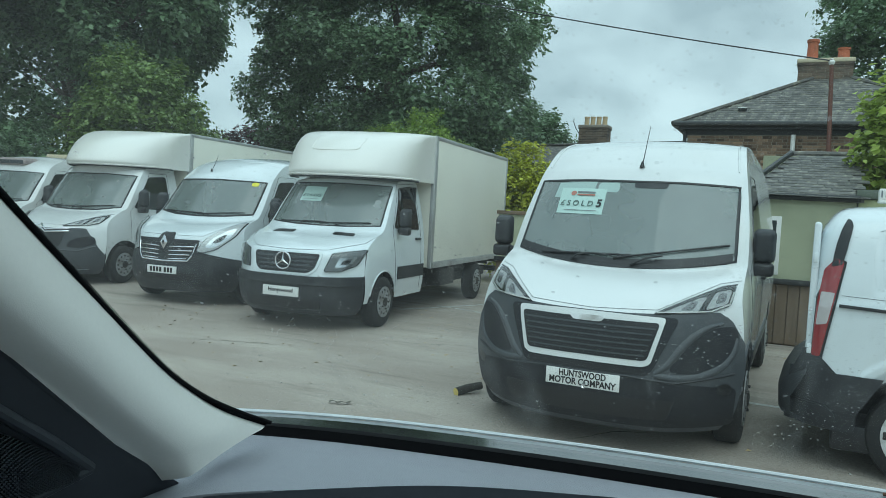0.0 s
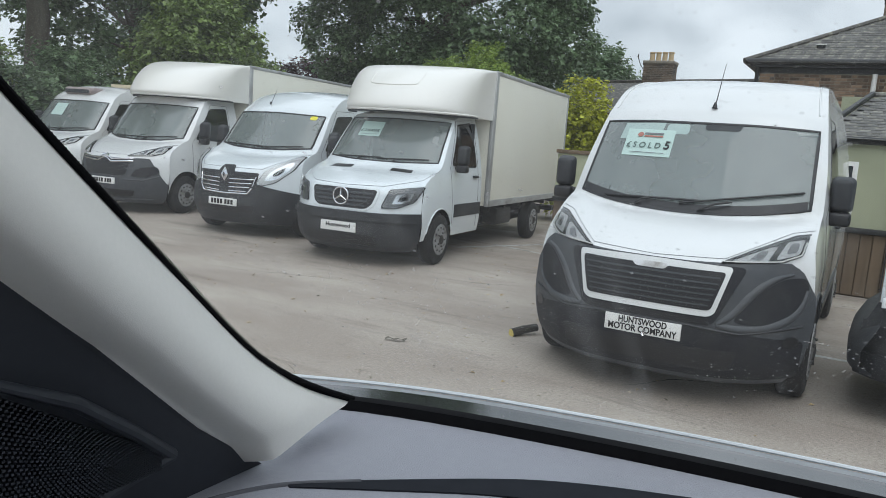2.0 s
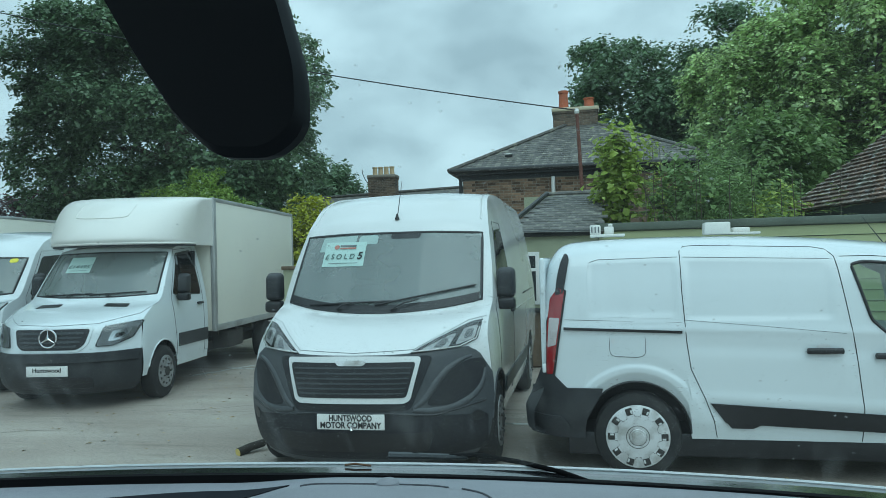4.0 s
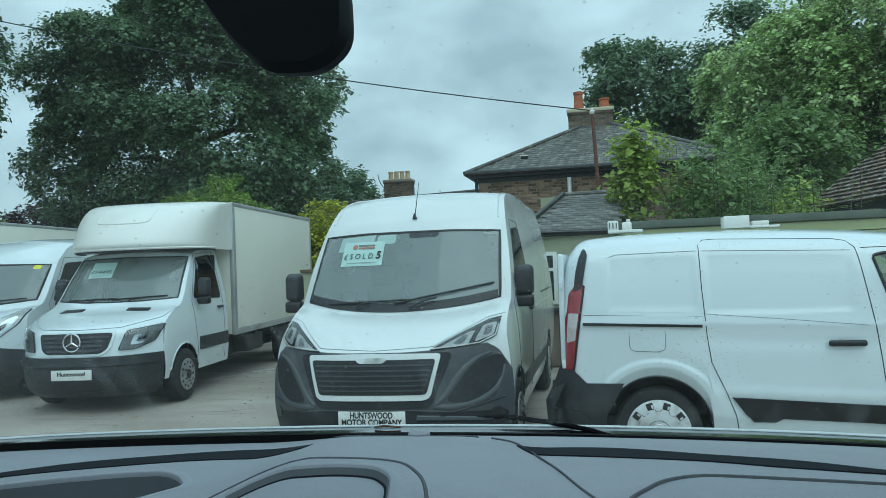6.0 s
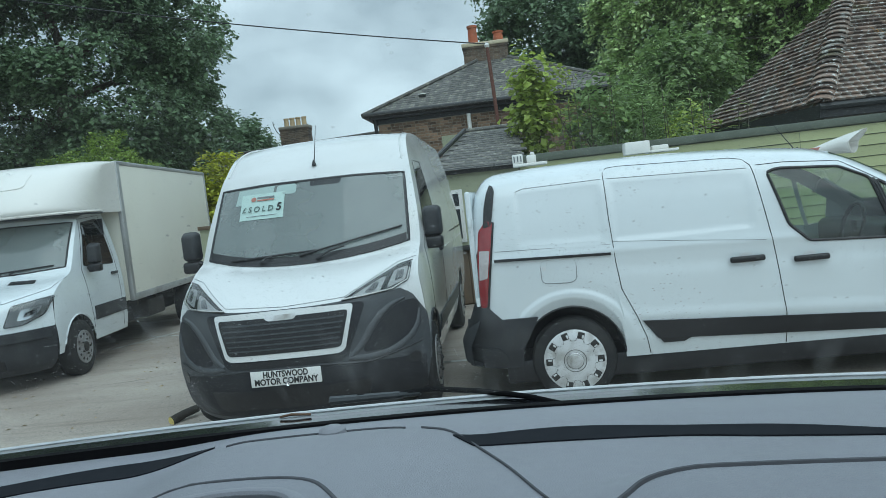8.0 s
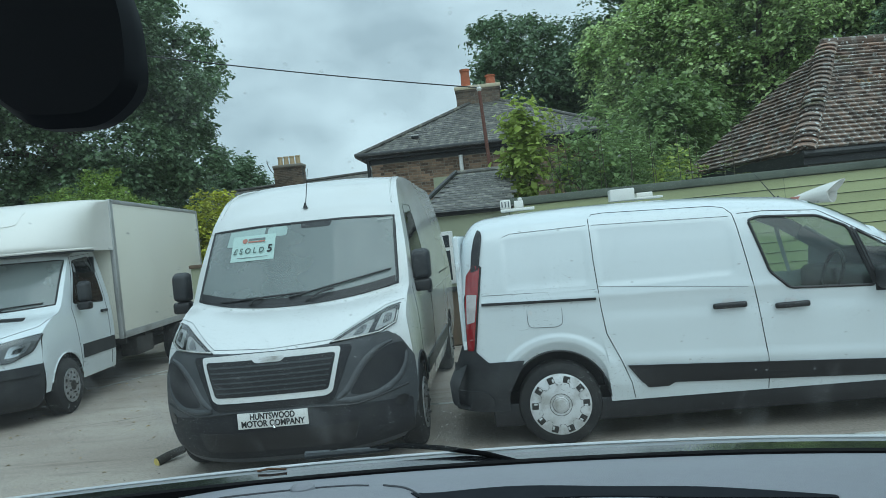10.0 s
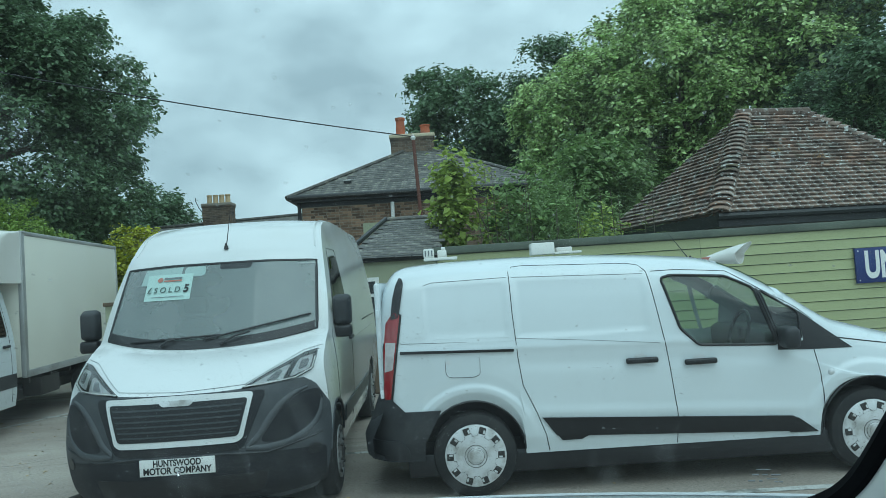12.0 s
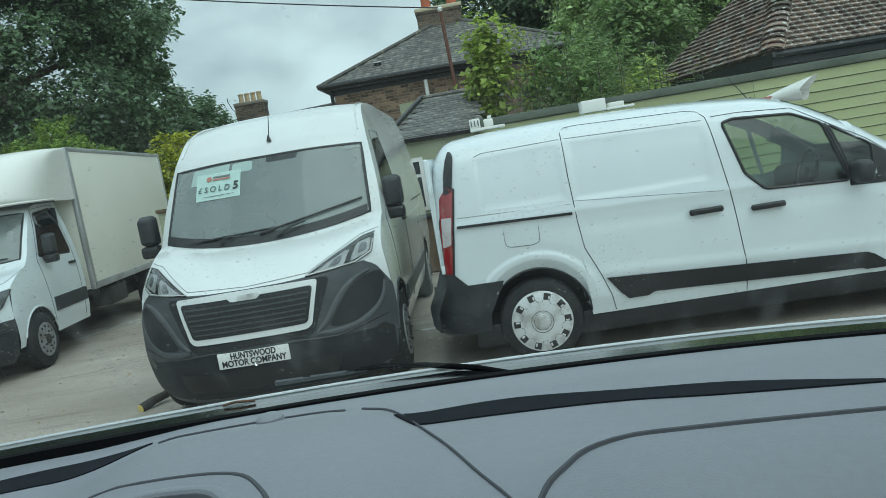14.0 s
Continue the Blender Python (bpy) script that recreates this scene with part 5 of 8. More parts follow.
def luton_pod(v, y0, y1, z0, z1, hw=1.06, deep=.98, square=2.15, mark=True, roll=1.12):
    """A moulded pod: rounded corners in plan, its front rolling back into the roof."""
    h = z1 - z0
    prof = [(0, .07, 0), (1, .015, .05), (2, .0, .14), (3, .08, .36), (4, .22, .60), (5, .43, .81), (6, .72, .95), (7, 1.10, 1.0)]
    top_y = y1 - y0 - .02

    def at(s, t, off=0.0):
        back, up = spline(prof, t)
        back *= roll
        a = s * math.pi / 2
        x = hw * math.copysign(abs(math.sin(a)) ** (2 / square), s)
        y = back + (1 - back / top_y) * deep * (1 - abs(math.cos(a)) ** (2 / square))
        z = z0 + h * up - .10 * abs(s) ** 6 * (up > .6) * (up - .6)
        p = Vector((x, y0 + min(y, top_y), z))
        return p + Vector((math.sin(a) * off, -math.cos(a) * off, off * .3)) if off else p

    ss = [math.copysign(abs(-1 + i / 20) ** .8, -1 + i / 20) for i in range(41)]
    rows = [[Vector((p.x, y1, z0)) for p in (at(q, 0) for q in ss)]]
    for k in range(36):
        rows.append([Vector((-hw, y1, at(-1, k / 5).z)), *(at(q, k / 5) for q in ss), Vector((hw, y1, at(1, k / 5).z))])
    rows[0] = [rows[0][0], *rows[0], rows[0][-1]]
    rows.append([Vector((p.x, y1, z1)) for p in rows[-1]])
    bm = grid_part(rows)
    bmesh.ops.remove_doubles(bm, verts=bm.verts, dist=1e-5)
    bmesh.ops.recalc_face_normals(bm, faces=bm.faces)
    p = part("luton_pod", bm, POD, v, "moulded white pod over the cab")
    part("pod_lip", tube(bmesh.new(), [at(-.97 + 1.94 * k / 40, .6, .004) for k in range(41)], .016, 6), POD, p)
    part("pod_rim", tube(bmesh.new(), [at(-.97 + 1.94 * k / 40, .05, .0) + Vector((0, .01, -.008)) for k in range(41)], .014, 6), PLASTIC_GREY, p)
    if mark:
        u = rounded([(-.24, 4.9), (-.22, 3.6), (.22, 3.6), (.24, 4.9)], .25, 5)
        u = u[4:-4]
        part("moulded_line", tube(bmesh.new(), [at(a, b, .002) for a, b in u], .008, 6), POD, p)
    return p


def build_sprinter():
    v = thing("box_van", pose(-4.62, 2.58, 0, 0, 0, 5.9), "white box van with moulded cab pod and cream load box", "van")
    skin = Skin(SPRINTER, arches=((1.0, .345, .42),), sill=.36, end=2.45, width=.965)
    high = lambda s: 3.15 if abs(s) < .62 else 3.15 + .1 * (abs(s) - .62)
    bm = skin.body(bmesh.new(), 3.1, low=high)
    skin.sides(bm, .45, 2.45)
    screen_hole(bm, SPRINTER_SCREEN)
    cab_inside(v, 2.25)
    part("body", bm, PAINT_BLUE, v)
    bumper = part("bumper", skin.body(bmesh.new(), 0, 3.2, high=high, off=.02), PLASTIC, v, "black plastic bumper")
    part("bumper_step", skin.patch([(-.9, .60), (-.9, .66), (.9, .66), (.9, .60)], .05, .1), PLASTIC, bumper)
    part("lower_intake", skin.patch(rounded([(-.5, .30), (-.5, .42), (.5, .42), (.5, .30)], .03), .03), BLACK, bumper)
    ring = part("grille_surround", skin.patch(rounded([(-.50, 1.005), (-.46, .80), (-.36, .72), (.36, .72), (.46, .80), (.50, 1.005)], .04), .012), PAINT_BLUE, v)
    part("grille", skin.patch(rounded([(-.47, .985), (-.42, .80), (-.34, .745), (.34, .745), (.42, .80), (.47, .985)], .04), .017), BLACK, ring, "black slatted grille")
    for k in range(4):
        z = .775 + .052 * k
        wd = .34 + .025 * k
        part("slat", skin.patch([(-wd, z), (wd, z), (wd, z + .022), (-wd, z + .022)], .026, .1, depth=.014), PLASTIC_GREY, ring)
    c = skin.front(0, .885, .03)
    em = part("emblem", tube(bmesh.new(), [c + Vector((.108 * math.cos(2 * math.pi * k / 32), -.012, .108 * math.sin(2 * math.pi * k / 32))) for k in range(33)], .011, 8), CHROME, ring, "round bright metal emblem")
    part("emblem_back", lathe(bmesh.new(), [(-.002, .10), (-.006, .098), (-.007, .02)], 28, "y", *c), BLACK, em)
    for k in range(3):
        g = math.pi / 2 + 2 * math.pi * k / 3
        part("emblem_arm", tube(bmesh.new(), [c + Vector((0, -.014, 0)), c + Vector((.098 * math.cos(g), -.012, .104 * math.sin(g)))], .018, 6, .004), CHROME, em)
    light = [(.53, .77), (.70, .775), (.86, .86), (.935, 1.06), (.60, 1.005)]
    for poly in (light, mirrored(light)):
        h = lamp(v, skin, rounded(poly, .03), inner=((.92, LAMP), (.50, CHROME), (.22, LAMP_DARK)))
        cover = part("lens", skin.patch(rounded(poly, .03), .034, .05, depth=.004), LENS, h, "clear moulded lamp lens")
        cover.visible_shadow = False
    part("screen_surround", skin.front_line(bmesh.new(), [*SPRINTER_SCREEN, SPRINTER_SCREEN[0]], .013, .0), BLACK, v)
    part("windscreen", skin.patch(rounded([(-.85, 1.36), (-.79, 1.93), (0, 1.945), (.79, 1.93), (.85, 1.36), (.4, 1.335), (0, 1.33), (-.4, 1.335)], .05), .007), SCREEN, v, "dark tinted windscreen")
    bs = bmesh.new()
    skin.front_line(bs, [(-.92, 1.25), (-.86, 1.14), (-.52, 1.045), (0, 1.03), (.52, 1.045), (.86, 1.14), (.92, 1.25)], .003)
    part("bonnet_seam", bs, GREYBAR, v)
    for sx in (1, -1):
        poly = [(.30, 1.225), (.62, 1.215), (.60, 1.25), (.30, 1.26)]
        part("bonnet_vent", skin.patch(rounded(poly if sx > 0 else mirrored(poly), .01), .006), BLACK, v)
        side_door(v, skin, sx, [(1.36, 1.35), (1.68, 1.90), (2.22, 1.95), (2.24, 1.32)],
                  [[(1.42, .40), (1.30, 1.30), (1.65, 1.96), (2.30, 2.0), (2.32, .42)]], (2.18, 1.18))
        door_mirror(v, skin, 1.45, 1.45, sx, .85)
        part("side_moulding", skin.side_patch([(1.44, .62), (2.42, .62), (2.42, .80), (1.44, .80)], sx, .012), PLASTIC, v)
        part("arch_trim", skin.seam(bmesh.new(), [(1.0 - .42 * math.cos(g), .345 + .42 * math.sin(g)) for g in [math.pi * k / 12 for k in range(1, 12)]], sx, .012), PAINT_BLUE, v)
        wheel(v, sx * .88, 1.0, .345, sx)
        wheel(v, sx * .92, 5.1, .345, sx)
    wiper(v, skin, [(-.3, 1.34), (-.2, 1.37), (-.65, 1.36), (.05, 1.375)])
    wiper(v, skin, [(.25, 1.34), (.4, 1.37), (.0, 1.36), (.72, 1.39)])
    front_plate(v, skin, .50, [("Huntswood", .07, .012, .36, INK)], height=.125, off=.034)
    price_sign(v, skin, -.50, -.14, 1.66, 1.87, False, "£14495")
    luton_box(v, 2.62, 6.85, .72, 2.76, 1.02)
    luton_pod(v, 1.0, 2.62, 2.03, 2.765, 1.01)
    return v


def build_master():
    v = thing("panel_van", pose(-7.22, 3.10, 0, 0, 0, 6.5), "white panel van with a chrome-barred grille and black bumper", "van")
    skin = Skin(MASTER, arches=((.90, .345, .42), (4.3, .345, .42)))

    def top(s):
        a = abs(s)
        return 3.55 if a < .5 else 3.55 - .55 * ((a - .5) / .5)

    bm = skin.body(bmesh.new(), 3.0, low=top)
    skin.sides(bm, .53, 5.5)
    screen_hole(bm, MASTER_SCREEN)
    cab_inside(v, 2.25)
    part("body", bm, PAINT_BLUE, v)
    bumper = part("bumper", skin.body(bmesh.new(), 0, 3.5, high=top, off=.015), PLASTIC, v, "black plastic bumper")
    ring = part("grille", skin.patch(rounded([(-.52, .97), (-.52, .86), (-.42, .68), (.42, .68), (.52, .86), (.52, .97)], .04), .012), BLACK, v, "black grille with chrome bars")
    for z, wd in ((.695, .38), (.755, .425), (.815, .455), (.875, .475)):
        for sx in (1, -1):
            part("chrome_bar", skin.front_line(bmesh.new(), [(sx * .09, z), (sx * wd, z + .012)], .0085, .018), CHROME, ring)
            for k in range(4):
                x = sx * (.16 + (wd - .20) * k / 3)
                part("grille_cell", skin.front_line(bmesh.new(), [(x, z), (x + sx * .012, z + .045)], .0065, .014), PLASTIC_GREY, ring)
    part("grille_frame", skin.front_line(bmesh.new(), [(-.50, .93), (-.46, .76), (-.40, .675), (0, .660), (.40, .675), (.46, .76), (.50, .93)], .012, .016), CHROME, ring, "bright grille surround")
    part("upper_panel", skin.patch(rounded([(-.53, .985), (-.50, .92), (.50, .92), (.53, .985)], .02), .020), BLACK, ring)
    c = skin.front(0, .93, .03)
    dm = bmesh.new()
    vs = [dm.verts.new(c + Vector(p)) for p in ((0, -.02, .105), (.066, -.02, 0), (0, -.02, -.105), (-.066, -.02, 0), (0, -.035, .042), (.024, -.035, 0), (0, -.035, -.042), (-.024, -.035, 0))]
    for k in range(4):
        dm.faces.new((vs[k], vs[(k + 1) % 4], vs[4 + (k + 1) % 4], vs[4 + k]))
    part("emblem_plinth", skin.patch(rounded([(-.12, .79), (.12, .79), (.15, .95), (.10, 1.07), (-.10, 1.07), (-.15, .95)], .03), .02), BLACK, ring)
    part("emblem", skirt(dm, (0, .02, 0)), CHROME, ring, "bright metal diamond emblem", smooth=False)
    light = rounded([(.50, .82), (.58, .80), (.74, .86), (.90, 1.06), (.955, 1.27), (.86, 1.24), (.60, 1.02)], .05)
    for poly in (light, mirrored(light)):
        h = lamp(v, skin, poly, label="tall swept-back clear headlamp", inner=((.95, LAMP_BOWL), (.62, CHROME), (.28, LAMP_DARK)))
        cover = part("lens", skin.patch(poly, .034, .05, depth=.004), LENS, h, "clear moulded lamp lens")
        cover.visible_shadow = False
    part("lower_intake", skin.patch(rounded([(-.48, .38), (-.52, .50), (.52, .50), (.48, .38)], .03), .022), BLACK, bumper)
    part("screen_surround", skin.front_line(bmesh.new(), [*MASTER_SCREEN, MASTER_SCREEN[0]], .018, .0), BLACK, v)
    part("windscreen", skin.patch(rounded([(-.865, 1.39), (-.825, 1.92), (0, 1.94), (.825, 1.92), (.865, 1.39), (.45, 1.345), (0, 1.33), (-.45, 1.345)], .05), .007), SCREEN, v, "dark tinted windscreen")
    st = part("sticker", skin.patch(rounded([(.62, 1.84), (.72, 1.84), (.72, 1.90), (.62, 1.90)], .03), .012), YELLOW, v)
    bs = bmesh.new()
    skin.front_line(bs, [(-.93, 1.30), (-.85, 1.26), (-.55, 1.05), (0, 1.045), (.55, 1.05), (.85, 1.26), (.93, 1.30)], .003)
    part("bonnet_seam", bs, GREYBAR, v)
    for sx in (1, -1):
        side_door(v, skin, sx, [(1.22, 1.37), (1.66, 1.92), (2.12, 1.95), (2.14, 1.35)], [[(1.13, .40), (1.12, 1.32), (1.68, 2.02), (2.2, 2.03), (2.2, .42)]], (2.05, 1.2))
        door_mirror(v, skin, 1.26, 1.48, sx, .95)
        part("side_moulding", skin.side_patch([(1.4, .50), (3.8, .50), (3.8, .64), (1.4, .64)], sx, .012), PLASTIC, v)
        for y in (.90, 4.3):
            wheel(v, sx * .90, y, .345, sx)
    wiper(v, skin, [(-.35, 1.34), (-.25, 1.37), (-.68, 1.385), (.08, 1.37)])
    wiper(v, skin, [(.15, 1.34), (.35, 1.37), (-.02, 1.355), (.74, 1.41)])
    front_plate(v, skin, .53, [], bars=True, off=.03)
    b = skin.at(-.30, 9.95, .005)
    aerial(v, b, b + Vector((.05, .12, .30)))
    return v


def relay_cab(v, end, name_paint=PAINT, roof=None):
    st = [r for r in DUCATO if r[0] <= 10] + [(11, 1.75, 2.16, .82, .08, .05), (12, end, 2.17, .81, 0, .05)] if roof is None else roof
    skin = Skin(st, arches=((.95, .345, .43),), sill=.36, end=end)

    def top(s):
        a = abs(s)
        return 4.3 if a < .45 else 4.3 - .1 * ((a - .45) / .55) if a < .78 else 4.24 - 2.2 * ((a - .78) / .22)

    bm = skin.body(bmesh.new(), 3.4, low=top)
    skin.sides(bm, .51, end)
    screen_hole(bm, DUCATO_SCREEN)
    cab_inside(v, 2.25)
    part("body", bm, name_paint, v)
    bumper = part("bumper", skin.body(bmesh.new(), 0, 4.3, high=top, off=.012), PLASTIC_GREY, v, "dark grey plastic bumper")
    g = part("grille", skin.patch(rounded([(-.50, .93), (-.44, .66), (.44, .66), (.50, .93)], .04), .018), BLACK, bumper, "black mesh grille")
    for sg in (1, -1):
        pocket = [(.52, .66), (.62, .80), (.86, .86), (.90, .72), (.74, .64)]
        part("corner_recess", skin.patch(rounded(pocket if sg > 0 else mirrored(pocket), .05), .0145), BUMPER_LOW, bumper)
        part("bumper_rib", skin.front_line(bmesh.new(), [(sg * .42, .60), (sg * .72, .60), (sg * .90, .68)], .016, .006), BUMPER_RIB, bumper)
    part("lower_intake", skin.patch(rounded([(-.55, .30), (-.60, .42), (.60, .42), (.55, .30)], .03), .018), BLACK, bumper)
    part("lower_lip", skin.front_line(bmesh.new(), [(-.8, .275), (0, .25), (.8, .275)], .012, .014), BUMPER_RIB, bumper)
    for dz in (0, .045):
        for sx in (1, -1):
            pts = [(sx * .56, .925 + dz), (sx * .15, .895 + dz), (sx * .06, .945 + dz), (0, .965 + dz)]
            part("chrome_bar", skin.front_line(bmesh.new(), pts, .014, .022), CHROME, g, "double chevron chrome bar")
    ducato_face(v, skin)
    bs = bmesh.new()
    skin.front_line(bs, [(-.93, 1.24), (-.80, 1.215), (-.45, 1.035), (0, 1.02), (.45, 1.035), (.80, 1.215), (.93, 1.24)], .003)
    part("bonnet_seam", bs, GREYBAR, v)
    for sx in (1, -1):
        side_door(v, skin, sx, [(1.20, 1.37), (1.64, 1.93), (2.14, 1.96), (2.14, 1.34)],
                  [[(1.13, .40), (1.10, 1.30), (1.22, 1.40), (1.70, 2.02), (2.20, 2.02), (2.20, .42)]], (2.05, 1.2))
        door_mirror(v, skin, 1.28, 1.50, sx, .95)
        wheel(v, sx * .90, .95, .345, sx)
    wiper(v, skin, [(-.35, 1.30), (-.25, 1.335), (-.62, 1.335), (.12, 1.335)])
    wiper(v, skin, [(.12, 1.29), (.35, 1.34), (-.02, 1.325), (.76, 1.38)])
    front_plate(v, skin, .56, [], bars=True)
    return skin


def build_relay():
    v = thing("box_van", pose(-10.50, 3.42, 0, 0, 0, 7.5), "white box van with a long cream load box and rounded pod", "van")
    relay_cab(v, 2.45)
    luton_box(v, 2.62, 7.1, .72, 2.86)
    luton_pod(v, .98, 2.62, 2.12, 2.865, deep=1.15, square=2.0, mark=False, roll=1.3)
    for sx in (1, -1):
        wheel(v, sx * .92, 5.2, .345, sx)
    return v


UNIT_GREY = material("dull_unit_plastic", (0.34, 0.29, 0.28), 0.6, grain=0.1, grain_scale=8.0, stain=(0.24, 0.20, 0.19), stain_scale=3.0)


def build_fridge_van():
    v = thing("refrigerated_van", pose(-13.95, 4.05, 0, 0, 0, 8.0), "white refrigerated van with a cooling unit on its roof", "van")
    roof = [r for r in DUCATO if r[0] <= 10] + [(11, 1.75, 2.26, .82, .10, .05), (12, 2.3, 2.34, .81, .04, .05), (13, 5.2, 2.36, .80, 0, .05)]
    sk = relay_cab(v, 5.2, roof=roof)
    u = part("cooling_unit", boxed(-.40, .40, 1.32, 1.72, 2.10, 2.26, bevel=.07, segments=3), UNIT_GREY, v, "dull grey roof cooling unit")
    part("unit_grille", boxed(-.34, .34, 1.305, 1.35, 2.13, 2.21, bevel=.01), PLASTIC_GREY, u)
    price_sign(v, sk, -.45, -.10, 1.62, 1.88, False)
    part("roof_bar", boxed(-.25, .45, 2.5, 2.65, 2.34, 2.42, bevel=.02), CEMENT, v)
    for sx in (1, -1):
        wheel(v, sx * .90, 4.3, .345, sx)
    return v

build_boxer()
build_sprinter()
build_master()
build_relay()
build_fridge_van()

# ---- small delivery van, seen from its side: local x runs forward, y away from the camera ----
ROOFLINE = [(.24, 1.60), (.28, 1.71), (.36, 1.80), (.5, 1.835), (1.0, 1.855), (1.6, 1.85), (2.2, 1.825), (2.6, 1.79), (2.95, 1.735), (3.3, 1.565), (3.65, 1.315), (3.82, 1.205), (4.1, 1.11),
            (4.4, 1.02), (4.62, .93), (4.76, .80), (4.83, .62)]
FLANK = [(.045, 0.0), (.01, .10), (0.0, .30), (0.0, .52), (.006, .66), (.02, .74), (.035, .80), (.055, .86), (.075, .91), (.10, .955), (.15, 1.0), (.25, 1.035), (.42, 1.055), (.92, 1.065)]


CONNECT_ARCHES = ((.925, .350, .395), (3.99, .350, .395))


def ramp(a, b, v):
    u = max(0.0, min(1.0, (v - a) / (b - a)))
    return u * u * (3 - 2 * u)


def pressed(x, z):
    """Pressings of the flank, inwards positive: shoulder ridge, hollow, sill ridge, blank window panels, wheel arch flares."""
    o = -.007 * math.exp(-((z - 1.135 + .03 * max(0, x - 1.3) * .9) / .030) ** 2) * (1 - ramp(2.9, 3.3, x))
    o += .006 * math.exp(-((z - 1.01 + .04 * max(0, x - 1.3) * .9) / .055) ** 2) * ramp(.9, 1.5, x) * (1 - ramp(3.0, 3.5, x))
    o -= .009 * math.exp(-((z - .625 + .045 * max(0, x - 1.45)) / .045) ** 2) * ramp(1.25, 1.5, x) * (1 - ramp(3.35, 3.65, x))
    for x0, x1, z0, z1 in ((.58, 1.245, 1.235, 1.665), (1.305, 2.33, 1.20, 1.665)):
        o += .010 * ramp(x0, x0 + .030, x) * (1 - ramp(x1 - .03, x1, x)) * ramp(z0, z0 + .025, z) * (1 - ramp(z1 - .02, z1, z))
    for xc, zc, r in CONNECT_ARCHES:
        d = math.hypot(x - xc, z - zc)
        o -= .015 * (1 - ramp(r + .095, r + .14, d)) * ramp(.35, .6, z)
    return o


LEVELS = [FLANK[0][1] + (1.055 - FLANK[0][1]) * k / 72 for k in range(73)] + [1.06, 1.065]
FLANK_BY_LEVEL = [(f, o) for o, f in FLANK]


def connect_section(x, arches):
    """Half section from the sill to the middle of the roof."""
    zt = spline(ROOFLINE, x)[0]
    zb = .31
    for xc, zc, r in arches:
        if abs(x - xc) < r:
            zb = max(zb, zc + math.sqrt(r * r - (x - xc) ** 2))
    top = zt / 1.065
    nose = max(0.0, (x - 4.2) / .63)
    tail = max(0.0, (.42 - x) / .18)
    out = []
    for f in LEVELS:
        for (f0, o0), (f1, o1) in zip(FLANK_BY_LEVEL, FLANK_BY_LEVEL[1:]):
            if f <= f1 + 1e-9:
                o = o0 + (o1 - o0) * (f - f0) / (f1 - f0)
                break
        z = top * f if f >= .7 else zb + (top * .70 - zb) * (f / .70)
        o2 = o * (1.0 if zt > 1.5 else .7) + .34 * nose ** 2.2 + .07 * tail ** 2
        out.append((o2 + pressed(x, z) * (1 - ramp(.90, .97, f)), z))
    return out


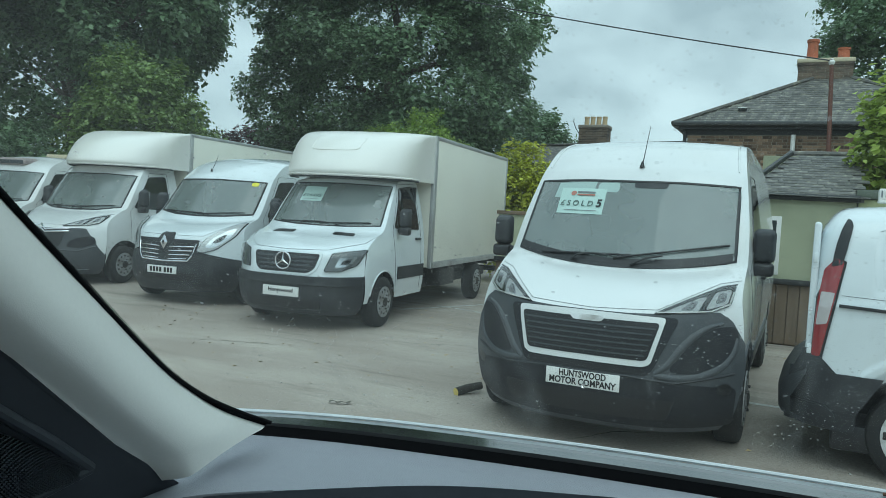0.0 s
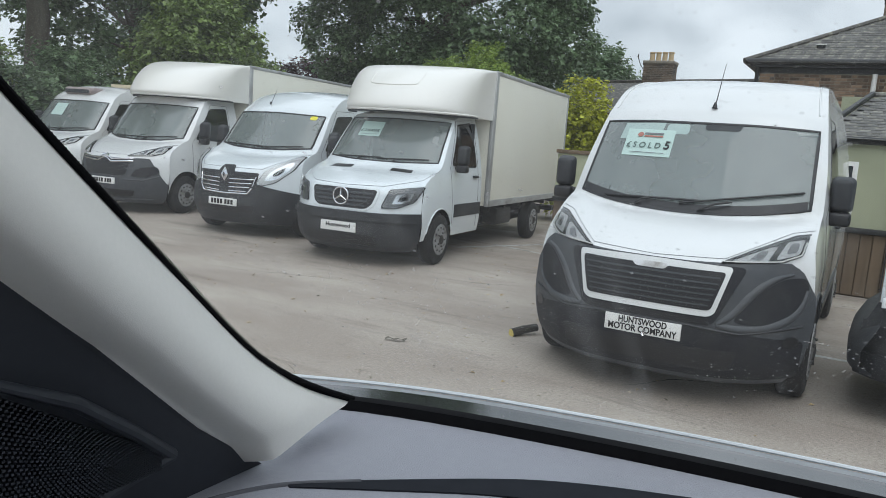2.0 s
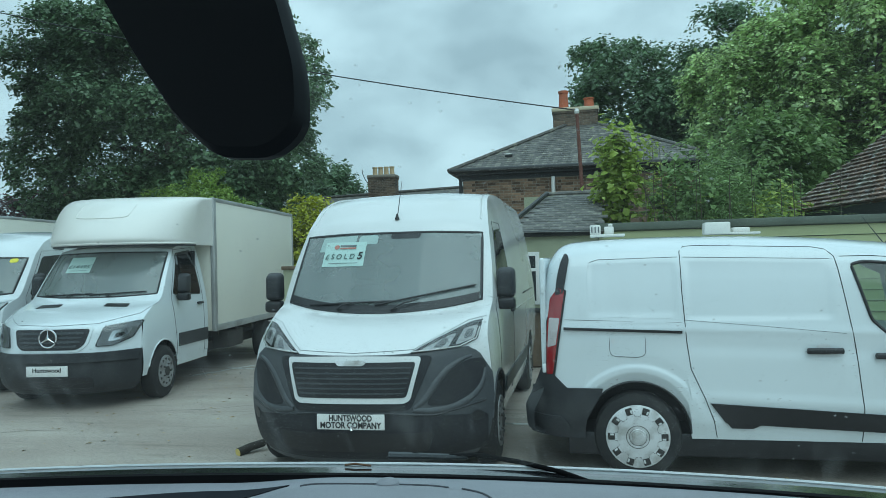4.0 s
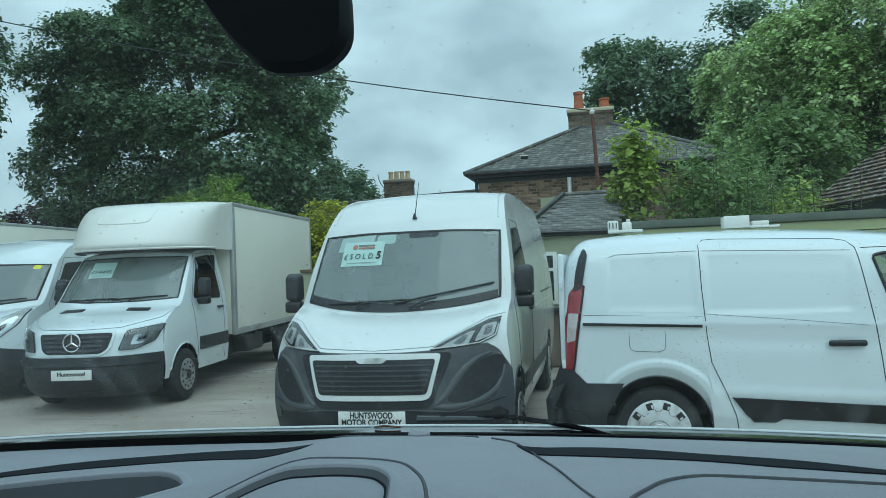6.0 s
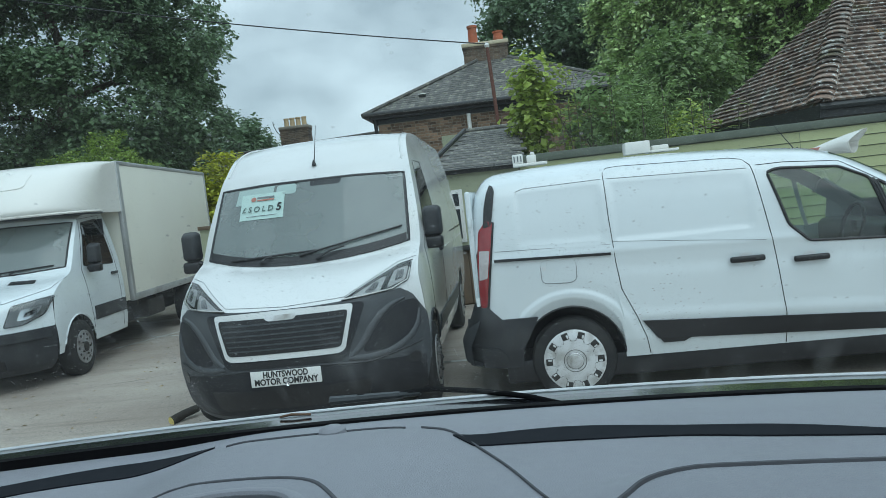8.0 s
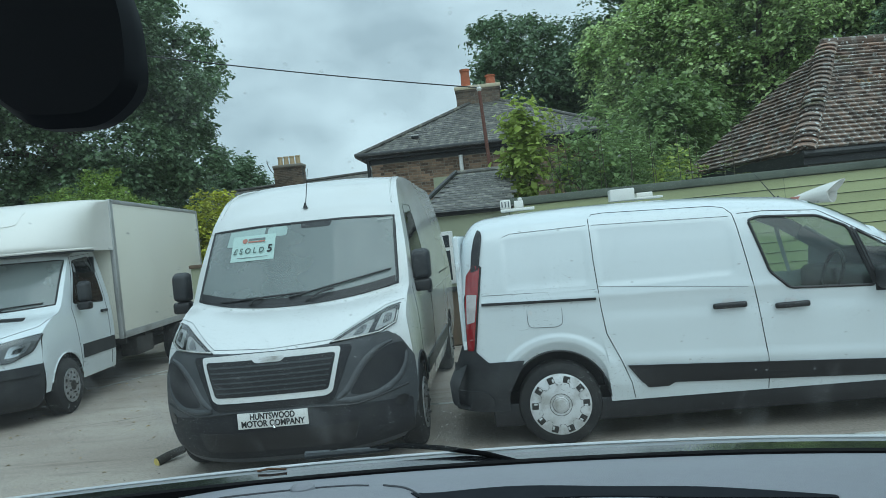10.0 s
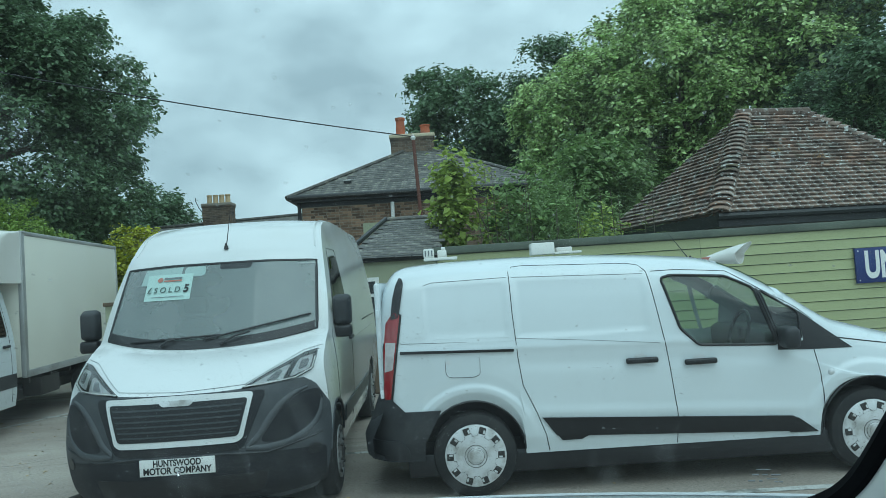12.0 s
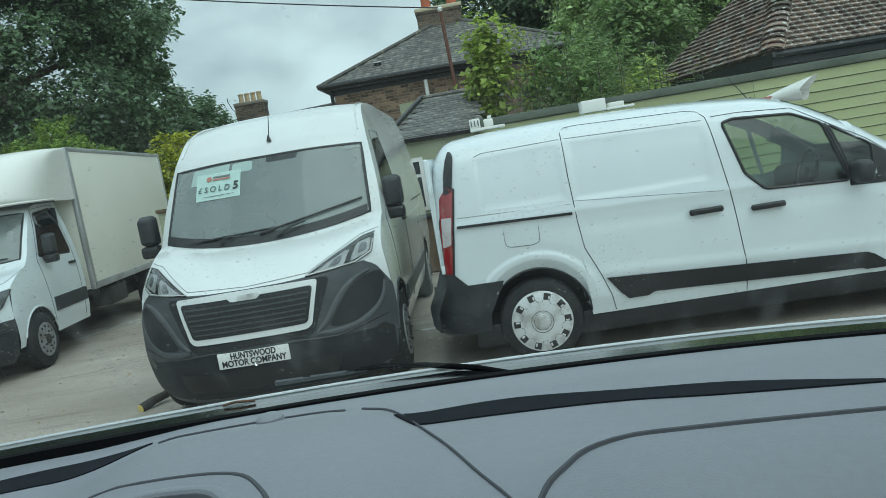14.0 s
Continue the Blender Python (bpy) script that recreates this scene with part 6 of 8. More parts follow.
def build_connect():
    v = thing("delivery_van", pose(1.170, .543, 0, 0, 0, -1.525), "small white delivery van with black side strip and silver wheel covers", "van")
    arches = CONNECT_ARCHES
    W = 1.835
    xs = [.24]
    while xs[-1] < 4.83 - 1e-6:
        near = any(abs(xs[-1] - c[0]) < c[2] + .05 for c in arches)
        xs.append(min(4.83, xs[-1] + (.02 if near or xs[-1] < .5 else .03)))
    rows = []
    for x in xs:
        h = connect_section(x, arches)
        rows.append([(x, o, z) for o, z in h] + [(x, W - o, z) for o, z in h[-2::-1]])
    bm = bmesh.new()
    vs = grid(bm, rows)
    bm.faces.new(vs[0])
    bm.faces.new(vs[-1][::-1])
    glass = [(2.465, 1.595), (2.55, 1.615), (2.98, 1.58), (3.19, 1.475), (3.31, 1.03), (2.70, 1.065), (2.57, 1.20)]
    quarter = [(3.235, 1.455), (3.51, 1.265), (3.50, 1.05), (3.345, 1.03)]
    for poly in (glass, quarter):
        cut_hole(bm, poly, 1, lambda f: f.calc_center_median().y < .3 or f.calc_center_median().y > 1.5)
    bm.normal_update()
    screen_faces = [f for f in bm.faces if 3.0 < f.calc_center_median().x < 3.72 and .28 < f.calc_center_median().y < 1.55 and abs(f.normal.z) > .2]
    bmesh.ops.delete(bm, geom=screen_faces, context="FACES")
    bmesh.ops.recalc_face_normals(bm, faces=bm.faces)
    part("body", bm, PAINT_BLUE, v)

    known = {}

    def section_at(x):
        if x not in known:
            known[x] = connect_section(x, ())
        return known[x]

    def side_y(x, z):
        h = section_at(round(x, 3))
        for (o0, z0), (o1, z1) in zip(h, h[1:]):
            if z <= z1:
                return o0 + (o1 - o0) * max(0, (z - z0) / max(1e-6, z1 - z0))
        return h[-1][0]

    def side_patch(poly, off=.004, step=.07, depth=.012, far=False):
        b2 = clipped(poly, step)
        for w in b2.verts:
            x, z = w.co.x, w.co.y
            o = side_y(x, z) - off
            w.co = Vector((x, W - o if far else o, z))
        bmesh.ops.recalc_face_normals(b2, faces=b2.faces)
        if sum(f.normal.y for f in b2.faces) * (-1 if far else 1) > 0:
            bmesh.ops.reverse_faces(b2, faces=b2.faces)
        return skirt(b2, (0, -depth if far else depth, 0)) if depth else b2

    def seam(pts, r=.0032, closed=False):
        fine, pts = [], list(pts) + ([pts[0]] if closed else [])
        for a, b in zip(pts, pts[1:]):
            n = max(1, math.ceil(math.dist(a, b) / .06))
            fine += [(a[0] + (b[0] - a[0]) * k / n, a[1] + (b[1] - a[1]) * k / n) for k in range(n)]
        fine.append(pts[-1])
        return tube(bmesh.new(), [(x, side_y(x, z) - .0005, z) for x, z in fine], r, 6)

    for far in (False, True):
        g = part("door_window", side_patch(glass, -.004, depth=0, far=far), CLEARGLASS, v, "clear cab door window")
        g.visible_shadow = False
        g = part("quarter_window", side_patch(quarter, -.004, depth=0, far=far), CLEARGLASS, v)
        g.visible_shadow = False
        part("mirror_corner", side_patch([(3.515, 1.275), (3.90, .965), (3.515, .975)], .004, far=far), BLACK, v)
        part("mirror_corner", side_patch([(3.31, 1.022), (3.52, 1.045), (3.52, .975), (3.31, .985)], .004, far=far), BLACK, v)
    part("window_seal", seam(rounded(glass, .03), .012, True), BLACK, v)
    part("window_seal", seam(rounded(quarter, .03), .010, True), BLACK, v)
    part("window_pillar", seam([(3.21, 1.465), (3.328, 1.02)], .016), BLACK, v)
    part("windscreen", skirt(grid_part([[(x, y, spline(ROOFLINE, x)[0] + .004 - .10 * abs((y - .9175) / .92) ** 3) for y in (.27, .5, .75, .92, 1.1, 1.35, 1.565)] for x in (2.98, 3.15, 3.35, 3.55, 3.74)]), (0, 0, -.01)), CLEARGLASS, v, "raked clear windscreen")
    part("sliding_door_seam", seam([(1.40, 1.765), (1.31, 1.76), (1.276, 1.72), (1.28, 1.40), (1.30, 1.05), (1.325, .84), (1.42, .62), (1.48, .45), (1.50, .325)]), BLACK, v)
    part("sliding_door_seam", seam([(1.40, 1.765), (2.22, 1.73), (2.31, 1.71), (2.36, 1.66), (2.375, 1.58), (2.46, .98), (2.50, .55), (2.49, .32)]), BLACK, v)
    part("door_seam", seam([(2.40, 1.655), (2.6, 1.655), (3.0, 1.62), (3.5, 1.30), (3.62, 1.20)]), BLACK, v)
    part("door_seam", seam([(3.59, .97), (3.62, .78), (3.625, .50), (3.605, .32)]), BLACK, v)
    part("shoulder_seam", seam([(.40, 1.215), (1.272, 1.185)], .0022), GREYBAR, v)
    # pressed panel edges; the grey tubes paint the thin shadow of the creases
    part("panel_crease", seam([(.60, 1.655), (.66, 1.674), (1.255, 1.680)], .0028), GREYBAR, v)
    part("panel_crease", seam([(.60, 1.655), (.578, 1.60), (.576, 1.40), (.60, 1.29), (.68, 1.235), (1.255, 1.215)], .0013), PAINT_BLUE, v)
    part("panel_crease", seam([(1.30, 1.678), (2.33, 1.640)], .0028), GREYBAR, v)
    part("panel_crease", seam([(1.29, 1.205), (1.85, 1.155), (2.40, 1.10)], .0018), GREYBAR, v)
    flap = part("fuel_flap", seam(rounded([(.735, 1.115), (1.005, 1.10), (1.0, .945), (.95, .925), (.735, .935)], .05), .0028, True), GREYBAR, v)
    part("finger_dent", lathe(bmesh.new(), [(-.004, .016), (-.001, .018), (.002, .004)], 14, "y", .76, side_y(.76, 1.05), 1.05), SILVER, flap)
    part("door_rail", side_patch([(.39, 1.137), (1.27, 1.105), (1.27, 1.125), (.39, 1.158)], .016, .02), BLACK, v, "black sliding door rail")
    strip_part = part("side_strip", side_patch([(1.456, .585), (3.38, .478), (3.47, .42), (3.40, .355), (1.85, .425), (1.56, .44)], .014), BLACK, v, "black plastic rubbing strip")
    part("strip_foot", side_patch([(1.51, .52), (1.80, .50), (1.82, .435), (1.75, .40), (1.60, .40)], .0125), BLACK, strip_part)
    part("strip_foot", side_patch([(3.30, .46), (3.42, .46), (3.57, .345), (3.36, .345)], .0135), BLACK, strip_part)
    for x, z in ((2.25, .975), (2.70, .94)):
        h = part("door_handle", boxed(x - .125, x + .125, side_y(x, z) - .045, side_y(x, z) - .008, z - .022, z + .022, bevel=.015, segments=3), BLACK, v)
        cup = side_patch(rounded([(x - .055, z - .03), (x - .05, z + .045), (x + .03, z + .055), (x + .065, z - .03)], .03), .002, .03, .004)
        part("handle_cup", cup, SILVER, h)
    part("indicator", lathe(bmesh.new(), [(0, .026), (-.01, .022), (-.016, .006)], 20, "y", 3.70, side_y(3.70, .79), .79), SILVER, v)
    bmp = bmesh.new()
    h0 = [(.20, .34), (.05, .36), (.04, .50), (.10, .62), (.20, .69)]
    prof = []
    for k in range(15):
        u = k / 14
        y = -.012 + (W + .024) * u
        e = (abs(u - .5) * 2) ** 6
        prof.append([(x + .10 * e * (1 if x < .15 else .3), y, z) for x, z in h0])
    grid(bmp, prof)
    part("rear_bumper", bmp, PLASTIC, v, "black plastic rear bumper")
    corner = part("bumper_corner", side_patch([(.10, .30), (.535, .30), (.545, .69), (.12, .69)], .010, .03), PLASTIC, v)
    part("bumper_corner", side_patch([(.54, .43), (.665, .655), (.68, .69), (.54, .69)], .010, .03), PLASTIC, v)
    part("bumper_rib", side_patch(rounded([(.10, .47), (.36, .47), (.42, .40), (.42, .34), (.10, .36)], .03), .028, .04), PLASTIC, corner)
    part("lamp_foot", side_patch([(.20, .83), (.262, .83), (.41, .685), (.14, .685)], .011, .03), PLASTIC, corner)
    tail = part("tail_lamp", side_patch(rounded([(.245, .79), (.297, .79), (.402, 1.44), (.350, 1.46), (.285, 1.38), (.255, 1.15)], .015), .014, .03), RED, v, "tall red and clear tail lamp")
    part("reverse_lens", side_patch(rounded([(.258, 1.0), (.326, 1.02), (.360, 1.23), (.276, 1.23)], .010), .019, .03), CLEAR_LENS, tail)
    part("lamp_edge", side_patch([(.240, .77), (.312, .78), (.417, 1.44), (.36, 1.475), (.25, 1.20)], .009, .03), BLACK, v)
    part("rear_pillar", side_patch(rounded([(.325, 1.40), (.392, 1.42), (.415, 1.54), (.440, 1.68), (.430, 1.72), (.405, 1.735), (.372, 1.66), (.345, 1.55)], .015), .014, .02), BLACK, v)
    rd = bmesh.new()
    for z in (.80, 1.42):
        box(rd, .215, .245, .03, .075, z, z + .07, bevel=.008)
    part("rear_hinge", rd, PAINT_BLUE, v)
    part("rear_doors", boxed(.205, .25, .09, W - .09, .70, 1.70, bevel=.02, segments=3), PAINT_BLUE, v)
    for x in (.925, 3.99):
        for y, sg in ((.115, -1), (W - .115, 1)):
            w = wheel(v, 0, 0, .325, 1, "cover", .2, .212)
            w.matrix_basis = pose(x, y, .325, 0, 0, -90 if sg < 0 else 90)
        n = 20
        for s in ((.03, .5), (W - .5, W - .03)):
            liner = bmesh.new()
            grid(liner, [[(x + .396 * math.cos(math.pi * k / n), y, .350 + .396 * math.sin(math.pi * k / n)) for k in range(n + 1)] for y in s])
            part("arch_liner", liner, BLACK, v)
            inner = .50 if s[0] < .5 else W - .52
            part("arch_back", boxed(x - .42, x + .42, inner, inner + .02, .30, .80), BLACK, v)
        part("arch_lip", tube(bmesh.new(), [(x + .394 * math.cos(math.pi * k / 24), side_y(x + .394 * math.cos(math.pi * k / 24), .350 + .394 * math.sin(math.pi * k / 24)) + .004, .350 + .394 * math.sin(math.pi * k / 24)) for k in range(25)], .007, 6), PLASTIC, v)
    part("underside", boxed(.4, 4.6, .06, W - .06, .165, .345, bevel=.02), BLACK, v)
    # door mirror, cab furniture
    m = bmesh.new()
    box(m, 3.31, 3.43, -.16, .03, 1.0, 1.17, bevel=.045, segments=3)
    part("door_mirror", m, PLASTIC, v, "black plastic door mirror")
    part("bulkhead", boxed(2.36, 2.40, .14, W - .14, .35, 1.60), STEEL, v)
    for y in (.48, 1.34):
        s = part("seat", boxed(2.50, 3.05, y - .24, y + .24, .62, .82, bevel=.07, segments=3), BLACK, v, "dark cloth cab seat")
        b2 = boxed(2.44, 2.60, y - .23, y + .23, .78, 1.32, bevel=.06, segments=3)
        part("backrest", b2, PLASTIC_GREY, s)
        part("headrest", boxed(2.44, 2.54, y - .13, y + .13, 1.36, 1.54, bevel=.045, segments=3), BLACK, s)
    st = bmesh.new()
    ring = [(3.20 + .055 * math.sin(2 * math.pi * k / 24), .48 + .18 * math.cos(2 * math.pi * k / 24), 1.10 + .17 * math.sin(2 * math.pi * k / 24)) for k in range(25)]
    tube(st, ring, .016, 8)
    box(st, 3.19, 3.22, .44, .52, 1.05, 1.14, bevel=.01)
    part("steering_wheel", st, BLACK, v)
    part("dash_panel", boxed(3.36, 3.75, .14, W - .14, .62, 1.10, bevel=.08, segments=3), BLACK, v)
    # front lamp and bonnet shut line
    part("headlamp", side_patch(rounded([(4.35, .86), (4.62, .72), (4.60, .82), (4.40, .94)], .02), .008), LAMP, v)
    part("front_bumper", boxed(4.45, 4.86, .25, W - .25, .30, .62, bevel=.08, segments=3), PLASTIC, v)
    part("bonnet_seam", seam([(3.72, 1.06), (4.0, 1.01), (4.35, .95)], .005), BLACK, v)
    aerial(v, Vector((2.98, .9, 1.715)), Vector((2.80, .9, 1.975)))
    # things lying on the roof
    a = thing("roof_bracket", v.matrix_world @ pose(.74, .72, 1.853), "white plastic bracket standing on the delivery van roof", "bracket")
    part("foot", boxed(-.14, .15, -.10, .10, .012, .035, bevel=.006), POD, a)
    part("slotted_back", boxed(-.14, -.05, -.08, .08, .035, .115, bevel=.01), POD, a)
    for k in range(3):
        part("slot", boxed(-.128 + .028 * k, -.118 + .028 * k, -.085, -.078, .05, .10), GREYBAR, a)
    part("block", boxed(-.02, .06, -.06, .06, .035, .10, bevel=.01), POD, a)
    part("upright", boxed(.015, .05, -.05, .05, .10, .125, bevel=.006), POD, a)
    b = thing("plastic_box", v.matrix_world @ pose(1.62, .62, 1.853), "white plastic box lying on the delivery van roof", "box")
    part("case", boxed(-.10, .10, -.09, .09, 0, .10, bevel=.010), POD, b)
    c = thing("plastic_cover", v.matrix_world @ pose(1.83, .66, 1.85), "white plastic cover lying on the delivery van roof", "cover")
    part("sheet", boxed(-.11, .12, -.11, .11, 0, .018, bevel=.006), POD, c)
    part("block", boxed(-.08, .05, -.05, .07, .018, .058, bevel=.008), POD, c)
    d = thing("plastic_scoop", v.matrix_world @ pose(3.18, .70, 1.665, 0, 0, -38), "white plastic scoop lying open on the van roof", "scoop")
    rows, inner = [], []
    for k in range(10):
        u = k / 9
        r = .028 + .092 * u ** 1.1
        ring = []
        for i in range(25):
            g = 2 * math.pi * i / 24
            lip = .10 * max(0, math.sin(g)) * u ** 3
            ring.append(Vector((-.20 + .36 * u + lip, r * 1.15 * math.cos(g), .036 + .055 * u + r * .78 * math.sin(g))))
        mid = sum(ring[:-1], Vector()) / 24
        rows.append(ring)
        inner.append([mid.lerp(p, .93) for p in ring])
    sc = grid_part(rows + inner[::-1])
    bmesh.ops.recalc_face_normals(sc, faces=sc.faces)
    part("shell", sc, POD, d)
    part("marking", boxed(-.15, -.03, -.062, -.045, .045, .075, bevel=.004), ORANGE, d)
    return v


build_connect()

# ---- the car that the camera sits in: x across, nose to +y, middle at x = 1.58 ----
DASH = material("grained_dashboard", (0.280, 0.286, 0.320), 0.5, grain=0.07, grain_scale=140.0, stain=(0.25, 0.255, 0.28), stain_scale=5.0, stain_at=(0.45, 0.8), bump=0.22, bump_scale=700.0, spec=0.5)
# darker than the dashboard: shade inside tray and bin is put into this colour
TRAY_SHADED = material("shaded_tray_plastic", (0.12, 0.125, 0.138), 0.6, grain=0.05, grain_scale=90.0, spec=0.3, bump=0.10, bump_scale=900.0)
DASH_GROOVE = material("dashboard_groove", (0.10, 0.102, 0.113), 0.75, spec=0.2, grain=0.1, grain_scale=60.0)
DASH_DARK = material("dark_vent", (0.020, 0.022, 0.027), 0.85, spec=0.08, grain=0.2, grain_scale=60.0)
TRIM = material("pale_pillar_fabric", (0.74, 0.73, 0.69), 0.85, grain=0.03, grain_scale=300.0, bump=0.05, bump_scale=1200.0)
SEAL = material("rubber_seal", (0.006, 0.006, 0.007), 0.9, spec=0.08, grain=0.2, grain_scale=60.0)
FRIT = material("glossy_black_print", (0.012, 0.013, 0.015), 0.12, spec=0.9, coat=0.8, grain=0.2, grain_scale=40.0)
CORNER = material("black_corner_plastic", (0.022, 0.025, 0.032), 0.5, grain=0.12, grain_scale=120.0, spec=0.4)
SHROUD = material("black_shroud", (0.007, 0.009, 0.013), 0.6, grain=0.15, grain_scale=20.0, spec=0.25)
GLINT = material("screen_edge_glint", (0.62, 0.66, 0.68), 0.25, grain=0.15, grain_scale=18.0)
CHANNEL = material("grey_screen_channel", (0.26, 0.28, 0.29), 0.35, grain=0.3, grain_scale=25.0)
TWIG = material("dry_twig", (0.13, 0.075, 0.045), 0.9, grain=0.3, grain_scale=120.0)
HEADLINER = material("pale_headliner", (0.62, 0.61, 0.58), 0.9, grain=0.03, grain_scale=80.0)
EDGE_Y = [(.55, -4.56), (.80, -4.43), (1.0, -4.375), (1.25, -4.335), (1.5, -4.315), (1.75, -4.32), (2.0, -4.35), (2.2, -4.40), (2.4, -4.47), (2.65, -4.60)]
car = thing("car_interior", pose(0, 0, 0), "car cabin with grey dashboard, pale pillar trim and dusty windscreen", "car")


def smooth(a, b, v):
    u = max(0.0, min(1.0, (v - a) / (b - a)))
    return u * u * (3 - 2 * u)


TRAY_BACK = [(.906, -4.630), (.971, -4.579), (1.059, -4.529), (1.13, -4.500), (1.178, -4.491), (1.211, -4.512), (1.237, -4.546)]
TRAY_NEAR = [(.906, -4.640), (.94, -4.680), (.981, -4.687), (1.047, -4.669), (1.102, -4.648), (1.155, -4.626), (1.208, -4.600), (1.237, -4.546)]


def dash_z(x, y):
    e = spline(EDGE_Y, x)[0]
    d = e - y
    flat = 1 - smooth(1.25, 1.42, x)
    z = 1.405 + (1 - flat) * .020 * smooth(0, .14, d) - flat * .012 * smooth(0, .05, d) - .11 * smooth(.34, .62, d)
    hump = smooth(1.28, 1.42, x) * (1 - smooth(1.55, 1.66, x))
    z += .012 * hump * smooth(.10, .17, d)
    hood = smooth(1.70, 1.82, x) * (1 - smooth(2.2, 2.35, x))
    z += .020 * hood * smooth(.28, .33, d)
    z -= .010 * (1 - smooth(.78, .86, x)) * smooth(.03, .16, d)
    return z


TRAY = rounded(TRAY_BACK + TRAY_NEAR[-2:0:-1], .014, 5)


def inside(poly, x, y):
    odd = False
    for (ax, ay), (bx, by) in zip(poly, poly[1:] + poly[:1]):
        if (ay > y) != (by > y) and x < ax + (bx - ax) * (y - ay) / (by - ay):
            odd = not odd
    return odd


bm = bmesh.new()
rows = []
for i in range(481):
    x = .58 + 2.06 * i / 480
    e = spline(EDGE_Y, x)[0]
    rows.append([(x, e - .62 * (j / 200), dash_z(x, e - .62 * j / 200)) for j in range(201)])
grid(bm, rows)
bmesh.ops.recalc_face_normals(bm, faces=bm.faces)
if sum(f.normal.z for f in bm.faces) < 0:
    bmesh.ops.reverse_faces(bm, faces=bm.faces)
BIN = rounded([(1.325, -4.83), (1.338, -4.72), (1.362, -4.650), (1.392, -4.622), (1.454, -4.608), (1.497, -4.614), (1.521, -4.645), (1.534, -4.70), (1.548, -4.83)], .016, 4)
well = {v for v in bm.verts if 1.30 < v.co.x < 1.57 and -4.85 < v.co.y < -4.59 and inside(BIN, v.co.x, v.co.y)}
well |= {v for v in bm.verts if .89 < v.co.x < 1.25 and -4.72 < v.co.y < -4.47 and inside(TRAY, v.co.x, v.co.y)}
bmesh.ops.delete(bm, geom=[f for f in bm.faces if any(v in well for v in f.verts)], context="FACES_ONLY")
dash = part("dashboard", bm, DASH, car, "dark grey grained plastic dashboard")


def strip(upper, lower, off=.0015, n=24):
    bm = bmesh.new()
    rows = []
    for a in (upper, lower):
        row = []
        for k in range(n + 1):
            x = a[0][0] + (a[-1][0] - a[0][0]) * k / n
            y = spline(a, x)[0]
            row.append((x, y, dash_z(x, y) + off))
        rows.append(row)
    grid(bm, rows)
    return skirt(bm, (0, 0, -.005))


def dash_line(pts, r, lift=.0005):
    keys = [(i, *p) for i, p in enumerate(pts)]
    n = (len(pts) - 1) * 5
    fine = [spline(keys, (len(pts) - 1) * i / n) for i in range(n + 1)]
    return tube(bmesh.new(), [(x, y, dash_z(x, y) + lift) for x, y in fine], r, 6)


part("vent_slot", strip([(1.624, -4.482), (1.73, -4.477), (1.835, -4.501), (1.92, -4.522), (2.02, -4.566)], [(1.645, -4.510), (1.73, -4.515), (1.824, -4.526), (1.90, -4.546), (2.02, -4.572)]), DASH_DARK, dash, "long dark demister vent")
part("vent_slot", strip([(.857, -4.601), (.905, -4.555), (1.017, -4.466), (1.141, -4.411), (1.211, -4.388), (1.283, -4.378), (1.346, -4.382)], [(.862, -4.604), (.918, -4.566), (1.003, -4.512), (1.158, -4.447), (1.228, -4.430), (1.312, -4.418), (1.346, -4.386)], n=60), DASH_DARK, dash, "long dark demister vent")
part("bin_rim", dash_line([(1.25, -4.79), (1.283, -4.715), (1.312, -4.64), (1.357, -4.592), (1.445, -4.579), (1.508, -4.589), (1.540, -4.625), (1.562, -4.675), (1.585, -4.76)], .0024, -.0008), DASH_GROOVE, dash)
part("panel_joint", dash_line([(1.591, -4.457), (1.624, -4.473), (1.669, -4.553), (1.701, -4.63), (1.735, -4.71)], .0012, .0008), DASH_GROOVE, dash)
part("panel_joint", dash_line([(1.72, -4.75), (1.74, -4.686), (1.759, -4.663), (1.785, -4.648), (1.857, -4.652), (1.946, -4.662), (2.05, -4.675)], .0024), DASH_GROOVE, dash)
part("panel_joint", dash_line([(1.40, -4.478), (1.432, -4.465), (1.513, -4.451), (1.576, -4.462)], .0011, .0008), DASH_GROOVE, dash)
part("tray_rim", dash_line([(.805, -4.711), (.822, -4.653), (.857, -4.602), (.90, -4.561)], .0022), DASH_GROOVE, dash)
# sunken tray: flange, rounded rim, steep walls, floor
mid_x, mid_y = 1.07, -4.585


def tray_ring(grow, down, shape=None, mx=mid_x, my=mid_y, stretch=1.9):
    out = []
    for x, y in shape or TRAY:
        d = Vector((x - mx, (y - my) * stretch)).normalized() * grow
        out.append((x + d.x, y + d.y, dash_z(x + d.x, y + d.y) - down))
    return out + out[:1]


well_bm = bmesh.new()
part("tray_rim", grid_part([tray_ring(g, d) for g, d in ((.013, .0008), (.009, -.0010), (.003, -.0017), (0, -.0012), (-.0015, .0005), (-.0022, .006))]), DASH, dash)
rings = grid(well_bm, [tray_ring(g, d) for g, d in ((-.0018, .0035), (-.0024, .0065), (-.009, .048), (-.014, .056), (-.022, .058))])
well_bm.faces.new(rings[-1][:-1])
bmesh.ops.remove_doubles(well_bm, verts=well_bm.verts, dist=1e-6)
bmesh.ops.recalc_face_normals(well_bm, faces=well_bm.faces)
part("tray", well_bm, TRAY_SHADED, dash, "deep tray sunk into the dashboard, its shade put into the grey")
b_ring = functools.partial(tray_ring, shape=BIN, mx=1.44, my=-4.74, stretch=.8)
part("bin_rim", grid_part([b_ring(g, d) for g, d in ((.012, .0008), (.008, -.0016), (.003, -.0024), (0, -.0018), (-.002, .001))]), DASH, dash)
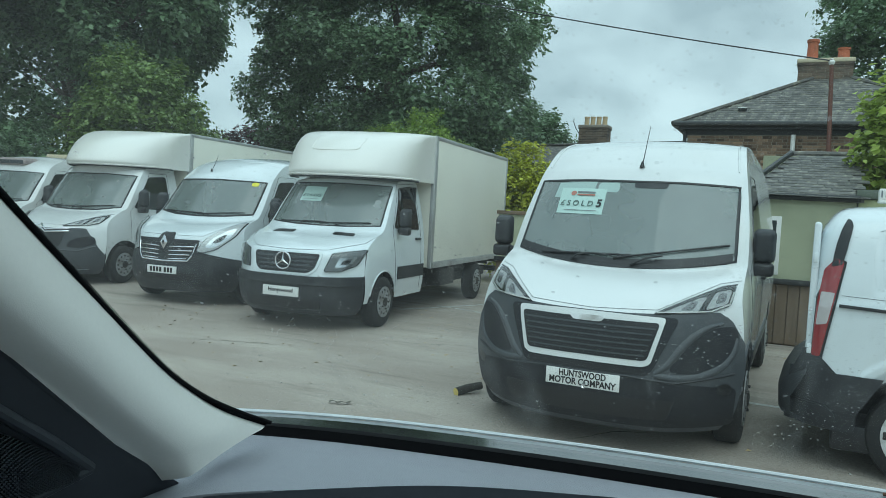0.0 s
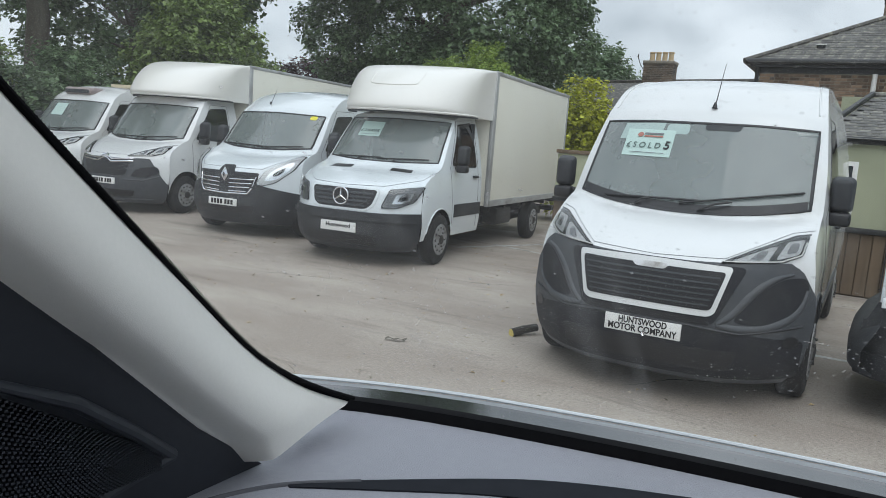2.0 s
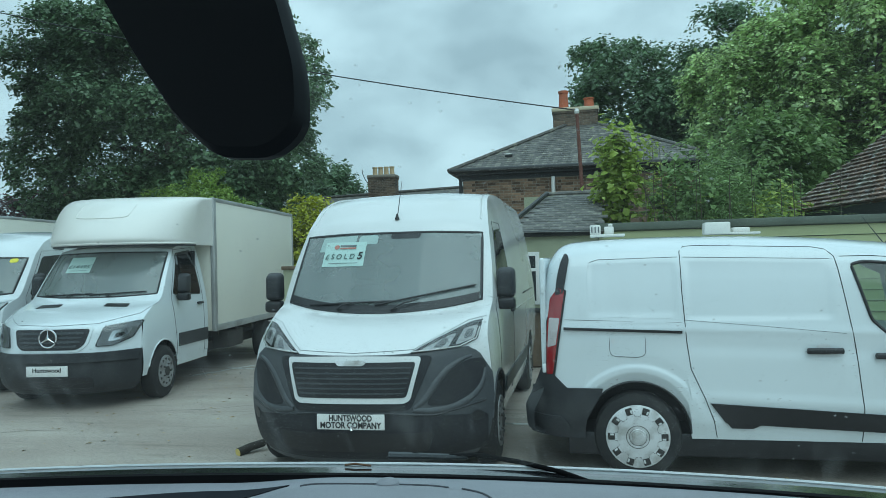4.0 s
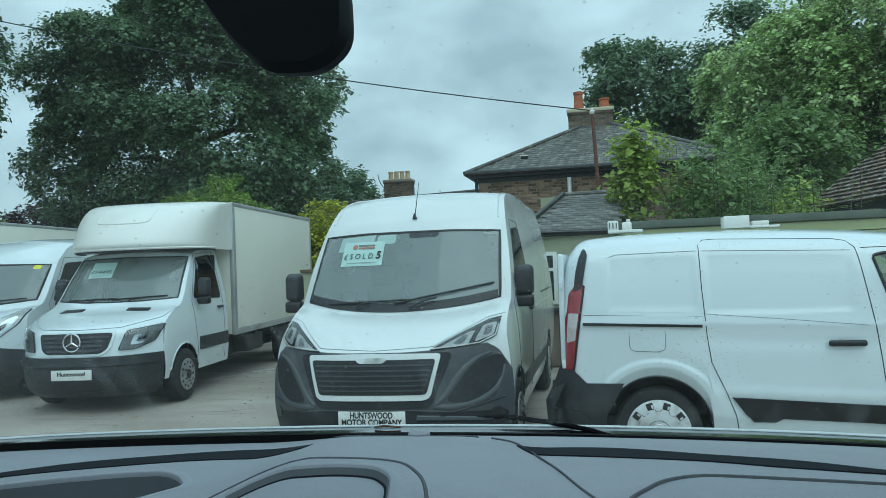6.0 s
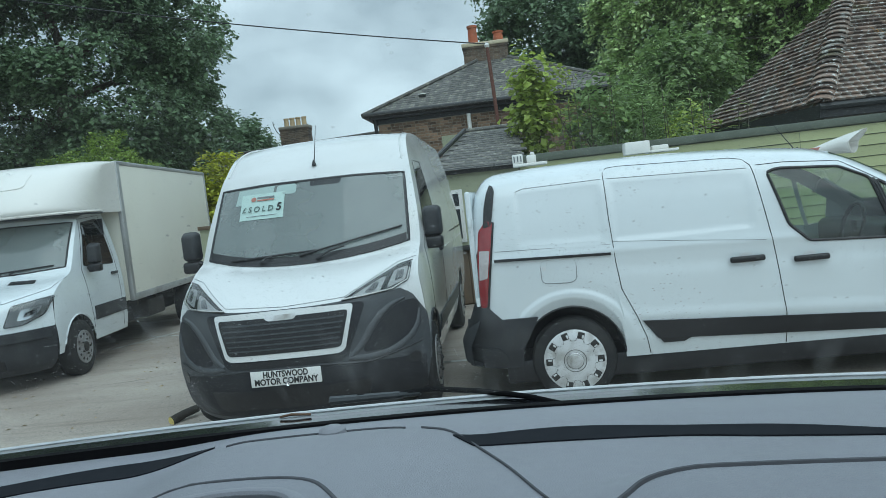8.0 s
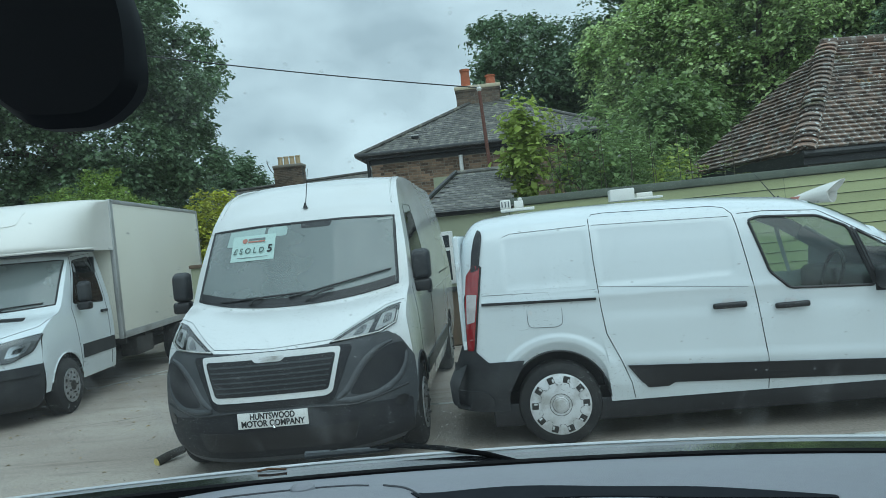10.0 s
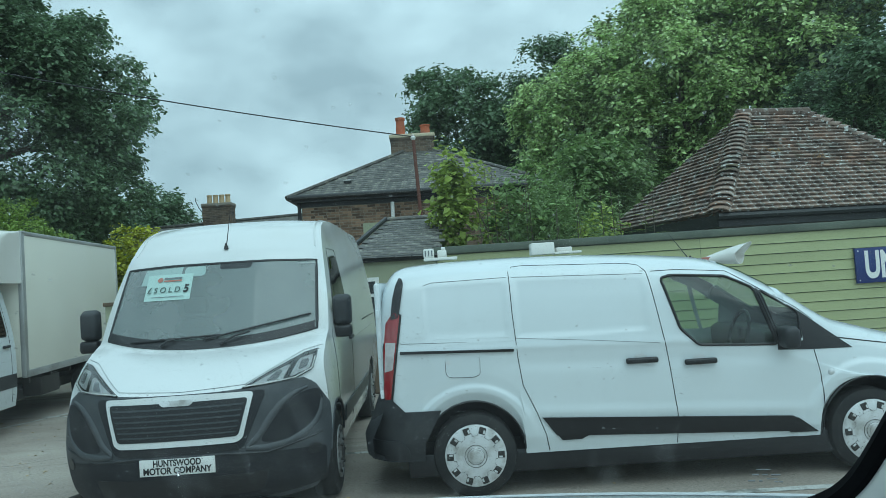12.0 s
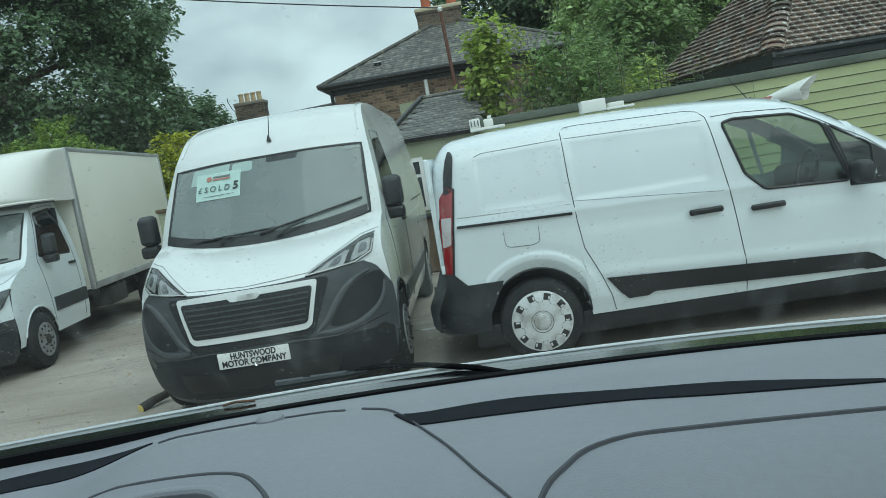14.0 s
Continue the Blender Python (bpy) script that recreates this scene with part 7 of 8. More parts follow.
part("bin_wall", grid_part([b_ring(g, d) for g, d in ((-.0018, .0006), (-.004, .006), (-.006, .0095))]), TRAY_SHADED, dash, "wall of the storage bin, darkened by painted shade")
part("bin_groove", tube(bmesh.new(), b_ring(-.0055, .0088), .0016, 6), DASH_DARK, dash)
bin_bm = bmesh.new()
rings = grid(bin_bm, [b_ring(g, d) for g, d in ((-.005, .0094), (-.011, .0080), (-.013, .0078))])
bin_bm.faces.new(rings[-1][:-1])
bmesh.ops.remove_doubles(bin_bm, verts=bin_bm.verts, dist=1e-6)
bmesh.ops.recalc_face_normals(bin_bm, faces=bin_bm.faces)
part("bin_tray", bin_bm, DASH, dash, "grey floor of the storage bin")
part("tray_catch", boxed(.860, .889, -4.745, -4.728, dash_z(.875, -4.736) - .004, dash_z(.875, -4.736) + .006, bevel=.003), DASH, dash)
part("sun_sensor", lathe(bmesh.new(), [(0, .0140), (.005, .0132), (.008, .009), (.0095, .001)], 24, "z", 1.502, -4.458, dash_z(1.502, -4.458) - .001), DASH, dash, "small grey sensor dome")

# windscreen: black band, edge with a glint painted in pale colour, glass


def base_pt(x, fwd, dz=0.0):
    return (x, spline(EDGE_Y, x)[0] + fwd, 1.40 + dz)


xs = [.62 + 1.96 * i / 60 for i in range(61)]
bm = bmesh.new()
grid(bm, [[base_pt(x, -.026, -.004) for x in xs], [base_pt(x, -.022, .009) for x in xs], [base_pt(x, .0, .006) for x in xs], [base_pt(x, .016, -.001) for x in xs]])
part("screen_band", bm, SEAL, car, "black band round the windscreen")
part("screen_print", grid_part([[base_pt(x, .015, -.0016) for x in xs], [base_pt(x, .034, -.0014) for x in xs], [base_pt(x, .052, -.001) for x in xs], [base_pt(x, .056, -.06) for x in xs]]), FRIT, car, "glossy black print along the foot of the glass")
part("screen_channel", grid_part([[base_pt(x, .052, -.002) for x in xs], [base_pt(x, .055, .0) for x in xs], [base_pt(x, .059, -.003) for x in xs], [base_pt(x, .064, -.001) for x in xs]]), CHANNEL, car, "grey channel at the foot of the glass")
# thin pale tube: the glint along the glass foot is its colour
part("screen_edge", tube(bmesh.new(), [base_pt(x, .066, .001) for x in xs], .0022, 6), GLINT, car)
part("cowl", skirt(grid_part([[base_pt(x, .066, -.03) for x in xs], [base_pt(x, .11, -.04) for x in xs]]), (0, 0, -.02)), STEEL, car)


def glass_pt(u, v):
    """u across, v up the windscreen."""
    half0, half1 = .90, .80
    x = 1.53 + (half0 + (half1 - half0) * v) * u
    y = spline(EDGE_Y, 1.53 + .90 * u)[0] + .060 - .80 * v + .02 * math.sin(math.pi * v)
    return (x, y, 1.405 + .64 * v + .02 * math.sin(math.pi * v))


wg = bpy.data.materials.new("dusty_windscreen")
wg.use_nodes = True
nd, lk = wg.node_tree.nodes, wg.node_tree.links
nd.remove(nd["Principled BSDF"])
clear = nd.new("ShaderNodeBsdfTransparent")
clear.inputs["Color"].default_value = (.93, .965, .955, 1)
dust = nd.new("ShaderNodeBsdfDiffuse")
dust.inputs["Color"].default_value = (.42, .42, .41, 1)
dust2 = nd.new("ShaderNodeBsdfTranslucent")
dust2.inputs["Color"].default_value = (.42, .42, .41, 1)
both = nd.new("ShaderNodeAddShader")
gco = nd.new("ShaderNodeTexCoord")
vor = nd.new("ShaderNodeTexVoronoi")
vor.inputs["Scale"].default_value = 165.0
vor.inputs["Randomness"].default_value = 1.0
film_noise = nd.new("ShaderNodeTexNoise")
film_noise.inputs["Scale"].default_value, film_noise.inputs["Detail"].default_value = 7.0, 8.0
spot = nd.new("ShaderNodeMapRange")
spot.inputs["From Min"].default_value, spot.inputs["From Max"].default_value = .21, .10
gate = nd.new("ShaderNodeMapRange")
gate.inputs["From Min"].default_value, gate.inputs["From Max"].default_value = .43, .60
# dust film whose even minimum also paints veiling glare over the view
film_veil = nd.new("ShaderNodeMapRange")
film_veil.inputs["From Min"].default_value, film_veil.inputs["From Max"].default_value = .35, .75
film_veil.inputs["To Min"].default_value, film_veil.inputs["To Max"].default_value = .014, .040
mul = nd.new("ShaderNodeMath")
mul.operation = "MULTIPLY"
mul2 = nd.new("ShaderNodeMath")
mul2.operation = "MULTIPLY_ADD"
mul2.inputs[1].default_value = .34
mix = nd.new("ShaderNodeMixShader")
lk.new(gco.outputs["Object"], vor.inputs["Vector"])
lk.new(gco.outputs["Object"], film_noise.inputs["Vector"])
lk.new(vor.outputs["Distance"], spot.inputs["Value"])
lk.new(film_noise.outputs["Fac"], gate.inputs["Value"])
lk.new(film_noise.outputs["Fac"], film_veil.inputs["Value"])
low = nd.new("ShaderNodeSeparateXYZ")
lk.new(gco.outputs["Object"], low.inputs["Vector"])
lowr = nd.new("ShaderNodeMapRange")
lowr.inputs["From Min"].default_value, lowr.inputs["From Max"].default_value = 1.72, 1.52
lowr.inputs["To Min"].default_value, lowr.inputs["To Max"].default_value = .25, 1.0
lk.new(low.outputs["Z"], lowr.inputs["Value"])
spot2 = nd.new("ShaderNodeMath")
spot2.operation = "MULTIPLY"
lk.new(spot.outputs["Result"], spot2.inputs[0])
lk.new(lowr.outputs["Result"], spot2.inputs[1])
lk.new(spot2.outputs[0], mul.inputs[0])
lk.new(gate.outputs["Result"], mul.inputs[1])
lk.new(mul.outputs[0], mul2.inputs[0])
side_haze = nd.new("ShaderNodeMapRange")
side_haze.inputs["From Min"].default_value, side_haze.inputs["From Max"].default_value = 1.22, .84
side_haze.inputs["To Min"].default_value, side_haze.inputs["To Max"].default_value = 0.0, .042
lk.new(low.outputs["X"], side_haze.inputs["Value"])
haze_sum = nd.new("ShaderNodeMath")
lk.new(film_veil.outputs["Result"], haze_sum.inputs[0])
lk.new(side_haze.outputs["Result"], haze_sum.inputs[1])
# larger dried drops, sparse, and faint streaks down the glass
drop = nd.new("ShaderNodeTexVoronoi")
drop.inputs["Scale"].default_value = 84.0
drop_r = nd.new("ShaderNodeMapRange")
drop_r.inputs["From Min"].default_value, drop_r.inputs["From Max"].default_value = .17, .09
drop_sep = nd.new("ShaderNodeSeparateColor")
drop_gate = nd.new("ShaderNodeMath")
drop_gate.operation, drop_gate.inputs[1].default_value = "GREATER_THAN", .80
drop_mul = nd.new("ShaderNodeMath")
drop_mul.operation = "MULTIPLY"
drop_amt = nd.new("ShaderNodeMath")
drop_amt.operation, drop_amt.inputs[1].default_value = "MULTIPLY", .24
lk.new(gco.outputs["Object"], drop.inputs["Vector"])
lk.new(drop.outputs["Distance"], drop_r.inputs["Value"])
lk.new(drop.outputs["Color"], drop_sep.inputs["Color"])
lk.new(drop_sep.outputs["Red"], drop_gate.inputs[0])
lk.new(drop_r.outputs["Result"], drop_mul.inputs[0])
lk.new(drop_gate.outputs[0], drop_mul.inputs[1])
lk.new(drop_mul.outputs[0], drop_amt.inputs[0])
streak_map = nd.new("ShaderNodeMapping")
streak_map.inputs["Scale"].default_value = (26.0, 5.0, 5.0)
streak_map.inputs["Rotation"].default_value = (0, 0, radians(14))
streak = nd.new("ShaderNodeTexNoise")
streak.inputs["Scale"].default_value, streak.inputs["Detail"].default_value = 1.0, 5.0
streak_r = nd.new("ShaderNodeMapRange")
streak_r.inputs["From Min"].default_value, streak_r.inputs["From Max"].default_value = .56, .74
streak_r.inputs["To Max"].default_value = .10
streak_low = nd.new("ShaderNodeMath")
streak_low.operation = "MULTIPLY"
lk.new(gco.outputs["Object"], streak_map.inputs["Vector"])
lk.new(streak_map.outputs["Vector"], streak.inputs["Vector"])
lk.new(streak.outputs["Fac"], streak_r.inputs["Value"])
lk.new(streak_r.outputs["Result"], streak_low.inputs[0])
lk.new(lowr.outputs["Result"], streak_low.inputs[1])
dirt = haze_sum.outputs[0]
for extra in (drop_amt.outputs[0], streak_low.outputs[0]):
    add = nd.new("ShaderNodeMath")
    lk.new(dirt, add.inputs[0])
    lk.new(extra, add.inputs[1])
    dirt = add.outputs[0]
lk.new(dirt, mul2.inputs[2])
lk.new(dust.outputs[0], both.inputs[0])
lk.new(dust2.outputs[0], both.inputs[1])
lk.new(mul2.outputs[0], mix.inputs[0])
lk.new(clear.outputs[0], mix.inputs[1])
lk.new(both.outputs[0], mix.inputs[2])
lk.new(mix.outputs[0], nd["Material Output"].inputs["Surface"])
ws = part("windscreen", grid_part([[glass_pt(-1 + 2 * i / 24, j / 12) for i in range(25)] for j in range(13)]), wg, car, "dusty windscreen with dried specks")
ws.visible_shadow = False

# small marks printed on the glass, unreadable
mark_at = Matrix.Translation((2.206, -4.3805, 1.4365)) @ pose(0, 0, 0, -45, 0, -16)
for x0, x1, z0, z1 in ((-.010, .006, .007, .0082), (-.015, -.008, .000, .0016), (-.004, .002, .000, .0016), (.006, .016, .000, .0016), (-.021, -.013, -.008, -.0064), (-.009, -.005, -.008, -.0064), (.0, .012, -.005, -.0040), (.008, .012, -.009, -.0075), (.013, .017, -.009, -.0075)):
    bar = part("glass_mark", boxed(x0, x1, -.0006, .0002, z0, z1), GREYBAR, ws, "small dark unreadable print on the glass")
    bar.matrix_basis = mark_at

# pillar trim
OUT = [(0, .818, -4.468, 1.415), (1, .820, -4.522, 1.4395), (2, .821, -4.572, 1.466), (3, .825, -4.620, 1.499), (4, .835, -4.69, 1.559), (5, .850, -4.776, 1.635), (6, .88, -4.96, 1.80), (7, .95, -5.22, 2.02)]
INN = [(0, .814, -4.597, 1.390), (1, .818, -4.625, 1.418), (2, .822, -4.656, 1.446), (3, .826, -4.685, 1.472), (4, .831, -4.725, 1.508), (5, .837, -4.768, 1.543), (6, .865, -4.95, 1.70), (7, .94, -5.22, 1.94)]


def pillar(flip=False):
    bm = bmesh.new()
    rows = []
    for k in range(43):
        t = k / 6
        a, b = Vector(spline(OUT, t)), Vector(spline(INN, t))
        a += (a - b).normalized() * .005 * smooth(1.0, 2.5, t)
        row = []
        for i in range(25):
            u = i / 24
            p = a.lerp(b, u)
            p.x += .016 * math.sin(math.pi * u ** 1.3) ** .9 - .024 * smooth(.72, 1.0, u) - .003 * (u < .001)
            if t < 1:
                p.z += -.0 + .006 * math.sin(math.pi * u) * (1 - t)
                p.y += -.030 * math.sin(math.pi * u) * (1 - t)
            row.append(p)
        rows.append(row)
    grid(bm, rows)
    if flip:
        for v in bm.verts:
            v.co.x = 3.02 - v.co.x
    bmesh.ops.recalc_face_normals(bm, faces=bm.faces)
    return bm


def flip_x(pts, on):
    return [(3.02 - p[0], p[1], p[2]) for p in pts] if on else pts


for fl in (False, True):
    pl = part("pillar_trim", pillar(fl), TRIM, car, "pale fabric-covered windscreen pillar")
    line = [tuple(Vector(spline(OUT, k / 6)) + Vector((.0, .004, .003))) for k in range(43)]
    part("pillar_seal", tube(bmesh.new(), flip_x(line, fl), .012 if fl else .0020, 8), SEAL, pl)
    band = [[Vector(spline(OUT, k / 6)) + Vector((-.001, .004, .003)), Vector(spline(OUT, k / 6)).lerp(Vector(spline(INN, k / 6)), .03) + Vector((-.0045, .002, 0)), Vector(spline(OUT, k / 6)).lerp(Vector(spline(INN, k / 6)), .45) + Vector((-.014, .004, 0))] for k in range(43)]
    part("pillar_band", grid_part([flip_x([tuple(p) for p in r], fl) for r in band]), SEAL, pl, "black band along the windscreen edge")
    teeth = bmesh.new()
    for k in range(460):
        t = 6.6 * k / 460
        a, b = Vector(spline(OUT, t)), Vector(spline(INN, t))
        along = (Vector(spline(OUT, t + .02)) - a).normalized()
        away = (a - b).normalized()
        c = a + Vector((.0, .004, .003)) + away * (.0125 if fl else .0026)
        q = [c - along * .0003 - away * .001, c + along * .0003 - away * .001, c + along * .0002 + away * .0007, c - along * .0002 + away * .0007]
        teeth.faces.new([teeth.verts.new(flip_x([tuple(p)], fl)[0]) for p in q])
    part("toothed_print", skirt(teeth, (0, .0004, 0)), SEAL, pl, "black toothed print along the glass edge", smooth=False)
    # dark corner panel with its loudspeaker grille, and the door below
    tri = [[(0.803, -4.567, 1.381), (0.806, -4.647, 1.441), (0.818, -4.747, 1.531), (0.828, -4.847, 1.616), (0.848, -5.047, 1.796)],
           [(0.800, -4.597, 1.356), (0.800, -4.707, 1.396), (0.803, -4.807, 1.426), (0.803, -4.897, 1.436), (0.803, -5.247, 1.446)]]
    part("corner_panel", skirt(grid_part([flip_x(r, fl) for r in tri]), (0, 0, -.004)), CORNER, car, "black plastic corner panel")
    lip = [[(x + .026 * q, y, z - .016 * q * q + .002) for x, y, z in tri[1]] for q in (0, .35, .7, 1.0)]
    part("panel_lip", skirt(grid_part([flip_x(r, fl) for r in lip]), (0, 0, -.004)), CORNER, car)
    sp = [(0.815, -4.679, 1.433), (0.823, -4.717, 1.464), (0.833, -4.767, 1.501), (0.838, -4.847, 1.541), (0.828, -4.847, 1.436), (0.818, -4.747, 1.424), (0.815, -4.679, 1.433)]
    part("speaker_rim", tube(bmesh.new(), flip_x(sp, fl), .005, 10), CORNER, car)
    mesh_bm = bmesh.new()
    for r in range(30):
        for c in range(44):
            u, w = (c + .5 * (r % 2) + .25) / 44.5, (r + .5) / 30
            y = -4.692 - .15 * u
            lo, hi = 1.428 + .006 * u, 1.441 + .095 * u
            box(mesh_bm, .817, .821 + .012 * u, y - .0009, y + .0009, lo + (hi - lo) * w - (hi - lo) * .009, lo + (hi - lo) * w + (hi - lo) * .009)
    if fl:
        for v in mesh_bm.verts:
            v.co.x = 3.02 - v.co.x
    part("speaker_grille", mesh_bm, CORNER, car, "black loudspeaker grille", smooth=False)

# housing behind the interior mirror
FACE = rounded([(1.400, 1.975), (1.494, 1.812), (1.518, 1.777), (1.540, 1.757), (1.574, 1.755), (1.592, 1.769), (1.592, 1.80), (1.582, 1.84), (1.552, 1.93), (1.530, 1.975)], .010, 4)
sh = bmesh.new()
cx, cz = 1.50, 1.90
rings = []
for y, k, dx, dz in ((-4.936, .95, 0, 0), (-4.931, .99, 0, 0), (-4.924, 1.0, 0, .001), (-4.905, 1.0, -.010, .010), (-4.88, 1.0, -.022, .024)):
    rings.append([(cx + (x - cx) * k + dx * (x > cx), y, cz + (z - cz) * k + dz) for x, z in FACE])
vs = grid(sh, [r + [r[0]] for r in rings])
sh.faces.new(vs[0][:-1])
sh.faces.new(vs[-1][:-1][::-1])
bmesh.ops.remove_doubles(sh, verts=sh.verts, dist=1e-5)
bmesh.ops.recalc_face_normals(sh, faces=sh.faces)
part("mirror_shroud", sh, SHROUD, car, "black interior mirror and sensor housing")
# wipers resting at the foot of the windscreen
part("wiper_arm", tube(bmesh.new(), [(1.437, -4.206, 1.404), (1.53, -4.214, 1.404), (1.575, -4.222, 1.409), (1.64, -4.244, 1.406), (1.70, -4.275, 1.402), (1.76, -4.31, 1.392)], .0036, 8), SEAL, car, "black wiper arm")
part("wiper_blade", tube(bmesh.new(), [(1.436, -4.207, 1.401), (1.48, -4.210, 1.402), (1.53, -4.214, 1.403), (1.56, -4.219, 1.405)], .0062, 8, .004), PLASTIC_GREY, car)
part("debris", tube(bmesh.new(), [(1.385, -4.268, 1.402), (1.40, -4.266, 1.4035), (1.425, -4.268, 1.402)], .0016, 6), TWIG, car)

# plain shell that closes the cabin above and behind, and the outside of the car
CAR_PAINT = material("dark_grey_car_paint", (0.05, 0.053, 0.058), 0.3, coat=0.6, grain=0.05, grain_scale=6.0, stain=(0.065, 0.066, 0.068), stain_scale=2.0)
shell = bmesh.new()
box(shell, .86, 2.20, -7.4, -5.02, 2.08, 2.12, bevel=.012)
box(shell, .70, 2.36, -7.46, -7.4, .5, 2.1)
box(shell, .70, 2.36, -7.4, -4.5, .45, .5)
box(shell, .70, 2.36, -4.5, -4.46, .5, 1.28)
part("cabin_lining", shell, HEADLINER, car, "plain pale cabin lining", smooth=False)
nose = [(-4.24, 1.23), (-3.95, 1.08), (-3.65, .96), (-3.48, .82), (-3.42, .60), (-3.46, .30)]
keys = [(k, *p) for k, p in enumerate(nose)]
rows = []
for k in range(21):
    y, z = spline(keys, k / 4)
    rows.append([(1.53 + .85 * u, y - .10 * abs(u) ** 3, z - .06 * abs(u) ** 3) for u in [-1 + i / 8 for i in range(17)]])
bm = grid_part(rows)
bmesh.ops.recalc_face_normals(bm, faces=bm.faces)
part("bonnet", skirt(bm, (0, -.01, -.03)), CAR_PAINT, car, "dark grey bonnet and nose")
for sx in (-1, 1):
    x = 1.53 + sx * .85
    bm = bmesh.new()
    top = [(-7.44, 1.30), (-6.6, 1.34), (-4.75, 1.30), (-4.34, 1.17), (-4.05, 1.02), (-3.75, .90), (-3.58, .76), (-3.52, .54), (-3.56, .30)]
    tk = [(k, *p) for k, p in enumerate(top)]
    rows = []
    for k in range(65):
        y, z = spline(tk, k / 8)
        low = .30
        for yc in (-4.0, -6.7):
            if abs(y - yc) < .38:
                low = max(low, .33 + math.sqrt(.38 ** 2 - (y - yc) ** 2))
        rows.append([(x + sx * .03 * math.sin(math.pi * i / 6), y, low + (max(z, low + .01) - low) * i / 6) for i in range(7)])
    grid(bm, rows)
    bmesh.ops.recalc_face_normals(bm, faces=bm.faces)
    part("side_panel", skirt(bm, (-sx * .05, 0, 0)), CAR_PAINT, car, "dark grey car side")
for x in (.80, 2.26):
    for y in (-4.0, -6.7):
        wheel(car, x, y, .33, 1 if x > 1.5 else -1)

# ---- trees, shrubs and small things on the ground ----
BARK = material("grey_bark", (0.10, 0.085, 0.065), 0.9, grain=0.35, grain_scale=10.0, stain=(0.17, 0.16, 0.13), stain_scale=2.0, bump=0.6, bump_scale=18.0, stretch=(1, 1, .25))
LEAF_DARK = material("dark_leaf", (0.158, 0.232, 0.120), 0.4, vary=0.5, island=True, translucent=0.38)
LEAF_MID = material("green_leaf", (0.34, 0.42, 0.19), 0.4, vary=0.7, island=True, translucent=0.3)
LEAF_LIGHT = material("light_green_leaf", (0.25, 0.345, 0.07), 0.5, vary=0.45, island=True, translucent=0.32)
LEAF_BUSH = material("bush_leaf", (0.175, 0.245, 0.070), 0.45, vary=0.5, island=True, translucent=0.3)
LEAF_SAP = material("sapling_leaf", (0.37, 0.45, 0.10), 0.5, vary=0.4, island=True, translucent=0.4)
LEAF_YELLOW = material("yellow_green_leaf", (0.42, 0.44, 0.04), 0.5, vary=0.4, island=True, translucent=0.32)
LEAF_WOOD = material("wood_edge_leaf", (0.45, 0.56, 0.24), 0.4, vary=0.7, island=True, translucent=0.32)
LEAF_ASH = material("narrow_green_leaf", (0.23, 0.32, 0.12), 0.5, vary=0.5, island=True, translucent=0.35)
LEAF_PURPLE = material("purple_leaf", (0.075, 0.030, 0.030), 0.5, vary=0.5, island=True, translucent=0.2)


def leaf_cloud(name, centres, radii, per, size, mat, parent, seed, flat=.78, aspect=.55, label="", spray=7, middle=(0, 0, 0)):
    """Sprays of small bent leaves that point out of each clump, with gaps between them."""
    g = np.random.default_rng(seed)
    k = max(1, per // spray)
    c = np.repeat(np.asarray(centres, float), k, axis=0)
    r = np.repeat(np.asarray(radii, float), k)
    d = g.normal(size=(len(c), 3))
    out = c - np.asarray(middle, float)
    out /= np.linalg.norm(out, axis=1)[:, None] + 1e-6
    d = d * .8 + out * .75 + np.array([0, 0, .35])
    d /= np.linalg.norm(d, axis=1)[:, None]
    foot = c + d * (r * g.uniform(.15, 1.0, len(c)) ** .4)[:, None] * np.array([1, 1, flat])
    grow = d * .9 + g.normal(size=(len(c), 3)) * .45 + np.array([0, 0, .18])
    grow /= np.linalg.norm(grow, axis=1)[:, None]
    face = d * .60 + g.normal(size=(len(c), 3)) * .28 + np.array([0, 0, .85])
    foot, grow, face = (np.repeat(v, spray, axis=0) for v in (foot, grow, face))
    n = len(foot)
    step = np.tile(np.arange(spray) / spray, n // spray)
    p = foot + grow * (step * size * 2.4)[:, None] + g.normal(size=(n, 3)) * size * .42
    nrm = face + g.normal(size=(n, 3)) * .38
    nrm /= np.linalg.norm(nrm, axis=1)[:, None]
    ax = grow + g.normal(size=(n, 3)) * .8
    ax -= nrm * (ax * nrm).sum(1)[:, None]
    ax /= np.linalg.norm(ax, axis=1)[:, None]
    other = np.cross(ax, nrm)
    s = (size * g.uniform(.6, 1.4, n))[:, None]
    w = s * aspect * .5
    a, b = p - ax * s * .5, p + ax * s * .5 - nrm * s * .10
    m = p + nrm * s * .10
    l, q = m - other * w, m + other * w
    verts = np.stack([a, l, b, q, ], 1).reshape(-1, 3)
    idx = np.arange(n)[:, None] * 4
    faces = np.concatenate([idx + np.array([[0, 1, 2]]), idx + np.array([[0, 2, 3]])], 1).reshape(-1, 3)
    me = bpy.data.meshes.new(name)
    me.vertices.add(len(verts))
    me.vertices.foreach_set("co", verts.ravel())
    me.loops.add(faces.size)
    me.loops.foreach_set("vertex_index", faces.ravel())
    me.polygons.add(len(faces))
    me.polygons.foreach_set("loop_start", np.arange(len(faces)) * 3)
    me.update()
    me.materials.append(mat)
    ob = new(name, me)
    ob.parent = parent
    if label:
        ob["label"] = label
    return ob


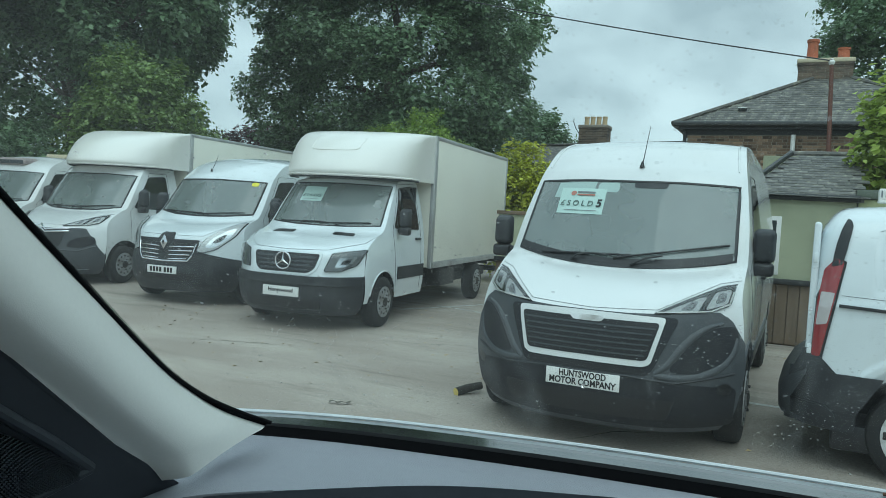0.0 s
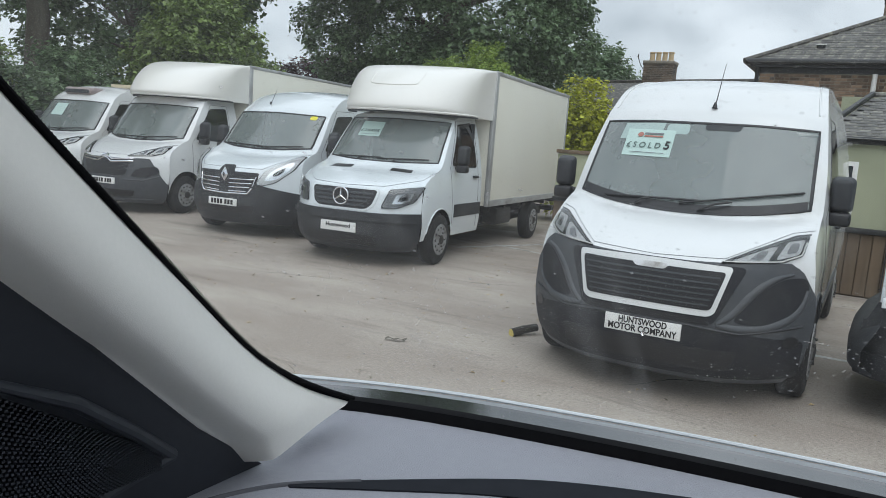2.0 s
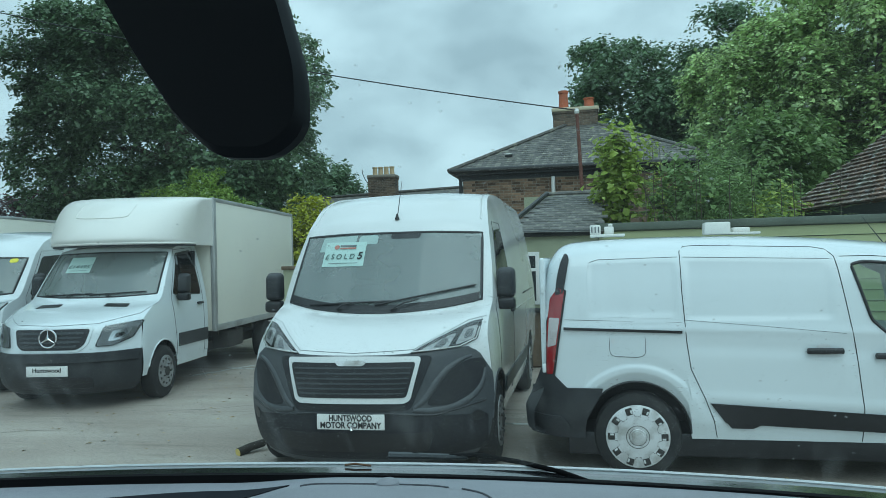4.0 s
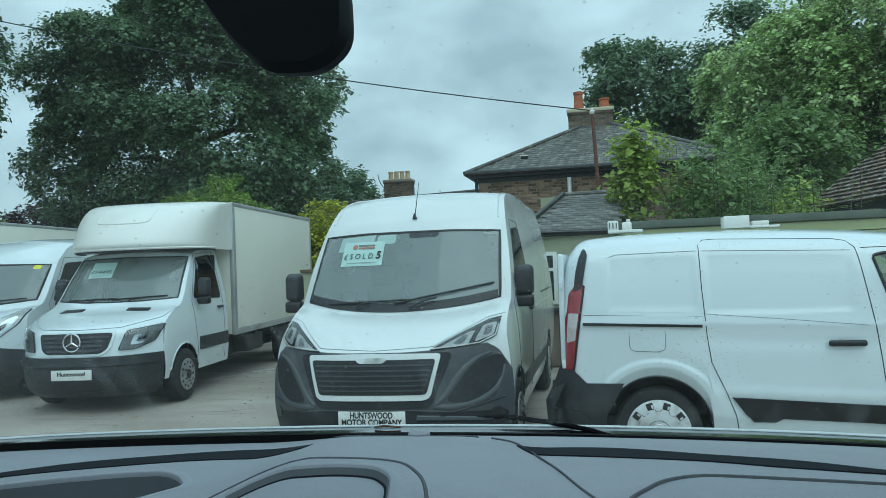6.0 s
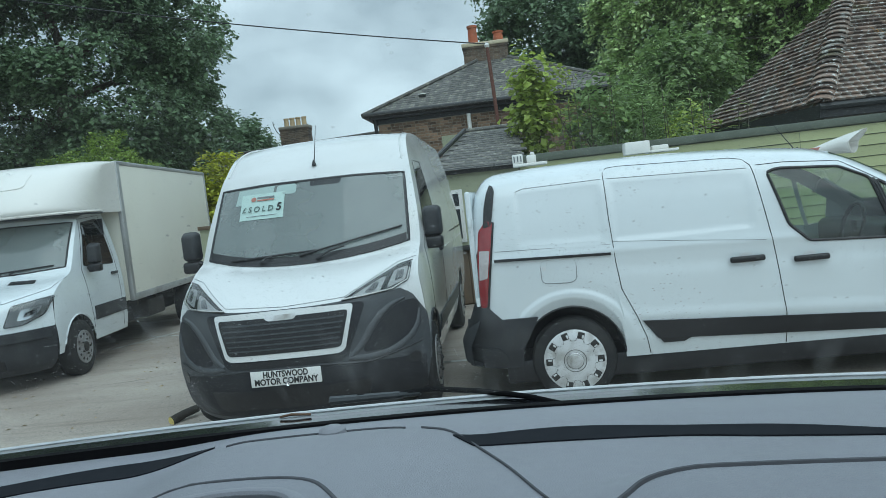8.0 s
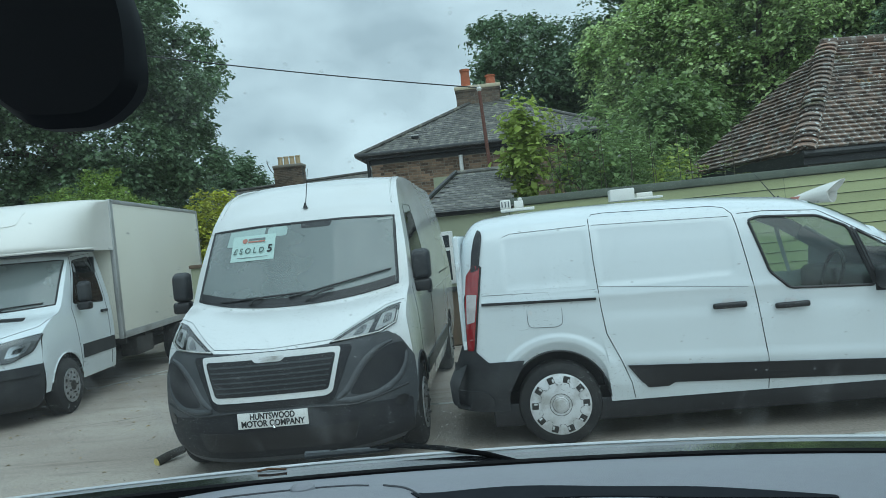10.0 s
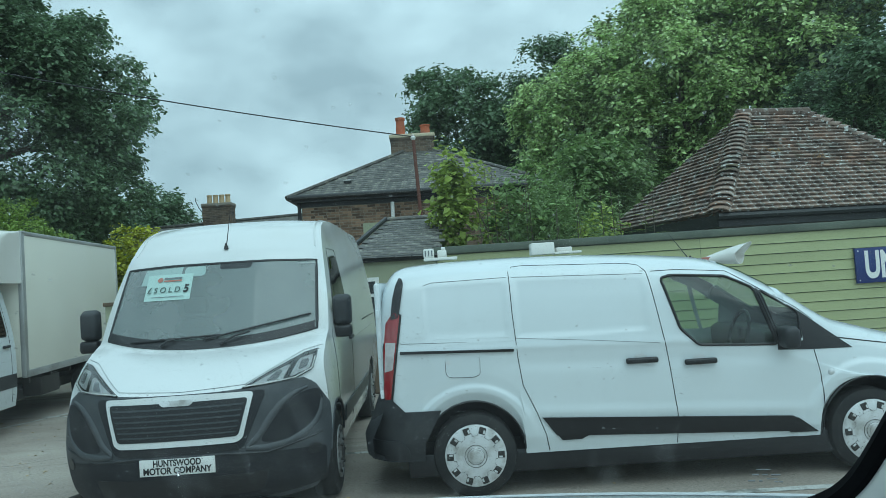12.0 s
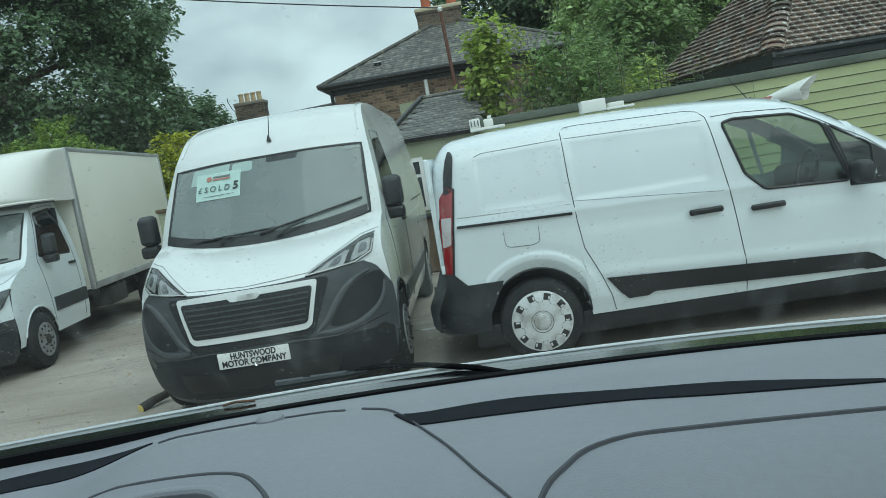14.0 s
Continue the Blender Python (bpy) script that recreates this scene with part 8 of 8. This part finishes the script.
def clumps(rg, centre, rx, ry, rz, n, r0, r1, low=-.7, shell=.55, rough=1.0):
    """Centres and radii of leaf clumps inside an uneven ellipsoid."""
    cs, rs = [], []
    shift = Vector((rg.uniform(0, 50), rg.uniform(0, 50), rg.uniform(0, 50)))
    while len(cs) < n:
        d = Vector((rg.gauss(0, 1), rg.gauss(0, 1), rg.gauss(0, 1))).normalized()
        if d.z < low:
            continue
        k = .93 + rough * (.26 * noise.noise(d * 1.7 + shift) + .12 * noise.noise(d * 5.0 + shift))
        u = rg.uniform(shell, 1.0) * k
        cs.append((centre[0] + d.x * rx * u, centre[1] + d.y * ry * u, centre[2] + d.z * rz * u))
        rs.append(rg.uniform(r0, r1))
    return cs, rs


def tree(name, x, y, height, rx, rz, mat, label, seed, n=90, per=260, size=.22, crown_z=None, trunk=.35, r0=.7, r1=1.5, ry=None, low=-.75, category="tree", group="trees round the car park", limbs=9, aspect=.68, rough=1.0):
    rg = random.Random(seed)
    t = thing(name, pose(x, y, 0), label, category, group)
    cz = crown_z if crown_z is not None else height - rz
    bm = bmesh.new()
    top = cz + rz * .45
    spine = [(0, 0, 0)]
    for k in range(1, 7):
        spine.append((rg.uniform(-.12, .12) * k * .5, rg.uniform(-.12, .12) * k * .5, top * k / 6))
    tube(bm, spine, trunk, 12, trunk * .25)
    part("trunk", bm, BARK, t)
    for k in range(limbs):
        g = rg.uniform(0, 2 * math.pi)
        z0 = max(.6, cz - rz * .8) + (top - max(.6, cz - rz * .8)) * rg.uniform(0, .75)
        i = min(5, int(z0 / top * 6))
        s = Vector(spine[i]).lerp(Vector(spine[i + 1]), z0 / top * 6 - i)
        ln = rx * rg.uniform(.35, .7)
        e = s + Vector((math.cos(g) * ln, math.sin(g) * ln, rg.uniform(.15, .5) * ln))
        m = s.lerp(e, .5) + Vector((0, 0, .12 * ln))
        part("limb", tube(bmesh.new(), [s, m, e], trunk * .38, 7, trunk * .07), BARK, t)
    many = n if rx > 2 or rx <= 1 else int(n * 2.4)
    k = .72 if 1 < rx <= 2 else 1.0
    cs, rs = clumps(rg, (0, 0, cz), rx, ry or rx, rz, many, r0 * k, r1 * k, low, .58 if rx > 6.4 else .66 if rx > 2 else .35, rough)
    fine, small = (2.2, .68) if rx > 6.4 else (1.55, .74) if rx > 2 and x > 5 else (1.6, .78) if rx > 2 else (1.0, 1.0)
    leaf_cloud("crown", cs, rs, int(per * n / many * 1.1 * fine), size * small, mat, t, seed, aspect=aspect, spray=7 if rx > 1 else 3, middle=(0, 0, cz - rz * .3))
    return t


EDGE = "tall dark green tree at the car park edge"
tree("broadleaf_tree", -15.4, 23.7, 16, 6.5, 8.3, LEAF_DARK, "tall broad dark green tree behind the vans", 11, n=330, per=290, size=.26, crown_z=7.6, ry=5.4, trunk=.5, r0=.75, r1=1.35, low=-.95)
tree("broadleaf_tree", -19.8, 12.8, 17, 4.3, 6.4, LEAF_DARK, EDGE, 12, n=130, per=320, size=.24, crown_z=9.6, trunk=.4, r0=.6, r1=1.1, low=-.95)
tree("broadleaf_tree", -21.6, 9.0, 16, 4.5, 6.0, LEAF_DARK, "tall dark green tree with a pale bare trunk", 13, n=110, per=280, size=.24, crown_z=11.2, trunk=.42, low=-.8)
tree("broadleaf_tree", -22.5, 1.5, 16, 5.5, 7.0, LEAF_DARK, EDGE, 14, n=110, per=280, size=.26, crown_z=8.6, trunk=.4, low=-.95)
tree("broadleaf_tree", -26.0, 16.0, 16, 6.0, 7.5, LEAF_DARK, EDGE, 24, n=100, per=280, size=.3, crown_z=8.6, trunk=.4, low=-.95)
tree("bushy_tree", -14.2, 8.9, 5.1, 1.75, 2.3, LEAF_BUSH, "rounded light green bushy tree behind the box vans", 15, n=80, per=420, size=.12, crown_z=2.75, trunk=.16, r0=.45, r1=.8, low=-1)
tree("bushy_tree", -17.2, 7.0, 3.3, 1.9, 1.6, LEAF_DARK, "dark green bushy tree behind the box vans", 16, n=70, per=380, size=.12, crown_z=1.7, trunk=.16, r0=.4, r1=.7, low=-1)
tree("bushy_tree", -18.6, 4.6, 3.4, 1.9, 1.7, LEAF_BUSH, "light green bushy tree behind the refrigerated van", 17, n=60, per=360, size=.12, crown_z=1.8, trunk=.14, r0=.45, r1=.8, low=-1)
tree("broadleaf_tree", -12.9, 36.0, 7.4, 2.0, 2.9, LEAF_DARK, "small dark tree beyond the far house", 18, n=60, per=220, size=.24, crown_z=4.6, trunk=.2, low=-1)
tree("purple_tree", -24.1, 25.5, 5, 3.0, 2.2, LEAF_PURPLE, "low purple-leaved tree far behind the vans", 19, n=50, per=200, size=.24, crown_z=2.9, trunk=.2, low=-1)
tree("golden_shrub", -4.85, 11.9, 3.3, 1.1, 1.6, LEAF_YELLOW, "bright yellow-green shrub behind the box van", 20, n=70, per=220, size=.10, crown_z=1.68, trunk=.05, r0=.2, r1=.4, low=-1, category="shrub", group="shrubs behind the vans")
tree("clipped_hedge", -7.5, 11.4, 3.9, 1.75, 2.05, LEAF_LIGHT, "clipped light green hedge behind the box van", 21, n=170, per=300, size=.06, crown_z=2.12, trunk=.06, r0=.18, r1=.28, low=-1, rough=.25, category="hedge", group="shrubs behind the vans")
WOOD = "dense green tree rising behind the tiled roof"
tree("broadleaf_tree", 4.3, 29.6, 12, 3.3, 4.4, LEAF_DARK, "dark green tree behind the brick house", 31, n=90, per=280, size=.24, crown_z=7.2, trunk=.3, low=-1)
tree("broadleaf_tree", 8.0, 29.0, 12, 3.3, 4.4, LEAF_DARK, "dark green tree behind the brick house", 32, n=90, per=280, size=.24, crown_z=7.2, trunk=.3, low=-1)
tree("broadleaf_tree", 7.4, 19.8, 9.2, 2.3, 3.8, LEAF_WOOD, WOOD, 33, n=90, per=300, size=.19, crown_z=5.5, trunk=.22, r0=.5, r1=1.0, low=-1)
tree("broadleaf_tree", 10.2, 18.0, 10.2, 2.9, 4.6, LEAF_WOOD, WOOD, 34, n=110, per=320, size=.19, crown_z=6.0, trunk=.25, r0=.6, r1=1.2, low=-1)
tree("broadleaf_tree", 13.2, 17.6, 11.5, 3.1, 5.2, LEAF_WOOD, WOOD, 35, n=110, per=320, size=.2, crown_z=6.6, trunk=.25, r0=.6, r1=1.2, low=-1)
tree("broadleaf_tree", 17.0, 16.5, 12.5, 3.8, 5.6, LEAF_DARK, WOOD, 36, n=120, per=320, size=.22, crown_z=7.2, trunk=.3, r0=.7, r1=1.3, low=-1)
tree("broadleaf_tree", 20.5, 12.0, 12, 4.2, 5.6, LEAF_DARK, WOOD, 37, n=110, per=300, size=.22, crown_z=6.8, trunk=.3, low=-1)
tree("broadleaf_tree", 13.0, 23.5, 13, 4.5, 6.0, LEAF_MID, WOOD, 38, n=110, per=280, size=.26, crown_z=7.0, trunk=.3, low=-1)
tree("broadleaf_tree", 12.3, 11.8, 6.2, 2.05, 2.2, LEAF_DARK, "leafy tree leaning over the end of the tiled roof", 39, n=80, per=230, size=.17, crown_z=4.0, trunk=.16, r0=.4, r1=.8, low=-1)
SAP = "young light green sapling growing behind the fascia"
tree("sapling", 2.36, 8.4, 4.1, .22, 1.0, LEAF_SAP, SAP, 41, n=34, per=40, size=.14, crown_z=3.05, trunk=.035, r0=.14, r1=.28, low=-1, category="sapling", group="saplings behind the outbuilding", limbs=5, aspect=.8)
tree("sapling", 2.85, 8.5, 4.0, .30, 1.0, LEAF_SAP, SAP, 42, n=18, per=18, size=.10, crown_z=3.0, trunk=.03, r0=.15, r1=.32, low=-1, category="sapling", group="saplings behind the outbuilding", limbs=6)
tree("sapling", 3.5, 8.6, 3.6, .5, .8, LEAF_ASH, SAP, 43, n=26, per=34, size=.12, crown_z=2.7, trunk=.03, r0=.18, r1=.34, low=-1, category="sapling", group="saplings behind the outbuilding", limbs=7)
tree("sapling", 4.2, 8.8, 3.5, .55, .8, LEAF_ASH, SAP, 44, n=30, per=40, size=.13, crown_z=2.6, trunk=.03, r0=.2, r1=.36, low=-1, category="sapling", group="saplings behind the outbuilding", limbs=7, aspect=.3)
tree("sapling", 5.0, 8.2, 2.8, .28, .5, LEAF_SAP, SAP, 45, n=16, per=26, size=.10, crown_z=2.3, trunk=.03, r0=.14, r1=.28, low=-1, category="sapling", group="saplings behind the outbuilding", limbs=5)
tree("dense_shrub", 4.6, 10.6, 4.0, 1.5, 1.4, LEAF_ASH, "airy green shrub with narrow leaves between the roofs", 46, n=30, per=110, size=.13, crown_z=2.3, trunk=.05, r0=.3, r1=.6, low=-1, aspect=.32, category="shrub", group="shrubs behind the vans")
tree("dense_shrub", 6.0, 13.5, 5.0, 1.7, 2.2, LEAF_ASH, "green bushy shrub between the roofs", 47, n=70, per=220, size=.15, crown_z=3.0, trunk=.06, r0=.4, r1=.7, low=-1, category="shrub", group="shrubs behind the vans")

def pinnate_weed(x, y, height, seed, leaf_mat, size=.15):
    """Upright stem with rows of narrow leaves spreading along side stalks."""
    g = random.Random(seed)
    t = thing("tall_weed", pose(x, y, 0), "tall slender green weed growing behind the outbuilding", "weed", "weeds behind the outbuilding")
    lean = Vector((g.uniform(-.12, .12), g.uniform(-.1, .1), 0))
    part("stem", tube(bmesh.new(), [(0, 0, 0), lean * .4 + Vector((0, 0, height * .5)), lean + Vector((0, 0, height))], .014, 6, .004), BARK, t)
    verts, faces = [], []

    def blade(p, d, up, ln, w):
        side = d.cross(up).normalized() * w
        n = len(verts)
        verts.extend([p, p + d * ln * .45 + side - up * .004, p + d * ln - up * ln * .25, p + d * ln * .45 - side - up * .004])
        faces.extend([(n, n + 1, n + 2), (n, n + 2, n + 3)])

    z, turn = height * .38, g.uniform(0, 6.3)
    while z < height:
        turn += 2.4
        taper = min(1.0, (height - z) / (height * .35) + .25)
        d = Vector((math.cos(turn), math.sin(turn), g.uniform(.15, .6))).normalized()
        up = Vector((0, 0, 1))
        root = lean * (z / height) + Vector((0, 0, z))
        reach = size * 2.3 * taper * g.uniform(.8, 1.2)
        for k in range(1, 7):
            p = root + d * reach * k / 6 - up * reach * .25 * (k / 6) ** 2
            for sg in (1, -1):
                s = (d * .45 + d.cross(up).normalized() * sg).normalized()
                blade(p, s, up, size * .62 * taper * (1.1 - k * .09), size * .11)
        z += height * g.uniform(.022, .038)
    me = bpy.data.meshes.new("foliage")
    me.from_pydata(verts, [], faces)
    me.materials.append(leaf_mat)
    ob = new("foliage", me)
    ob.parent = t


wp = random.Random(77)
for k in range(15):
    pinnate_weed(2.75 + .21 * k + wp.uniform(-.08, .08), 7.5 + wp.uniform(-.35, .5), (3.55 if k < 6 else 3.15 if k < 11 else 2.85) + wp.uniform(-.35, .25), 80 + k, LEAF_SAP if k % 4 == 1 else LEAF_ASH, wp.uniform(.13, .19))

STRAW = material("dry_straw", (0.42, 0.24, 0.10), 0.85, vary=0.4, island=True)
wr = random.Random(21)
for k, (u, lift) in enumerate(((.60, 0.0), (.34, 1.15), (.47, .95))):
    base = tiled_outbuilding.matrix_world @ Vector((5.9 * u, .04 + lift * 1.02, 2.56 + lift * .98))
    tuft = thing("dry_weed", Matrix.Translation(base), "tuft of dry orange weed growing on the tiled roof", "weed", "weeds on the tiled roof")
    bm = bmesh.new()
    for _ in range(34 if k == 0 else 14):
        g, ln = wr.uniform(0, 6.28), wr.uniform(.08, .26) * (1 if k == 0 else .6)
        tip = Vector((math.cos(g) * ln * .9, math.sin(g) * ln * .4 - .05, ln * wr.uniform(-.5, .9)))
        foot = Vector((wr.uniform(-.12, .12), 0, 0))
        tube(bm, [foot, foot + tip * .6 + Vector((0, 0, .03)), foot + tip], .006, 4, .002)
    part("stalks", bm, STRAW, tuft, smooth=False)

# fallen leaves and twigs on the tarmac
DRY = material("dry_leaf", (0.30, 0.22, 0.11), 0.8, vary=0.7, island=True)
lr = random.Random(9)
verts, faces = [], []
for k in range(360):
    near = lr.random() < .5
    x, y = (lr.uniform(-7, -1), lr.uniform(-1.5, 6)) if near else (lr.uniform(-9, 4), lr.uniform(-2.5, 6))
    s, g = lr.uniform(.008, .032), lr.uniform(0, 6.28)
    n = len(verts)
    for a, b, z in ((-1, 0, .004), (0, -.5, .012), (1, 0, .006), (0, .5, .014)):
        verts.append((x + s * (a * math.cos(g) - b * math.sin(g)), y + s * (a * math.sin(g) + b * math.cos(g)), z))
    faces += [(n, n + 1, n + 2), (n, n + 2, n + 3)]
me = bpy.data.meshes.new("fallen_leaves")
me.from_pydata(verts, [], faces)
me.materials.append(DRY)
tagged(new("fallen_leaves", me), "scattered dry leaves and litter on the tarmac", "leaves", kind="stuff")
WOODRAW = material("cut_wood", (0.60, 0.48, 0.15), 0.8, grain=0.2, grain_scale=30.0)
lg = thing("cut_log", pose(-1.30, 1.03, .045, 0, -8, 58), "short dark cut log with a yellow end lying by the van", "log")
part("bark", tube(bmesh.new(), [(-.13, 0, 0), (0, .01, .004), (.14, 0, .0)], .04, 12, .035), CRACK, lg)
part("cut_end", lathe(bmesh.new(), [(-.134, .038), (-.137, .037), (-.138, .01)], 14), WOODRAW, lg)
dl = thing("curled_leaf", pose(-2.02, .04, .006, 0, 0, 25), "dark curled leaf lying on the tarmac", "leaf")
bm = bmesh.new()
grid(bm, [[(-.09 + .18 * i / 8, -.02 + .012 * math.sin(i), .02 * abs(math.sin(i * .9)) + .001) for i in range(9)], [(-.09 + .18 * i / 8, .02 + .012 * math.sin(i), .02 * abs(math.sin(i * .9 + .8)) + .001) for i in range(9)]])
part("blade", bm, BARK, dl)
